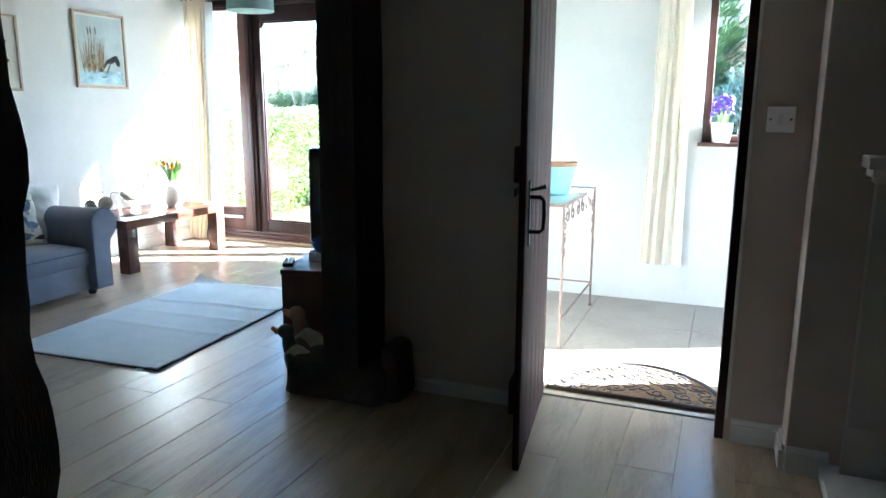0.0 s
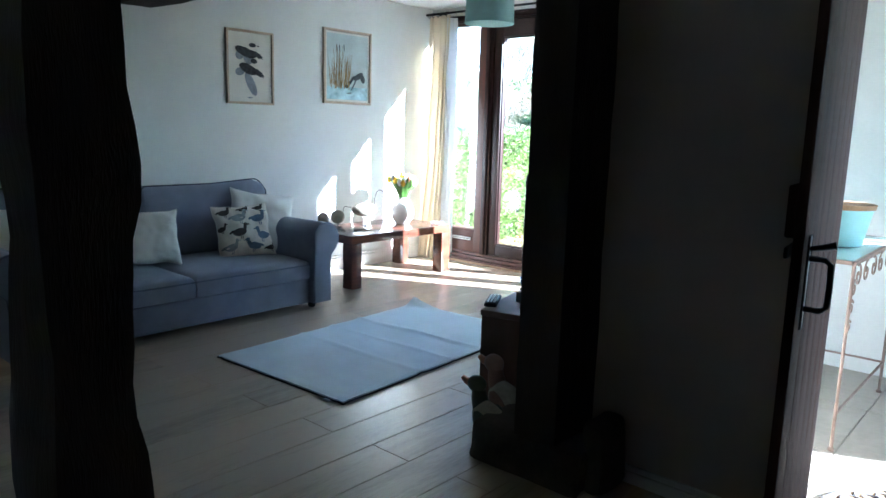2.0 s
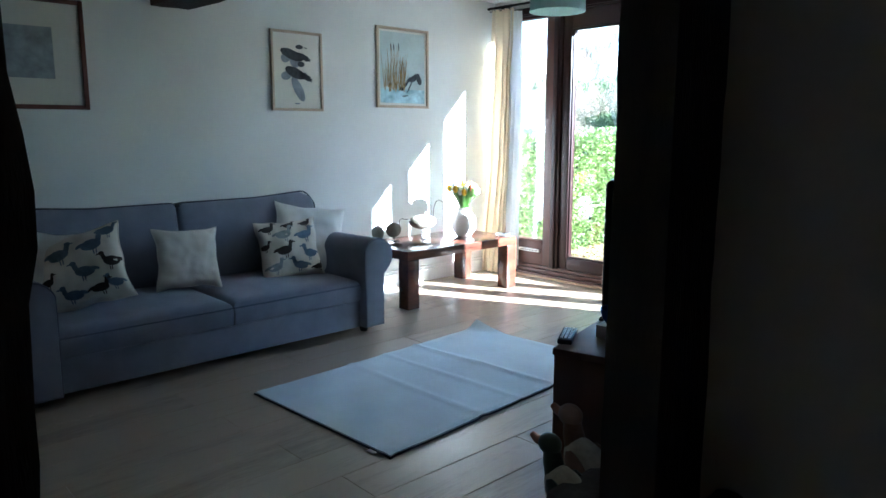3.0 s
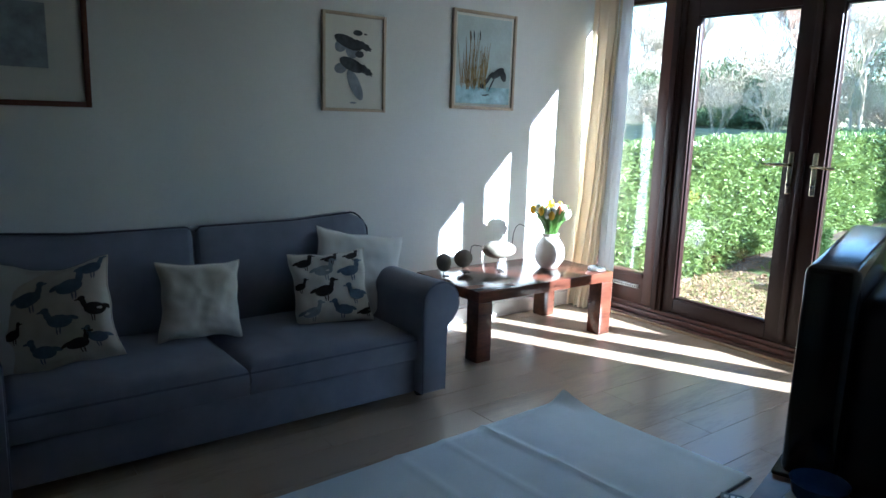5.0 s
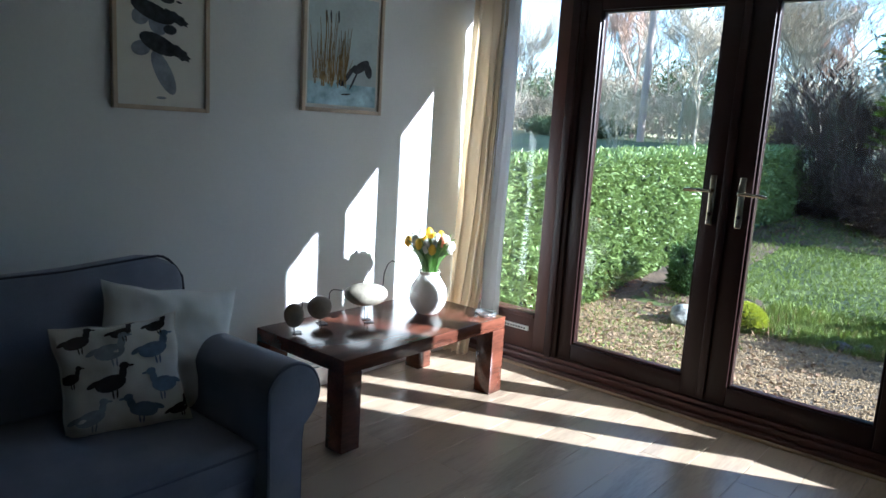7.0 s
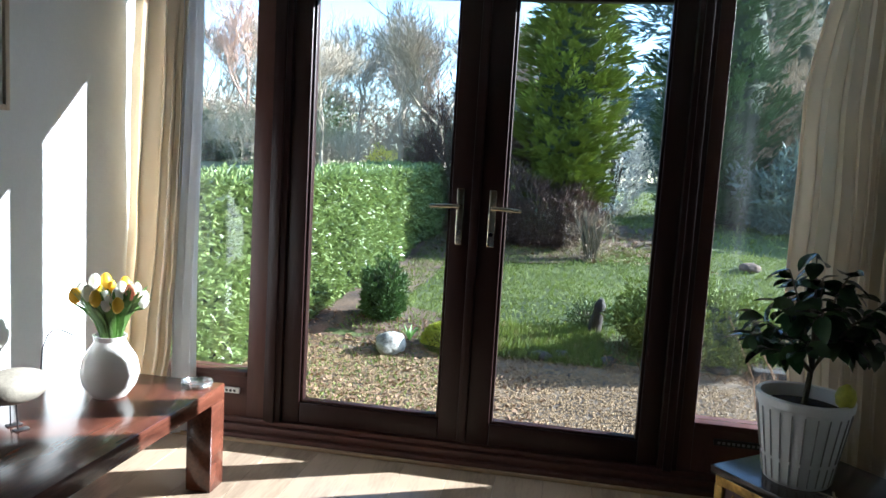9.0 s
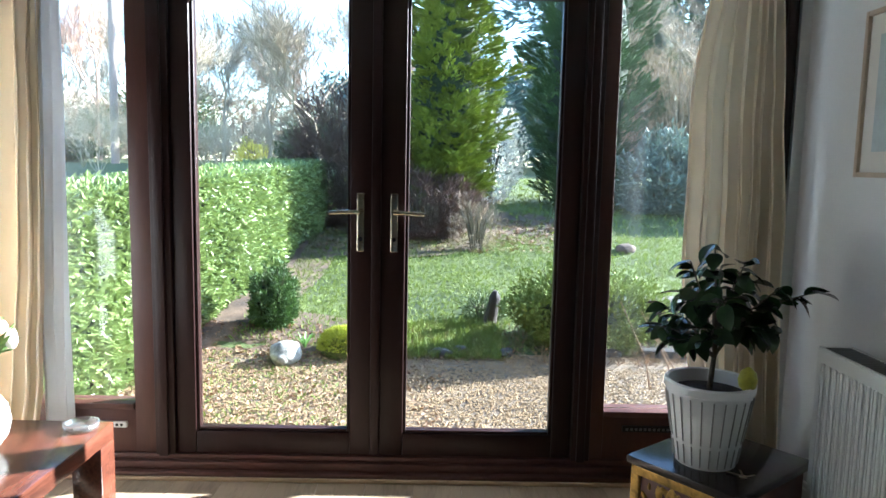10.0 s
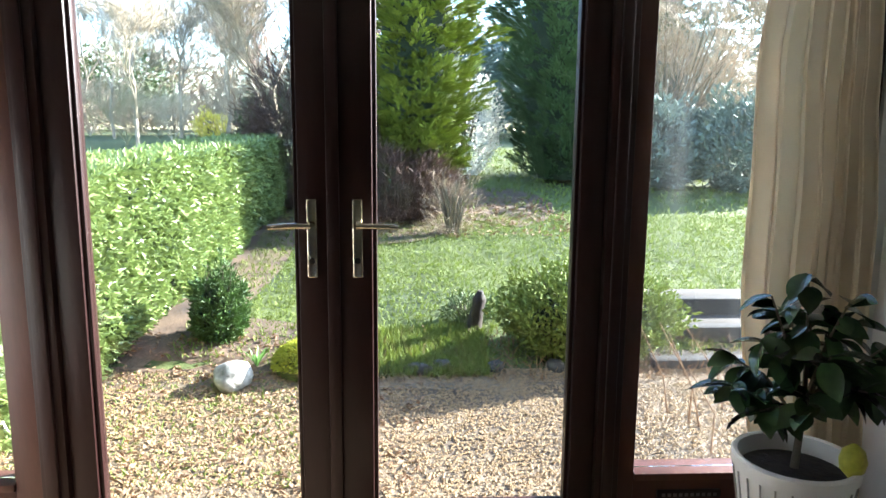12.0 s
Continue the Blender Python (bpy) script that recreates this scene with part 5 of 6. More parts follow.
ct = thing("console_table", "wire-legged metal console table with a glass top", "console table", at=(0, 0, 0))
M_RUST = mat("weathered_brown_metal", (0.20, 0.14, 0.11), 0.6, metal=0.4, vary=0.3, scale=20)
CX0, CX1, CY0, CY1, CZ = -1.28, -0.985, 4.10, 4.94, 0.70
for x in (CX0, CX1):
    for y in (CY0, CY1):
        lg = part("leg", tube(bmesh.new(), [(x, y, 0), (x, y, CZ)], 0.0065, n=8), M_RUST, ct)
        part("foot", lathe(bmesh.new(), [(0.012, 0), (0.012, 0.008), (0.007, 0.014)], 10, (x, y, 0)), M_RUST, lg)
        s = 1 if y == CY0 else -1
        for q, (dz, r) in enumerate(((0.09, 0.035), (0.16, 0.03), (0.23, 0.025))):
            part("scroll", scroll(x, y + s * (r + 0.006), r, 1.4, 0.5, s, CZ - dz, 0.0035, "x"), M_RUST, lg)
part("rail", boxes(((CX0 - 0.007, CY0 - 0.007, CZ), (CX0 + 0.007, CY1 + 0.007, CZ + 0.014)), ((CX1 - 0.007, CY0 - 0.007, CZ), (CX1 + 0.007, CY1 + 0.007, CZ + 0.014)), ((CX0, CY0 - 0.007, CZ), (CX1, CY0 + 0.007, CZ + 0.014)), ((CX0, CY1 - 0.007, CZ), (CX1, CY1 + 0.007, CZ + 0.014))), M_RUST, ct)
part("lower_rail", boxes(((CX0 - 0.004, CY0, 0.14), (CX0 + 0.004, CY1, 0.148)), ((CX1 - 0.004, CY0, 0.14), (CX1 + 0.004, CY1, 0.148)), ((CX0, CY1 - 0.004, 0.14), (CX1, CY1 + 0.004, 0.148))), M_RUST, ct)
part("glass_top", box((CX0 + 0.008, CY0 + 0.008, CZ + 0.006), (CX1 - 0.008, CY1 - 0.008, CZ + 0.0135)), mat("pale_green_glass_top", (0.45, 0.60, 0.58), 0.08, vary=0.03), ct, smooth=False)
for k in range(6):
    y = CY0 + 0.09 + k * 0.13
    part("scroll", scroll(CX1, y, 0.045, 1.3, 1.2 if k % 2 else 2.0, 1 if k % 2 else -1, CZ - 0.05, 0.0035, "x"), M_RUST, ct)
tp = thing("planter", "pale turquoise metal planter with a wooden rim", "plant pot", at=(-1.14, 4.52, CZ + 0.014))
part("tub", lathe(bmesh.new(), [(0.085, 0), (0.09, 0.003), (0.118, 0.15), (0.113, 0.15), (0.085, 0.02), (0, 0.015)], 30), mat("pale_turquoise_enamel", (0.40, 0.68, 0.70), 0.4, vary=0.05), tp)
part("rim", lathe(bmesh.new(), [(0.112, 0.1505), (0.125, 0.1505), (0.127, 0.170), (0.112, 0.170)], 30), mat("tan_wood_rim", (0.36, 0.22, 0.12), 0.6, vary=0.2, scale=12), tp)

hy = thing("hyacinth_pot", "white pot with a purple hyacinth on the window sill", "potted plant", at=(-0.325, 5.215, 0.974))
part("pot", lathe(bmesh.new(), [(0.045, 0), (0.047, 0.002), (0.062, 0.11), (0.058, 0.11), (0.05, 0.09), (0, 0.088)], 24), M_WHITEPLASTIC, hy)
for gx2, gh in ((-0.085, 0.13), (0.115, 0.13)):
    part("glass_sleeve", lathe(bmesh.new(), [(0.030, 0), (0.032, gh), (0.030, gh)], 18, (gx2, 0.0, 0)), M_GLASS, hy)
for k in range(7):
    a = k * 0.9
    part("leaf", blade_bm((0.01 * math.cos(a), 0.01 * math.sin(a), 0.085), (0.03 * math.cos(a), 0.03 * math.sin(a), 0.16), (0.05 * math.cos(a), 0.05 * math.sin(a), 0.20), 0.010), M_STEM, hy)
rr = random.Random(8)
M_PURPLE = mat("hyacinth_purple", (0.16, 0.07, 0.42), 0.6, vary=0.3, scale=40)
for (fx, fy, fz) in ((0.0, 0, 0.17), (-0.035, 0.01, 0.15), (0.035, 0.0, 0.16)):
    bm = bmesh.new()
    for k in range(46):
        a, z = rr.uniform(0, 6.28), rr.uniform(0, 0.10)
        r = 0.028 * math.sqrt(max(0.1, 1 - (z / 0.11) ** 2))
        bmesh.ops.create_icosphere(bm, subdivisions=1, radius=0.009, matrix=Matrix.Translation((fx + r * math.cos(a), fy + r * math.sin(a), fz + z)))
    tagged(part("florets", bm, M_PURPLE, hy, "purple hyacinth florets"), kind="stuff")

# ---- garden ----
def ground_z(x, y):
    if y < 6.2:
        return -0.15
    pts = ((6.2, 0.03), (7.35, 0.05), (7.75, 0.13), (9.0, 0.26), (11.0, 0.50), (14.0, 0.75), (20.0, 1.03), (40.0, 1.33), (400.0, 2.0))
    for (a, za), (b, zb) in zip(pts, pts[1:]):
        if y <= b:
            return za + (zb - za) * (y - a) / (b - a)
    return 2.0


M_LAWN = mat("mossy_lawn", (0.028, 0.052, 0.010), 0.95, vary=0.35, scale=1.1, fine=22, bump=0.8, second=(0.085, 0.10, 0.020))
M_GRAVEL = mat("gravel_bed", (0.05, 0.033, 0.019), 0.95, vary=0.4, scale=4, fine=70, bump=0.9, second=(0.15, 0.108, 0.066))
M_PEBBLE = mat("gravel_stone", (0.06, 0.040, 0.024), 0.9, vary=0.3, scale=30, rnd=0.6, second=(0.21, 0.140, 0.070))
M_DIRT = mat("leaf_strewn_earth", (0.05, 0.03, 0.018), 0.95, vary=0.5, scale=5, fine=50, bump=0.8, second=(0.11, 0.07, 0.042))
bm = bmesh.new()
xs = [-300, -120, -60, -30, -16] + [-12 + 0.3 * k for k in range(67)] + [12, 18, 30, 60, 120, 300]
ys = [-300, -100, -30, -5, 6.199, 6.2] + [6.4 + 0.25 * k for k in range(56)] + [22, 26, 32, 40, 60, 100, 200, 400]
vs = [[bm.verts.new((x, y, ground_z(x, y) + (0.03 * noise.noise(Vector((x * 0.8, y * 0.8, 0))) + 0.012 * noise.noise(Vector((x * 3, y * 3, 2))) if y > 7.6 else 0))) for x in xs] for y in ys]
for r0, r1 in zip(vs, vs[1:]):
    for k in range(len(xs) - 1):
        bm.faces.new((r0[k], r0[k + 1], r1[k + 1], r1[k]))
struct("ground", bm, M_LAWN, "uneven mossy lawn rising away from the house", "ground", smooth=True)


def patch(name, cx, cy, rx, ry, material, label, lift=0.012, seed=0, n=9, m=40):
    """An irregular bed that lies on the ground."""
    bm = bmesh.new()
    rings = []
    for j in range(1, n + 1):
        ring = []
        for k in range(m):
            a = 2 * math.pi * k / m
            w = 1 + 0.16 * noise.noise(Vector((math.cos(a) * 1.7, math.sin(a) * 1.7, seed)))
            x, y = cx + rx * w * j / n * math.cos(a), max(6.21, cy + ry * w * j / n * math.sin(a))
            ring.append(bm.verts.new((x, y, ground_z(x, y) + lift + (0.03 * noise.noise(Vector((x * 0.8, y * 0.8, 0))) + 0.012 * noise.noise(Vector((x * 3, y * 3, 2))) if y > 7.6 else 0))))
        rings.append(ring)
    bm.faces.new(rings[0])
    for a, b in zip(rings, rings[1:]):
        for k in range(m):
            bm.faces.new((a[k], a[(k + 1) % m], b[(k + 1) % m], b[k]))
    return struct(name, bm, material, label, "ground", smooth=True)


bm = bmesh.new()
gx = [-6.5 + 0.25 * k for k in range(34)]
gy = [6.205, 6.5, 6.8, 7.1, 7.3, 7.5]
gv = [[bm.verts.new((x, y + (0.10 * noise.noise(Vector((x * 1.3, 4, 0))) if y > 7.2 else 0), ground_z(x, y) + 0.008)) for x in gx] for y in gy]
for r0, r1 in zip(gv, gv[1:]):
    for k in range(len(gx) - 1):
        bm.faces.new((r0[k], r0[k + 1], r1[k + 1], r1[k]))
struct("gravel_path", bm, M_GRAVEL, "pale brown gravel path along the house", "path", smooth=True)
patch("earth_bed", -3.75, 10.9, 1.35, 0.95, M_DIRT, "bare earth bed strewn with dead leaves under the conifer", seed=3)
patch("earth_path", -2.05, 11.6, 0.55, 1.1, M_DIRT, "worn earthy path between the conifers", seed=5)
patch("earth_verge", -4.35, 7.75, 0.75, 0.5, M_DIRT, "leaf-strewn earth at the foot of the hedge", seed=7)
patch("earth_verge_far", -4.35, 9.6, 0.35, 1.6, M_DIRT, "bare earth strip along the hedge", seed=8)

nrng = np.random.default_rng(5)


def quads_object(name, P, D, S, L, W, material, label, category, parent=None, fold=0.25):
    """Many small leaves in one mesh: P base points, D directions, S side directions, L lengths, W widths."""
    n = len(P)
    D = D / np.linalg.norm(D, axis=1, keepdims=True)
    S = S - D * np.sum(S * D, axis=1, keepdims=True)
    S = S / np.maximum(1e-6, np.linalg.norm(S, axis=1, keepdims=True))
    U = np.cross(D, S)
    L, W = L[:, None], W[:, None]
    v = np.stack([P, P + D * L * 0.45 + S * W * 0.5 + U * W * fold, P + D * L, P + D * L * 0.45 - S * W * 0.5 + U * W * fold], axis=1).reshape(-1, 3)
    idx = np.arange(n) * 4
    f = np.concatenate([np.stack([idx, idx + 1, idx + 2], 1), np.stack([idx, idx + 2, idx + 3], 1)])
    me = bpy.data.meshes.new(name)
    me.from_pydata(v.tolist(), [], f.tolist())
    me.materials.append(material)
    ob = new(name, me)
    if parent is not None:
        ob.parent = parent
        return tagged(ob, label, kind="stuff")
    return tagged(ob, label, category, kind="stuff")


def leaf_mat(name, dark, light, rough=0.4, sub=0.3):
    return mat(name, dark, rough, vary=0.25, scale=1.5, fine=8, rnd=0.55, second=light, sub=sub)


def rand_dirs(n):
    d = nrng.normal(size=(n, 3))
    return d / np.linalg.norm(d, axis=1, keepdims=True)


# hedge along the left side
# near-black green that paints the shade deep inside dense foliage
M_SHADEFILL = mat("dark_shade_fill", (0.018, 0.03, 0.010), 0.95, vary=0.3)
M_HEDGELEAF = leaf_mat("hedge_leaf", (0.014, 0.038, 0.009), (0.165, 0.215, 0.065), 0.34, 0.2)
hedge = thing("hedge", "clipped glossy green hedge with pale variegated leaves", "hedge")
HX, HY0, HY1, HZ, HSLOPE = -4.70, 6.13, 11.1, 1.20, 0.08


def hedge_rise(y):
    """The clipped top climbs a little with the ground."""
    return (1.05 + 0.19 * (y - HY0) / (HY1 - HY0)) / HZ


# added solid filling; its dark colour stands for shade behind the leaves
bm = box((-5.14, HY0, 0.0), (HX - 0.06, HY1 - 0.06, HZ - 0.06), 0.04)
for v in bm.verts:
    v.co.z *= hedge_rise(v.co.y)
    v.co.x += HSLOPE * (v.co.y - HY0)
part("hedge_shade_fill", bm, M_SHADEFILL, hedge)


def hedge_leaves(count, face):
    u, w = nrng.random(count), nrng.random(count)
    depth = np.abs(nrng.normal(size=count)) * 0.03
    if face == "front":
        y, z = HY0 + u * (HY1 - HY0), 0.04 + w * (HZ - 0.04)
        bulge = np.array([0.07 * noise.noise(Vector((0, a * 1.6, b * 1.9))) + 0.03 * noise.noise(Vector((3, a * 5, b * 5))) for a, b in zip(y, z)])
        P = np.stack([HX - depth + bulge - 0.03 * (z < 0.25), y, z + 0.42 * np.clip((y - 7.5) / 4.2, 0, 1) * (1 - w)], 1)
        nrm = np.array([1.0, 0.1, 0.25])
    elif face == "top":
        x, y = -5.17 + u * (HX + 5.17), HY0 + w * (HY1 - HY0)
        P = np.stack([x, y, HZ - depth + 0.02 + np.array([0.03 * noise.noise(Vector((a * 2, b * 2, 1))) for a, b in zip(x, y)])], 1)
        nrm = np.array([0.1, 0.0, 1.0])
    elif face == "near":
        x, z = -5.15 + u * (HX + 5.15), 0.02 + w * (HZ - 0.02)
        P = np.stack([x, HY0 - 0.02 + depth, z], 1)
        nrm = np.array([0.2, -1.0, 0.3])
    else:
        x, z = -5.15 + u * (HX + 5.15), 0.4 + w * (HZ - 0.4)
        P = np.stack([x, HY1 - depth, z], 1)
        nrm = np.array([0.1, 1.0, 0.2])
    P[:, 2] *= hedge_rise(P[:, 1])
    P[:, 0] += HSLOPE * (P[:, 1] - HY0)
    D = nrm * 0.75 + rand_dirs(count) * 0.9
    return P, D


Ps, Ds = zip(hedge_leaves(23000, "front"), hedge_leaves(5000, "top"), hedge_leaves(1500, "end"), hedge_leaves(3000, "near"))
P, D = np.concatenate(Ps), np.concatenate(Ds)
n = len(P)
quads_object("leaves", P, D, rand_dirs(n), nrng.uniform(0.035, 0.07, n), nrng.uniform(0.018, 0.034, n), M_HEDGELEAF, "glossy variegated hedge leaves", "", hedge)

# gravel stones and fallen leaves
def pebbles(count, x0, x1, y0, y1, size, material, name, label):
    base = np.array([(1, 0, 0), (-1, 0, 0), (0, 1, 0), (0, -1, 0), (0, 0, 1), (0, 0, -1)], float)
    fc = np.array([(0, 2, 4), (2, 1, 4), (1, 3, 4), (3, 0, 4), (2, 0, 5), (1, 2, 5), (3, 1, 5), (0, 3, 5)])
    xs2, ys2 = nrng.uniform(x0, x1, count), nrng.uniform(y0, y1, count)
    s = nrng.uniform(0.5, 1.0, (count, 1)) * size * nrng.uniform(0.6, 1.2, (count, 3)) * np.array([1, 1, 0.6])
    a = nrng.uniform(0, 6.28, count)
    z = np.array([ground_z(p, q) + 0.010 for p, q in zip(xs2, ys2)])
    v = base[None] * s[:, None, :] * nrng.uniform(0.75, 1.15, (count, 6, 1))
    c, sn = np.cos(a)[:, None], np.sin(a)[:, None]
    vx, vy = v[:, :, 0] * c - v[:, :, 1] * sn, v[:, :, 0] * sn + v[:, :, 1] * c
    V = np.stack([vx + xs2[:, None], vy + ys2[:, None], v[:, :, 2] + z[:, None] + 0.003], 2).reshape(-1, 3)
    F = (fc[None] + (np.arange(count) * 6)[:, None, None]).reshape(-1, 3)
    me = bpy.data.meshes.new(name)
    me.from_pydata(V.tolist(), [], F.tolist())
    me.materials.append(material)
    return tagged(new(name, me), label, "gravel", kind="stuff")


pebbles(34000, -4.9, -1.0, 6.22, 7.5, 0.0095, M_PEBBLE, "gravel", "loose pale and brown gravel stones on the path")
M_DEADLEAF = leaf_mat("dead_leaf", (0.05, 0.027, 0.014), (0.18, 0.105, 0.055), 0.8, 0.1)


def strewn(name, count, x0, x1, y0, y1, L, W, material, label, category, flat=0.25, lift=0.016):
    x, y = nrng.uniform(x0, x1, count), nrng.uniform(y0, y1, count)
    P = np.stack([x, y, np.array([ground_z(p, q) + lift + (0.03 * noise.noise(Vector((p * 0.8, q * 0.8, 0))) + 0.012 * noise.noise(Vector((p * 3, q * 3, 2))) if q > 7.6 else 0) for p, q in zip(x, y)])], 1)
    D = rand_dirs(count)
    D[:, 2] = np.abs(D[:, 2]) * flat
    S = rand_dirs(count)
    S[:, 2] *= 0.3
    return quads_object(name, P, D, S, nrng.uniform(0.6, 1.2, count) * L, nrng.uniform(0.6, 1.2, count) * W, material, label, category)


strewn("fallen_leaves", 1500, -4.75, -3.0, 6.3, 7.9, 0.036, 0.02, M_DEADLEAF, "dry brown fallen leaves on gravel and earth", "leaf litter")
strewn("fallen_leaves", 2200, -4.6, -1.5, 10.1, 11.9, 0.045, 0.028, M_DEADLEAF, "dry brown fallen leaves under the conifers", "leaf litter")
M_GRASS = leaf_mat("grass_blade", (0.022, 0.050, 0.007), (0.125, 0.160, 0.024), 0.7, 0.22)
gb = strewn("grass", 42000, -4.35, 0.6, 7.55, 11.0, 0.045, 0.009, M_GRASS, "short mossy uneven lawn grass blades", "grass", flat=1.6, lift=0.0)
strewn("grass", 9000, -4.5, 1.5, 11.0, 19.0, 0.08, 0.018, M_GRASS, "short mossy uneven lawn grass blades", "grass", flat=1.6, lift=0.0)
strewn("bank_grass", 6500, -3.55, -2.65, 7.42, 8.0, 0.075, 0.010, M_GRASS, "rough grass on the low bank above the gravel", "grass", flat=2.5, lift=0.0)
strewn("gravel_moss", 2200, -4.7, -3.45, 6.35, 7.5, 0.035, 0.010, M_GRASS, "low moss and grass tufts growing in the gravel", "grass", flat=0.8, lift=0.006)
strewn("dry_grass", 1600, -3.6, -1.2, 7.35, 7.9, 0.10, 0.006, M_DEADLEAF, "dry straw-coloured grass at the bank foot", "grass", flat=1.2, lift=0.0)

# bank stones, boulder and moss mound
M_BOULDER = mat("pale_weathered_boulder", (0.13, 0.12, 0.10), 0.95, vary=0.5, scale=9, fine=45, bump=1.0, second=(0.36, 0.345, 0.30))
M_MOSS = leaf_mat("bright_moss", (0.05, 0.08, 0.008), (0.32, 0.34, 0.03), 0.9, 0.15)


def rock(name, x, y, rx, ry, rz, material, label, seed, sink=0.3):
    bm = bmesh.new()
    bmesh.ops.create_icosphere(bm, subdivisions=4, radius=1.0)
    for v in bm.verts:
        n = 1 + 0.16 * noise.noise(v.co * 1.3 + Vector((seed, 0, 0))) + 0.05 * noise.noise(v.co * 5 + Vector((seed, 1, 0)))
        v.co = Vector((v.co.x * rx, v.co.y * ry, v.co.z * rz)) * n
    return solid(name, bm, material, label, "stone", m=pose(x, y, ground_z(x, y) + rz * (1 - sink), 0, 0, seed * 40))


rock("boulder", -3.95, 7.37, 0.115, 0.09, 0.08, M_BOULDER, "pale rounded boulder beside the gravel", 2)
erng = random.Random(2)
M_EDGE = mat("grey_edging_stone", (0.05, 0.045, 0.038), 0.95, vary=0.4, scale=12, bump=0.7)
for k, x in enumerate((-3.36, -3.02, -2.90, -2.62, -2.30, -1.98)):
    rock("edging_stone", x, 7.50 + erng.uniform(-0.02, 0.05), erng.uniform(0.04, 0.09), 0.05, erng.uniform(0.025, 0.045), M_EDGE, "small dark grey edging stone below the lawn bank", k + 3, 0.6)
md = thing("moss_mound", "stone overgrown with bright yellow-green moss", "moss")
bm = bmesh.new()
bmesh.ops.create_icosphere(bm, subdivisions=3, radius=1.0, matrix=Matrix.Translation((-3.62, 7.50, 0.12)) @ Matrix.Diagonal((0.145, 0.12, 0.115, 1)))
part("stone", bm, mat("mossy_stone", (0.07, 0.09, 0.02), 0.95, vary=0.3, scale=10), md)
d = rand_dirs(3200)
d[:, 2] = np.abs(d[:, 2])
quads_object("moss_tufts", np.array([-3.62, 7.50, 0.12]) + d * np.array([0.148, 0.123, 0.118]), d + 0.5 * rand_dirs(3200), rand_dirs(3200), nrng.uniform(0.012, 0.03, 3200), nrng.uniform(0.006, 0.012, 3200), M_MOSS, "bright moss tufts", "", md)
for k in range(9):
    a = k * 0.8
    b = blade_bm((0, 0, 0), (0.03 * math.cos(a), 0.03 * math.sin(a), 0.07), (0.07 * math.cos(a), 0.07 * math.sin(a), 0.10), 0.008)
    if k == 0:
        dl = thing("daffodil_clump", "small clump of green bulb leaves", "plant", at=(-3.87, 7.55, ground_z(0, 7.55)))
    part("leaf", b, M_STEM, dl)


# shrubs
def shrub(name, x, y, rx, ry, h, count, L, W, material, label, twigs=14, z0=None, category="shrub", up=0.4, core=False):
    z = ground_z(x, y) if z0 is None else z0
    s = thing(name, label, category)
    rng = random.Random(int(abs(x * 100) + abs(y * 10)))
    bm = bmesh.new()
    for k in range(twigs):
        a, q = rng.uniform(0, 6.28), rng.uniform(0.2, 0.85)
        tip = (x + rx * q * math.cos(a), y + ry * q * math.sin(a), z + h * rng.uniform(0.6, 0.95))
        tube(bm, [(x + rx * 0.15 * math.cos(a), y + ry * 0.15 * math.sin(a), z - 0.02), (x + rx * q * 0.5 * math.cos(a), y + ry * q * 0.5 * math.sin(a), z + h * 0.45), tip], 0.008 + h * 0.006, 0.003, n=5)
    tagged(part("stems", bm, M_TWIG, s), kind="stuff")
    # added dark lump that closes the bush, inner shade put into its colour
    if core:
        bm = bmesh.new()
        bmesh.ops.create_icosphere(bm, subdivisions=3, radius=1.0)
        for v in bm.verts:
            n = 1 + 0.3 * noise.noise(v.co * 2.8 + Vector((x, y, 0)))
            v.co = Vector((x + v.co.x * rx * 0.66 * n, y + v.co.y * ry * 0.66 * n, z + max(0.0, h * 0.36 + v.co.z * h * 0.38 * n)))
        part("shade_core", bm, M_SHADEFILL, s)
    d = rand_dirs(count)
    d[:, 2] = d[:, 2] * 0.5 + 0.45
    rad = nrng.uniform(0.55, 1.0, count) ** 0.5
    lump = np.array([1 + 0.42 * noise.noise(Vector(v) * 2.8 + Vector((x, y, 0))) for v in d])
    P = np.array([x, y, z]) + d * np.array([rx, ry, h * 0.95]) * (rad * lump)[:, None]
    P[:, 2] = np.maximum(P[:, 2], z + 0.02)
    quads_object("leaves", P, d * 0.6 + rand_dirs(count) * 0.8 + np.array([0, 0, up]), rand_dirs(count), nrng.uniform(0.6, 1.2, count) * L, nrng.uniform(0.6, 1.2, count) * W, material, "", "", s)
    return s


M_EUON = leaf_mat("yellow_green_shrub_leaf", (0.010, 0.026, 0.006), (0.12, 0.155, 0.022), 0.75, 0.06)
M_DARKSHRUB = leaf_mat("dark_green_shrub_leaf", (0.014, 0.030, 0.010), (0.075, 0.105, 0.035), 0.7, 0.06)
M_YEW = leaf_mat("fresh_green_yew", (0.005, 0.016, 0.005), (0.05, 0.095, 0.016), 0.6, 0.06)
M_RHODO = leaf_mat("blue_green_leathery_leaf", (0.026, 0.044, 0.032), (0.12, 0.155, 0.125), 0.55, 0.08)
M_RED = leaf_mat("dull_red_brown_twigs", (0.018, 0.009, 0.007), (0.062, 0.034, 0.024), 0.8, 0.1)
M_BARE = leaf_mat("bare_grey_brown_twigs", (0.10, 0.075, 0.05), (0.29, 0.22, 0.15), 0.9, 0.1)
M_YELLOW = leaf_mat("yellow_blossom", (0.30, 0.27, 0.04), (0.66, 0.58, 0.12), 0.6)
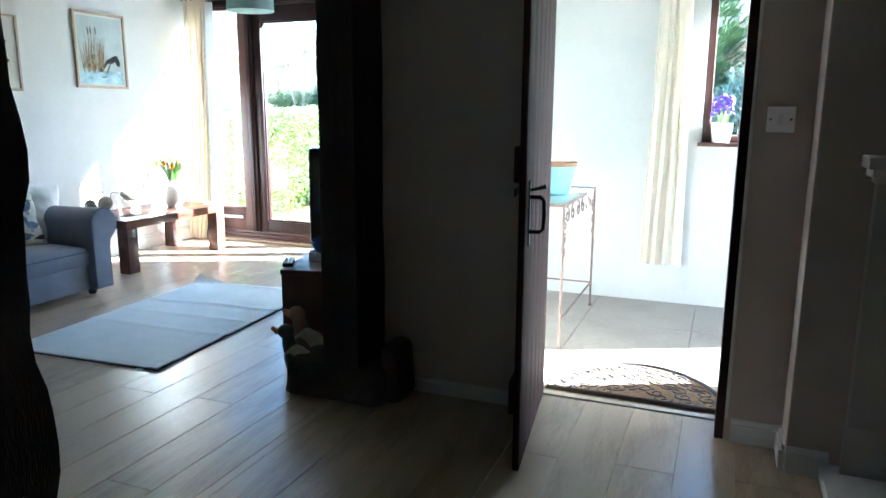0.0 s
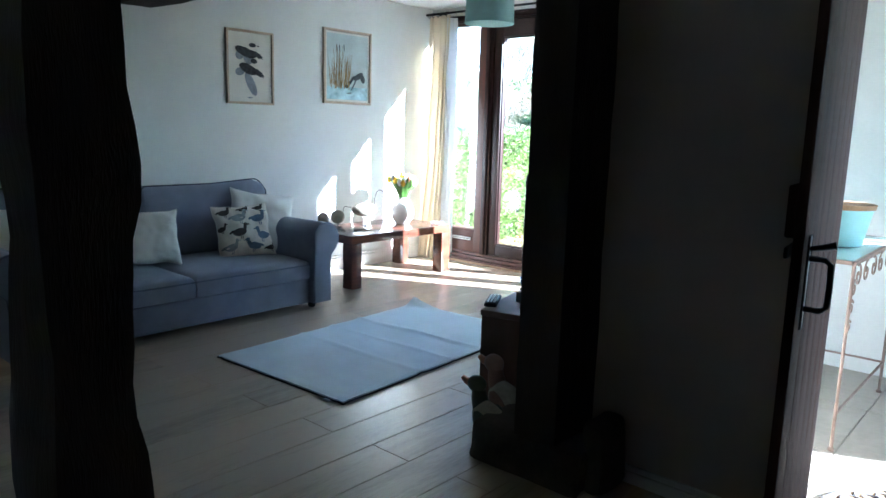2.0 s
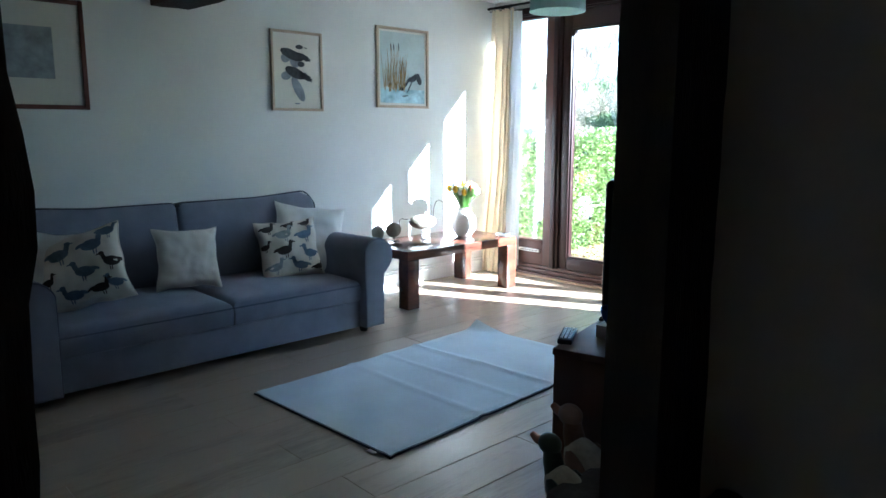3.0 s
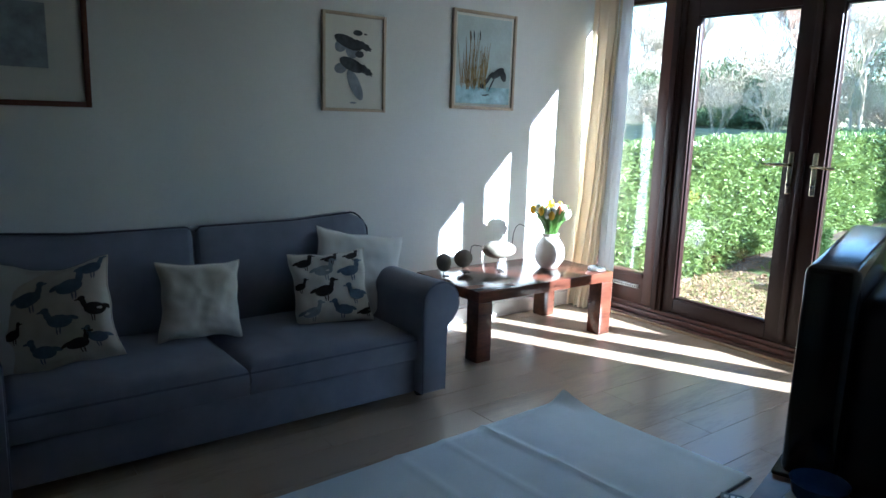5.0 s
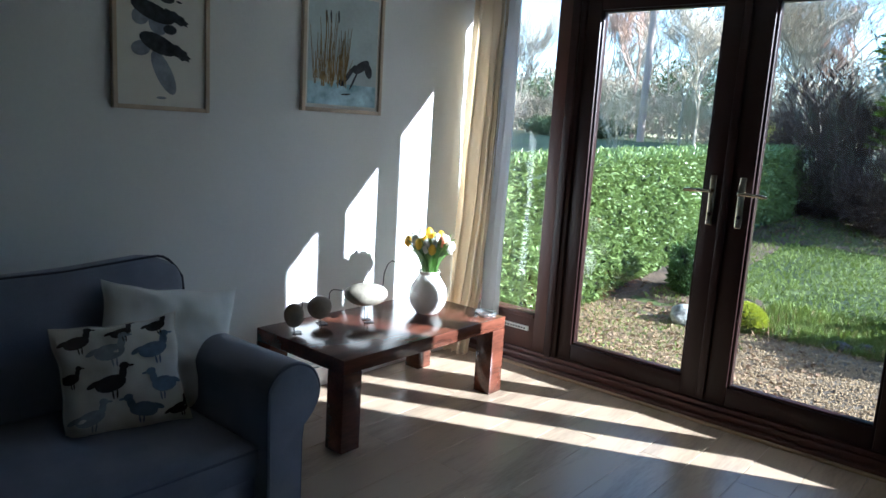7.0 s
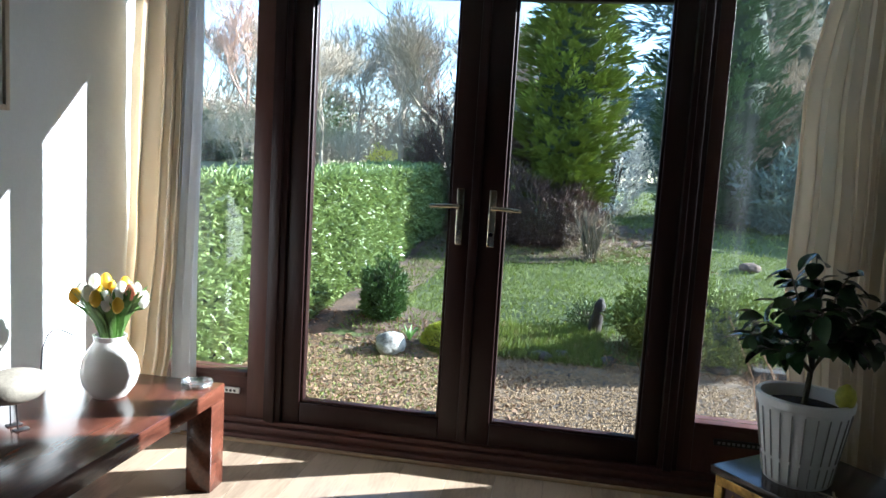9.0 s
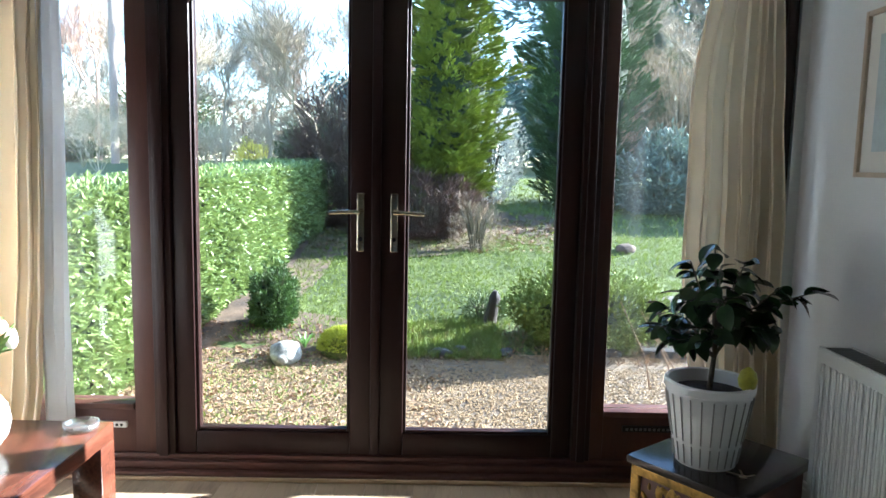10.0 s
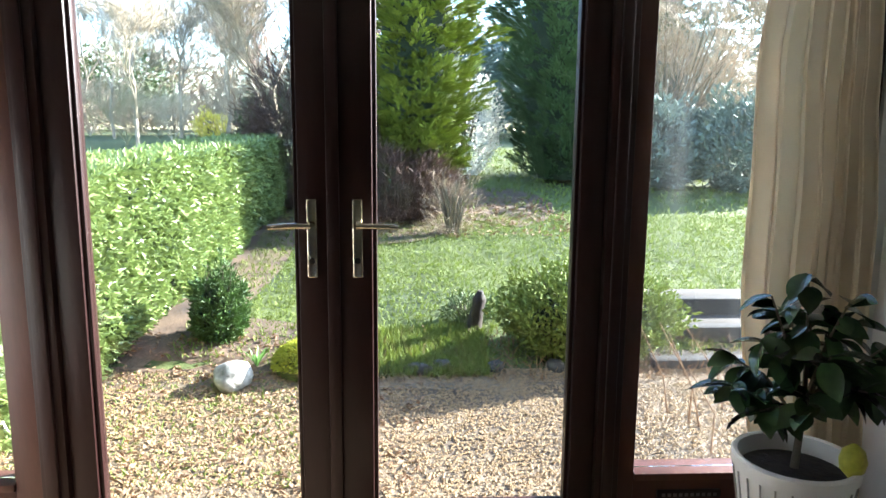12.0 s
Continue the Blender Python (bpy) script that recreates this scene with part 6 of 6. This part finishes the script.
M_WHITEBLOOM = leaf_mat("grey_white_catkins", (0.20, 0.20, 0.17), (0.62, 0.60, 0.54), 0.8)
shrub("evergreen_shrub", -2.08, 7.70, 0.47, 0.34, 0.52, 12000, 0.038, 0.019, M_EUON, "rounded yellow-green variegated evergreen shrub", core=True)
shrub("yew_bush", -4.13, 7.86, 0.15, 0.16, 0.46, 5200, 0.045, 0.012, M_YEW, "small upright fresh green yew bush by the hedge", core=True)
shrub("heather_clump", -2.72, 8.1, 0.14, 0.12, 0.20, 500, 0.06, 0.012, M_DARKSHRUB, "low dark clump beside a rotten stump")
bm = lathe(bmesh.new(), [(0.05, -0.05), (0.045, 0.05), (0.035, 0.16), (0.04, 0.22), (0.015, 0.27)], 12, wob=0.15)
solid("tree_stump", bm, M_BEAM, "dark rotten tree stump on the lawn bank", "stump", m=pose(-2.70, 7.95, ground_z(0, 7.95), 6, 8, 0))
rock("mole_hill", -1.15, 10.3, 0.12, 0.10, 0.05, M_DIRT, "dark crumbly mole hill on the lawn", 6)


# steps up to the lawn
st = thing("garden_steps", "three low weathered sleeper steps up to the lawn", "steps", kind="structure")
M_SLEEPER = mat("weathered_sleeper", (0.028, 0.025, 0.023), 0.9, vary=0.35, scale=4, stretch=(0.6, 5, 5), fine=40, bump=0.6)
M_TREAD = mat("pale_sandy_tread", (0.055, 0.044, 0.034), 0.95, vary=0.2, scale=7, fine=50, bump=0.5)
for k in range(3):
    y = 7.48 + 0.30 * k
    part("riser", box((-1.78, y, 0.0), (-0.75, y + 0.09, 0.135 + 0.095 * k), 0.008), M_SLEEPER, st)
    part("tread", box((-1.76, y + 0.0905, 0.0), (-0.77, y + 0.2995, 0.13 + 0.095 * k), 0.004), M_TREAD, st)
rr = random.Random(3)
ws = thing("dead_flower_stems", "dry pale flower stems standing in the gravel", "dead stems")
for k in range(7):
    x, y = -1.75 + rr.uniform(-0.15, 0.25), 6.75 + rr.uniform(-0.2, 0.3)
    part("stem", tube(bmesh.new(), [(x, y, 0.03), (x + rr.uniform(-0.08, 0.02), y, 0.22), (x - rr.uniform(0.05, 0.22), y + 0.05, rr.uniform(0.35, 0.55))], 0.0045, 0.002, n=5), M_DEADLEAF, ws)


# conifers
def conifer(name, x, y, h, r, count, L, W, material, label, droop=0.3, shape=1.0, z0=None, tiers=0, base=0.02, profile=None, lumps=2.2):
    z = ground_z(x, y) if z0 is None else z0
    c = thing(name, label, "conifer")
    part("trunk", tube(bmesh.new(), [(x, y, z - 0.05), (x, y, z + h * 0.5), (x, y, z + h * 0.97)], 0.03 + r * 0.09, 0.01, n=8), M_BARK, c)
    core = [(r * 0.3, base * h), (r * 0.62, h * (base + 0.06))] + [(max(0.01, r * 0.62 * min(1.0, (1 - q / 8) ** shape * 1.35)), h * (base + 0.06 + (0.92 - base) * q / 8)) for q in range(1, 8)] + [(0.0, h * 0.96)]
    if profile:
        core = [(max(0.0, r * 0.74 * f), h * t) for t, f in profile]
    # added dark cone behind the sprays, so gaps between them look shaded
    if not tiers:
        part("shade_core", lathe(bmesh.new(), core, 20, (x, y, z), 0.12), M_SHADEFILL, c)
    per = 26
    ns = count // per
    count = ns * per
    t = np.repeat(base + (1 - base) * nrng.random(ns) ** 1.15, per)
    a = np.repeat(nrng.uniform(0, 2 * math.pi, ns), per)
    prof = np.minimum(1.0, (1 - t) ** shape * 1.35) * np.minimum(1, 0.55 + t * 4)
    if profile:
        prof = np.interp(t, [p[0] for p in profile], [p[1] for p in profile])
    lump = np.array([1 + (0.62 if profile else 0.40) * noise.noise(Vector((math.cos(q) * lumps + x, math.sin(q) * lumps + y, s * h * lumps * 0.75))) for q, s in zip(a[::per], t[::per])]).repeat(per)
    if tiers:
        lump = lump * (0.55 + 0.6 * (np.abs(np.sin(t * tiers * math.pi + np.sin(a * 2))) > 0.55))
    rad = r * prof * lump * np.repeat(nrng.uniform(0.62 if profile else 0.45, 1.0, ns) ** 0.5, per)
    out = np.stack([np.cos(a), np.sin(a), np.zeros(count)], 1)
    P = np.array([x, y, z]) + out * rad[:, None] + np.array([0, 0, 1.0]) * (t * h)[:, None]
    spray = out + np.repeat(rand_dirs(ns) * (0.35 if profile else 0.55), per, axis=0) + np.array([0, 0, -droop])
    along = nrng.random(count)
    side = np.stack([-np.sin(a), np.cos(a), np.zeros(count)], 1)
    fan = nrng.uniform(-1, 1, count)
    P = P + spray * (along * L * 1.6)[:, None] + side * (fan * (1 - along * 0.6) * L * 0.9)[:, None] + np.array([0, 0, -1.0]) * (np.abs(fan) * L * 0.35)[:, None]
    D = spray + side * (fan * 0.8)[:, None] + rand_dirs(count) * 0.25
    S = side + rand_dirs(count) * 0.35
    quads_object("foliage", P, D, S, nrng.uniform(0.6, 1.3, count) * L, nrng.uniform(0.6, 1.3, count) * W, material, "", "", c)
    return c


M_BARK = mat("grey_brown_bark", (0.09, 0.07, 0.055), 0.95, vary=0.35, scale=6, stretch=(4, 4, 0.6), fine=30, bump=0.8)
M_GOLDCON = leaf_mat("golden_green_conifer", (0.004, 0.013, 0.002), (0.12, 0.155, 0.014), 0.7, 0.06)
M_DARKCON = leaf_mat("deep_green_conifer", (0.010, 0.026, 0.010), (0.04, 0.075, 0.025), 0.7, 0.05)
M_BLUECON = leaf_mat("blue_green_cedar", (0.030, 0.055, 0.050), (0.11, 0.16, 0.145), 0.7, 0.08)
conifer("golden_conifer", -2.97, 11.1, 3.9, 0.52, 40000, 0.085, 0.030, M_GOLDCON, "tall golden-green conifer with drooping sprays", droop=-0.45, base=0.10, profile=((0.10, 0.55), (0.16, 0.72), (0.26, 0.88), (0.42, 1.0), (0.53, 0.86), (0.66, 0.52), (0.84, 0.27), (1.0, 0.03)), lumps=4.2)
conifer("dark_conifer", -0.97, 13.3, 3.75, 0.72, 34000, 0.09, 0.028, M_DARKCON, "dense columnar dark green conifer", droop=-0.8, base=0.01, profile=((0.01, 0.62), (0.16, 0.86), (0.35, 1.0), (0.58, 0.98), (0.75, 0.84), (0.90, 0.52), (1.0, 0.05)), lumps=3.0)
conifer("cedar", 3.6, 30.0, 13.0, 5.2, 22000, 0.5, 0.10, M_BLUECON, "large blue-green cedar with level tiers", droop=0.1, shape=0.7, tiers=10, base=0.05)
conifer("cedar", 7.5, 33.0, 16.0, 5.4, 11000, 0.6, 0.18, M_BLUECON, "large blue-green cedar with level tiers", droop=0.25, shape=0.8, tiers=8, base=0.05)
conifer("dark_conifer", 2.6, 24.0, 8.0, 1.8, 9000, 0.25, 0.08, M_DARKCON, "dense dark green conifer behind the lawn", droop=0.1, shape=0.6, base=0.03)
conifer("fir_tree", -15.3, 26.0, 1.8, 0.36, 4000, 0.12, 0.04, M_DARKCON, "small pointed fir beyond the hedge", droop=0.1, shape=0.9)
shrub("red_shrub", -4.0, 11.35, 0.80, 0.5, 1.55, 15000, 0.13, 0.011, M_RED, "dense red-brown twiggy shrub", twigs=40)
shrub("red_shrub", -3.2, 10.75, 0.62, 0.4, 0.80, 9000, 0.12, 0.010, M_RED, "dense red-brown twiggy shrub", twigs=30)
shrub("twiggy_shrub", -2.66, 10.3, 0.26, 0.2, 0.55, 700, 0.12, 0.005, M_BARE, "small pale bare twiggy shrub", twigs=30)
shrub("catkin_bush", -2.35, 13.8, 0.55, 0.5, 1.7, 5000, 0.07, 0.03, M_WHITEBLOOM, "grey-white flowering bush behind the conifer", twigs=20)
shrub("rhododendron", 0.05, 12.9, 0.8, 0.6, 1.15, 6500, 0.12, 0.045, M_RHODO, "blue-green leathery rhododendron bush")
shrub("rhododendron", 1.3, 12.6, 0.9, 0.6, 1.3, 6500, 0.12, 0.045, M_RHODO, "blue-green leathery rhododendron bush")
shrub("bare_bush", 0.55, 13.9, 1.5, 0.8, 2.5, 12000, 0.26, 0.009, M_BARE, "tall tangled bare grey bush", twigs=60)
shrub("spotted_laurel", -4.25, 12.25, 0.35, 0.3, 0.5, 900, 0.09, 0.04, M_EUON, "yellow-spotted evergreen bush behind the hedge")
shrub("forsythia", -8.9, 26.0, 0.5, 0.5, 0.85, 900, 0.13, 0.05, M_YELLOW, "bright yellow flowering shrub beyond the hedge")
shrub("laurel_bush", -16.5, 27.0, 2.2, 1.2, 0.8, 7000, 0.15, 0.06, M_DARKSHRUB, "dark laurel bush beyond the hedge")
shrub("laurel_bush", -6.8, 24.5, 1.0, 0.8, 1.3, 2000, 0.2, 0.08, M_DARKSHRUB, "dark laurel bush beyond the hedge")


# bare trees
def bare_tree_mesh(seed, h, spread, twigs=3, levels=5, thick=0.011, stems=1, floor=0.008):
    """Trunk and limbs of a leafless tree, built from tapering branches."""
    rng = random.Random(seed)
    bm = bmesh.new()

    def grow(p, d, L, r, lev):
        q = p + d * L * 0.5 + Vector((rng.uniform(-1, 1), rng.uniform(-1, 1), rng.uniform(-0.3, 0.6))) * L * 0.09
        e = p + d * L
        tube(bm, [p, q, e], max(r, floor), max(r * 0.62, floor), n=5 if lev < 2 else 3, caps=False)
        if lev >= levels:
            return
        for k in range(twigs + (1 if lev > 1 else 0)):
            ax = Vector((rng.uniform(-1, 1), rng.uniform(-1, 1), rng.uniform(-0.4, 0.7)))
            nd = (d * (1.0 if k else 1.6) + ax * spread + Vector((0, 0, 0.12))).normalized()
            st = e if k < 2 else q
            grow(st, nd, L * rng.uniform(0.58, 0.80), r * rng.uniform(0.45, 0.62), lev + 1)

    for k in range(stems):
        a = 2 * math.pi * k / stems
        out = 0.0 if stems == 1 else rng.uniform(0.25, 0.75)
        d = Vector((out * math.cos(a), out * math.sin(a), 1)).normalized()
        grow(Vector((0, 0, -0.1)) + d * 0.05, d, h * 0.30, h * thick, 0 if stems == 1 else 1)
    return bm


M_BARETREE = mat("bare_branch_bark", (0.24, 0.195, 0.14), 0.95, vary=0.3, scale=3, second=(0.40, 0.33, 0.24))
M_PALETREE = mat("pale_lichened_twigs", (0.34, 0.29, 0.21), 0.95, vary=0.3, scale=3, second=(0.48, 0.42, 0.31))
M_OLIVETREE = mat("olive_budding_twigs", (0.21, 0.20, 0.11), 0.95, vary=0.3, scale=3, second=(0.34, 0.31, 0.18))
M_REDTREE = mat("reddish_bare_branches", (0.34, 0.20, 0.14), 0.95, vary=0.3, scale=3, second=(0.50, 0.34, 0.25))
TREES = [mesh_of("branches", bare_tree_mesh(s, 9.0, sp, 3, 6), m, False) for s, sp, m in ((1, 0.75, M_BARETREE), (2, 0.6, M_BARETREE), (3, 0.8, M_REDTREE), (4, 0.95, M_BARETREE))]
TREES += [mesh_of("branches", bare_tree_mesh(s, 9.0, sp, 3, 5, 0.004, 6, 0.0065), m, False) for s, sp, m in ((11, 0.7, M_BARETREE), (12, 0.85, M_PALETREE), (13, 0.75, M_OLIVETREE))]


def bare_tree(x, y, s, kind, turn, label):
    t = thing("bare_tree", label, "tree", "leafless trees", at=(x, y, ground_z(x, y)), rz=turn)
    ob = new("branches", TREES[kind])
    ob.parent = t
    ob.scale = (s, s, s)
    return t


trng = random.Random(12)
for x, y, s, k in ((-4.9, 14.0, 0.42, 3), (-8.2, 18, 0.45, 3), (-7.5, 22, 0.55, 0), (-9.5, 25, 0.6, 3), (-11.0, 24, 0.5, 0), (-14.6, 31, 0.75, 1), (-17, 33, 1.15, 2), (-20.5, 36, 0.85, 0), (-24, 34, 0.8, 1), (-28, 38, 0.9, 3), (-8, 31, 0.7, 2), (-5.5, 28, 0.7, 0), (-10.5, 35, 0.9, 3), (-22, 27, 0.6, 3), (-33, 42, 1.1, 2), (-15, 42, 1.0, 0), (-6, 40, 1.0, 1), (-38, 36, 1.0, 1), (0.2, 15.5, 0.45, 0), (2.2, 16.0, 0.5, 3), (5, 28, 1.0, 1), (-3.6, 36, 0.9, 2), (-28, 25, 0.7, 0), (-34, 29, 0.8, 3)):
    bare_tree(x, y, s, k, trng.uniform(0, 360), "leafless spring tree with fine spreading twigs")

for k in range(30):
    d = 16.5 + 18 * trng.random() ** 0.8
    x = -4.2 - (d - 3) * (0.04 + 1.06 * ((k * 0.618) % 1))
    bare_tree(x, d, trng.uniform(0.008, 0.0125) * d, 4 + k % 3, trng.uniform(0, 360), "many-stemmed leafless bush with dense pale twigs")

# bushy woodland edge behind the trees
def thicket(name, x0, x1, y, h, count, L, W, material, label, seed):
    x = nrng.uniform(x0, x1, count)
    top = np.array([h * (0.55 + 0.45 * noise.noise(Vector((a * 0.22, seed, 0))) + 0.2 * noise.noise(Vector((a * 0.9, seed, 3)))) for a in x])
    z = np.array([ground_z(a, y) for a in x]) + nrng.random(count) ** 0.8 * np.maximum(0.8, top)
    P = np.stack([x, y + nrng.normal(size=count) * 1.2, z], 1)
    return quads_object(name, P, rand_dirs(count) + np.array([0, 0, 0.5]), rand_dirs(count), nrng.uniform(0.5, 1.3, count) * L, nrng.uniform(0.5, 1.3, count) * W, material, label, "woodland")


M_FARWOOD = leaf_mat("olive_far_woodland", (0.05, 0.055, 0.03), (0.19, 0.18, 0.11), 0.8, 0.1)
thicket("far_woodland", -75, 8, 48, 8.0, 16000, 1.3, 0.09, M_BARE, "hazy bare twiggy woodland beyond the garden", 1)
thicket("far_woodland", -75, 40, 60, 8.0, 30000, 0.5, 0.12, M_FARWOOD, "far grey-green woodland beyond the garden", 2)
thicket("rough_scrub", -44, -4.5, 28, 2.9, 16000, 0.6, 0.03, M_BARE, "low brown scrub behind the hedge", 3)
thicket("far_woodland", -9, 14, 42, 9.0, 14000, 0.5, 0.18, M_BLUECON, "far blue-green conifers at the end of the lawn", 4)
thicket("evergreen_belt", -34, -14, 38, 5.0, 20000, 0.26, 0.08, M_DARKSHRUB, "dark evergreen trees behind the pole", 6)

tel = thing("telegraph_pole", "tall weathered pale telegraph pole beyond the hedge", "pole", at=(-13.25, 26.0, ground_z(-13.25, 26)))
part("shaft", tube(bmesh.new(), [(0, 0, -0.2), (0.02, 0, 4), (0.05, 0, 9.5)], 0.13, 0.10, n=12), mat("weathered_pole_wood", (0.38, 0.29, 0.24), 0.9, vary=0.15, scale=3, stretch=(3, 3, 0.4)), tel)
part("cap", lathe(bmesh.new(), [(0.12, 9.5), (0.12, 9.55), (0.0, 9.62)], 12, (0.05, 0, 0)), M_GREYMETAL, tel)

# ---- floor pieces ----
def planks(parent, x0, x1, y0, y1, seed):
    """Laminate boards 0.185 m wide along y, each its own piece with a fine joint."""
    rng = random.Random(seed)
    W, L, g = 0.185, 1.29, 0.0011
    shared = {}
    k0 = math.floor((x0 - 0.005) / W)
    k = k0
    while k * W + 0.004 < x1:
        a, b = max(x0, k * W + 0.004), min(x1, (k + 1) * W + 0.004)
        y = y0 - ((k * 0.4871) % 1.0) * L
        while y < y1:
            c, d = max(y0, y), min(y1, y + L)
            if d - c > 0.02 and b - a > 0.01:
                key = (round(b - a, 3), round(d - c, 3))
                if key not in shared:
                    w, l = b - a - g, d - c - g
                    shared[key] = mesh_of("plank", box((-w / 2, -l / 2, -0.008), (w / 2, l / 2, 0.0), 0.0012, 1), M_LAM, False)
                ob = new("plank", shared[key])
                ob.parent = parent
                ob.location = ((a + b) / 2, (c + d) / 2, 0)
            y += L
        k += 1


fl1 = thing("floor_living_room", "grey-brown oak laminate plank floor with a soft sheen", "floor", kind="structure")
planks(fl1, -4.75, -1.70, 0.55, 5.90, 1)
fl2 = thing("floor_hall", "grey-brown oak laminate plank floor in the hall", "floor", kind="structure")
planks(fl2, -1.70, 2.25, -1.45, 3.50, 2)
fl3 = thing("floor_porch", "worn grey stone slab floor of the porch", "floor", kind="structure")
slab = {}
for i in range(5):
    for j in range(3):
        w, l = 0.58, 0.56
        x0, y0 = -1.55 + i * w, 3.53 + j * l - (0.0 if j else 0.0)
        key = "slab"
        if key not in slab:
            slab[key] = mesh_of("slab", box((0.0015, 0.0015, -0.018), (w - 0.0015, l - 0.0015, -0.002), 0.003, 1), M_SLAB, False)
        ob = new("slab", slab[key])
        ob.parent = fl3
        ob.location = (x0, y0, 0)
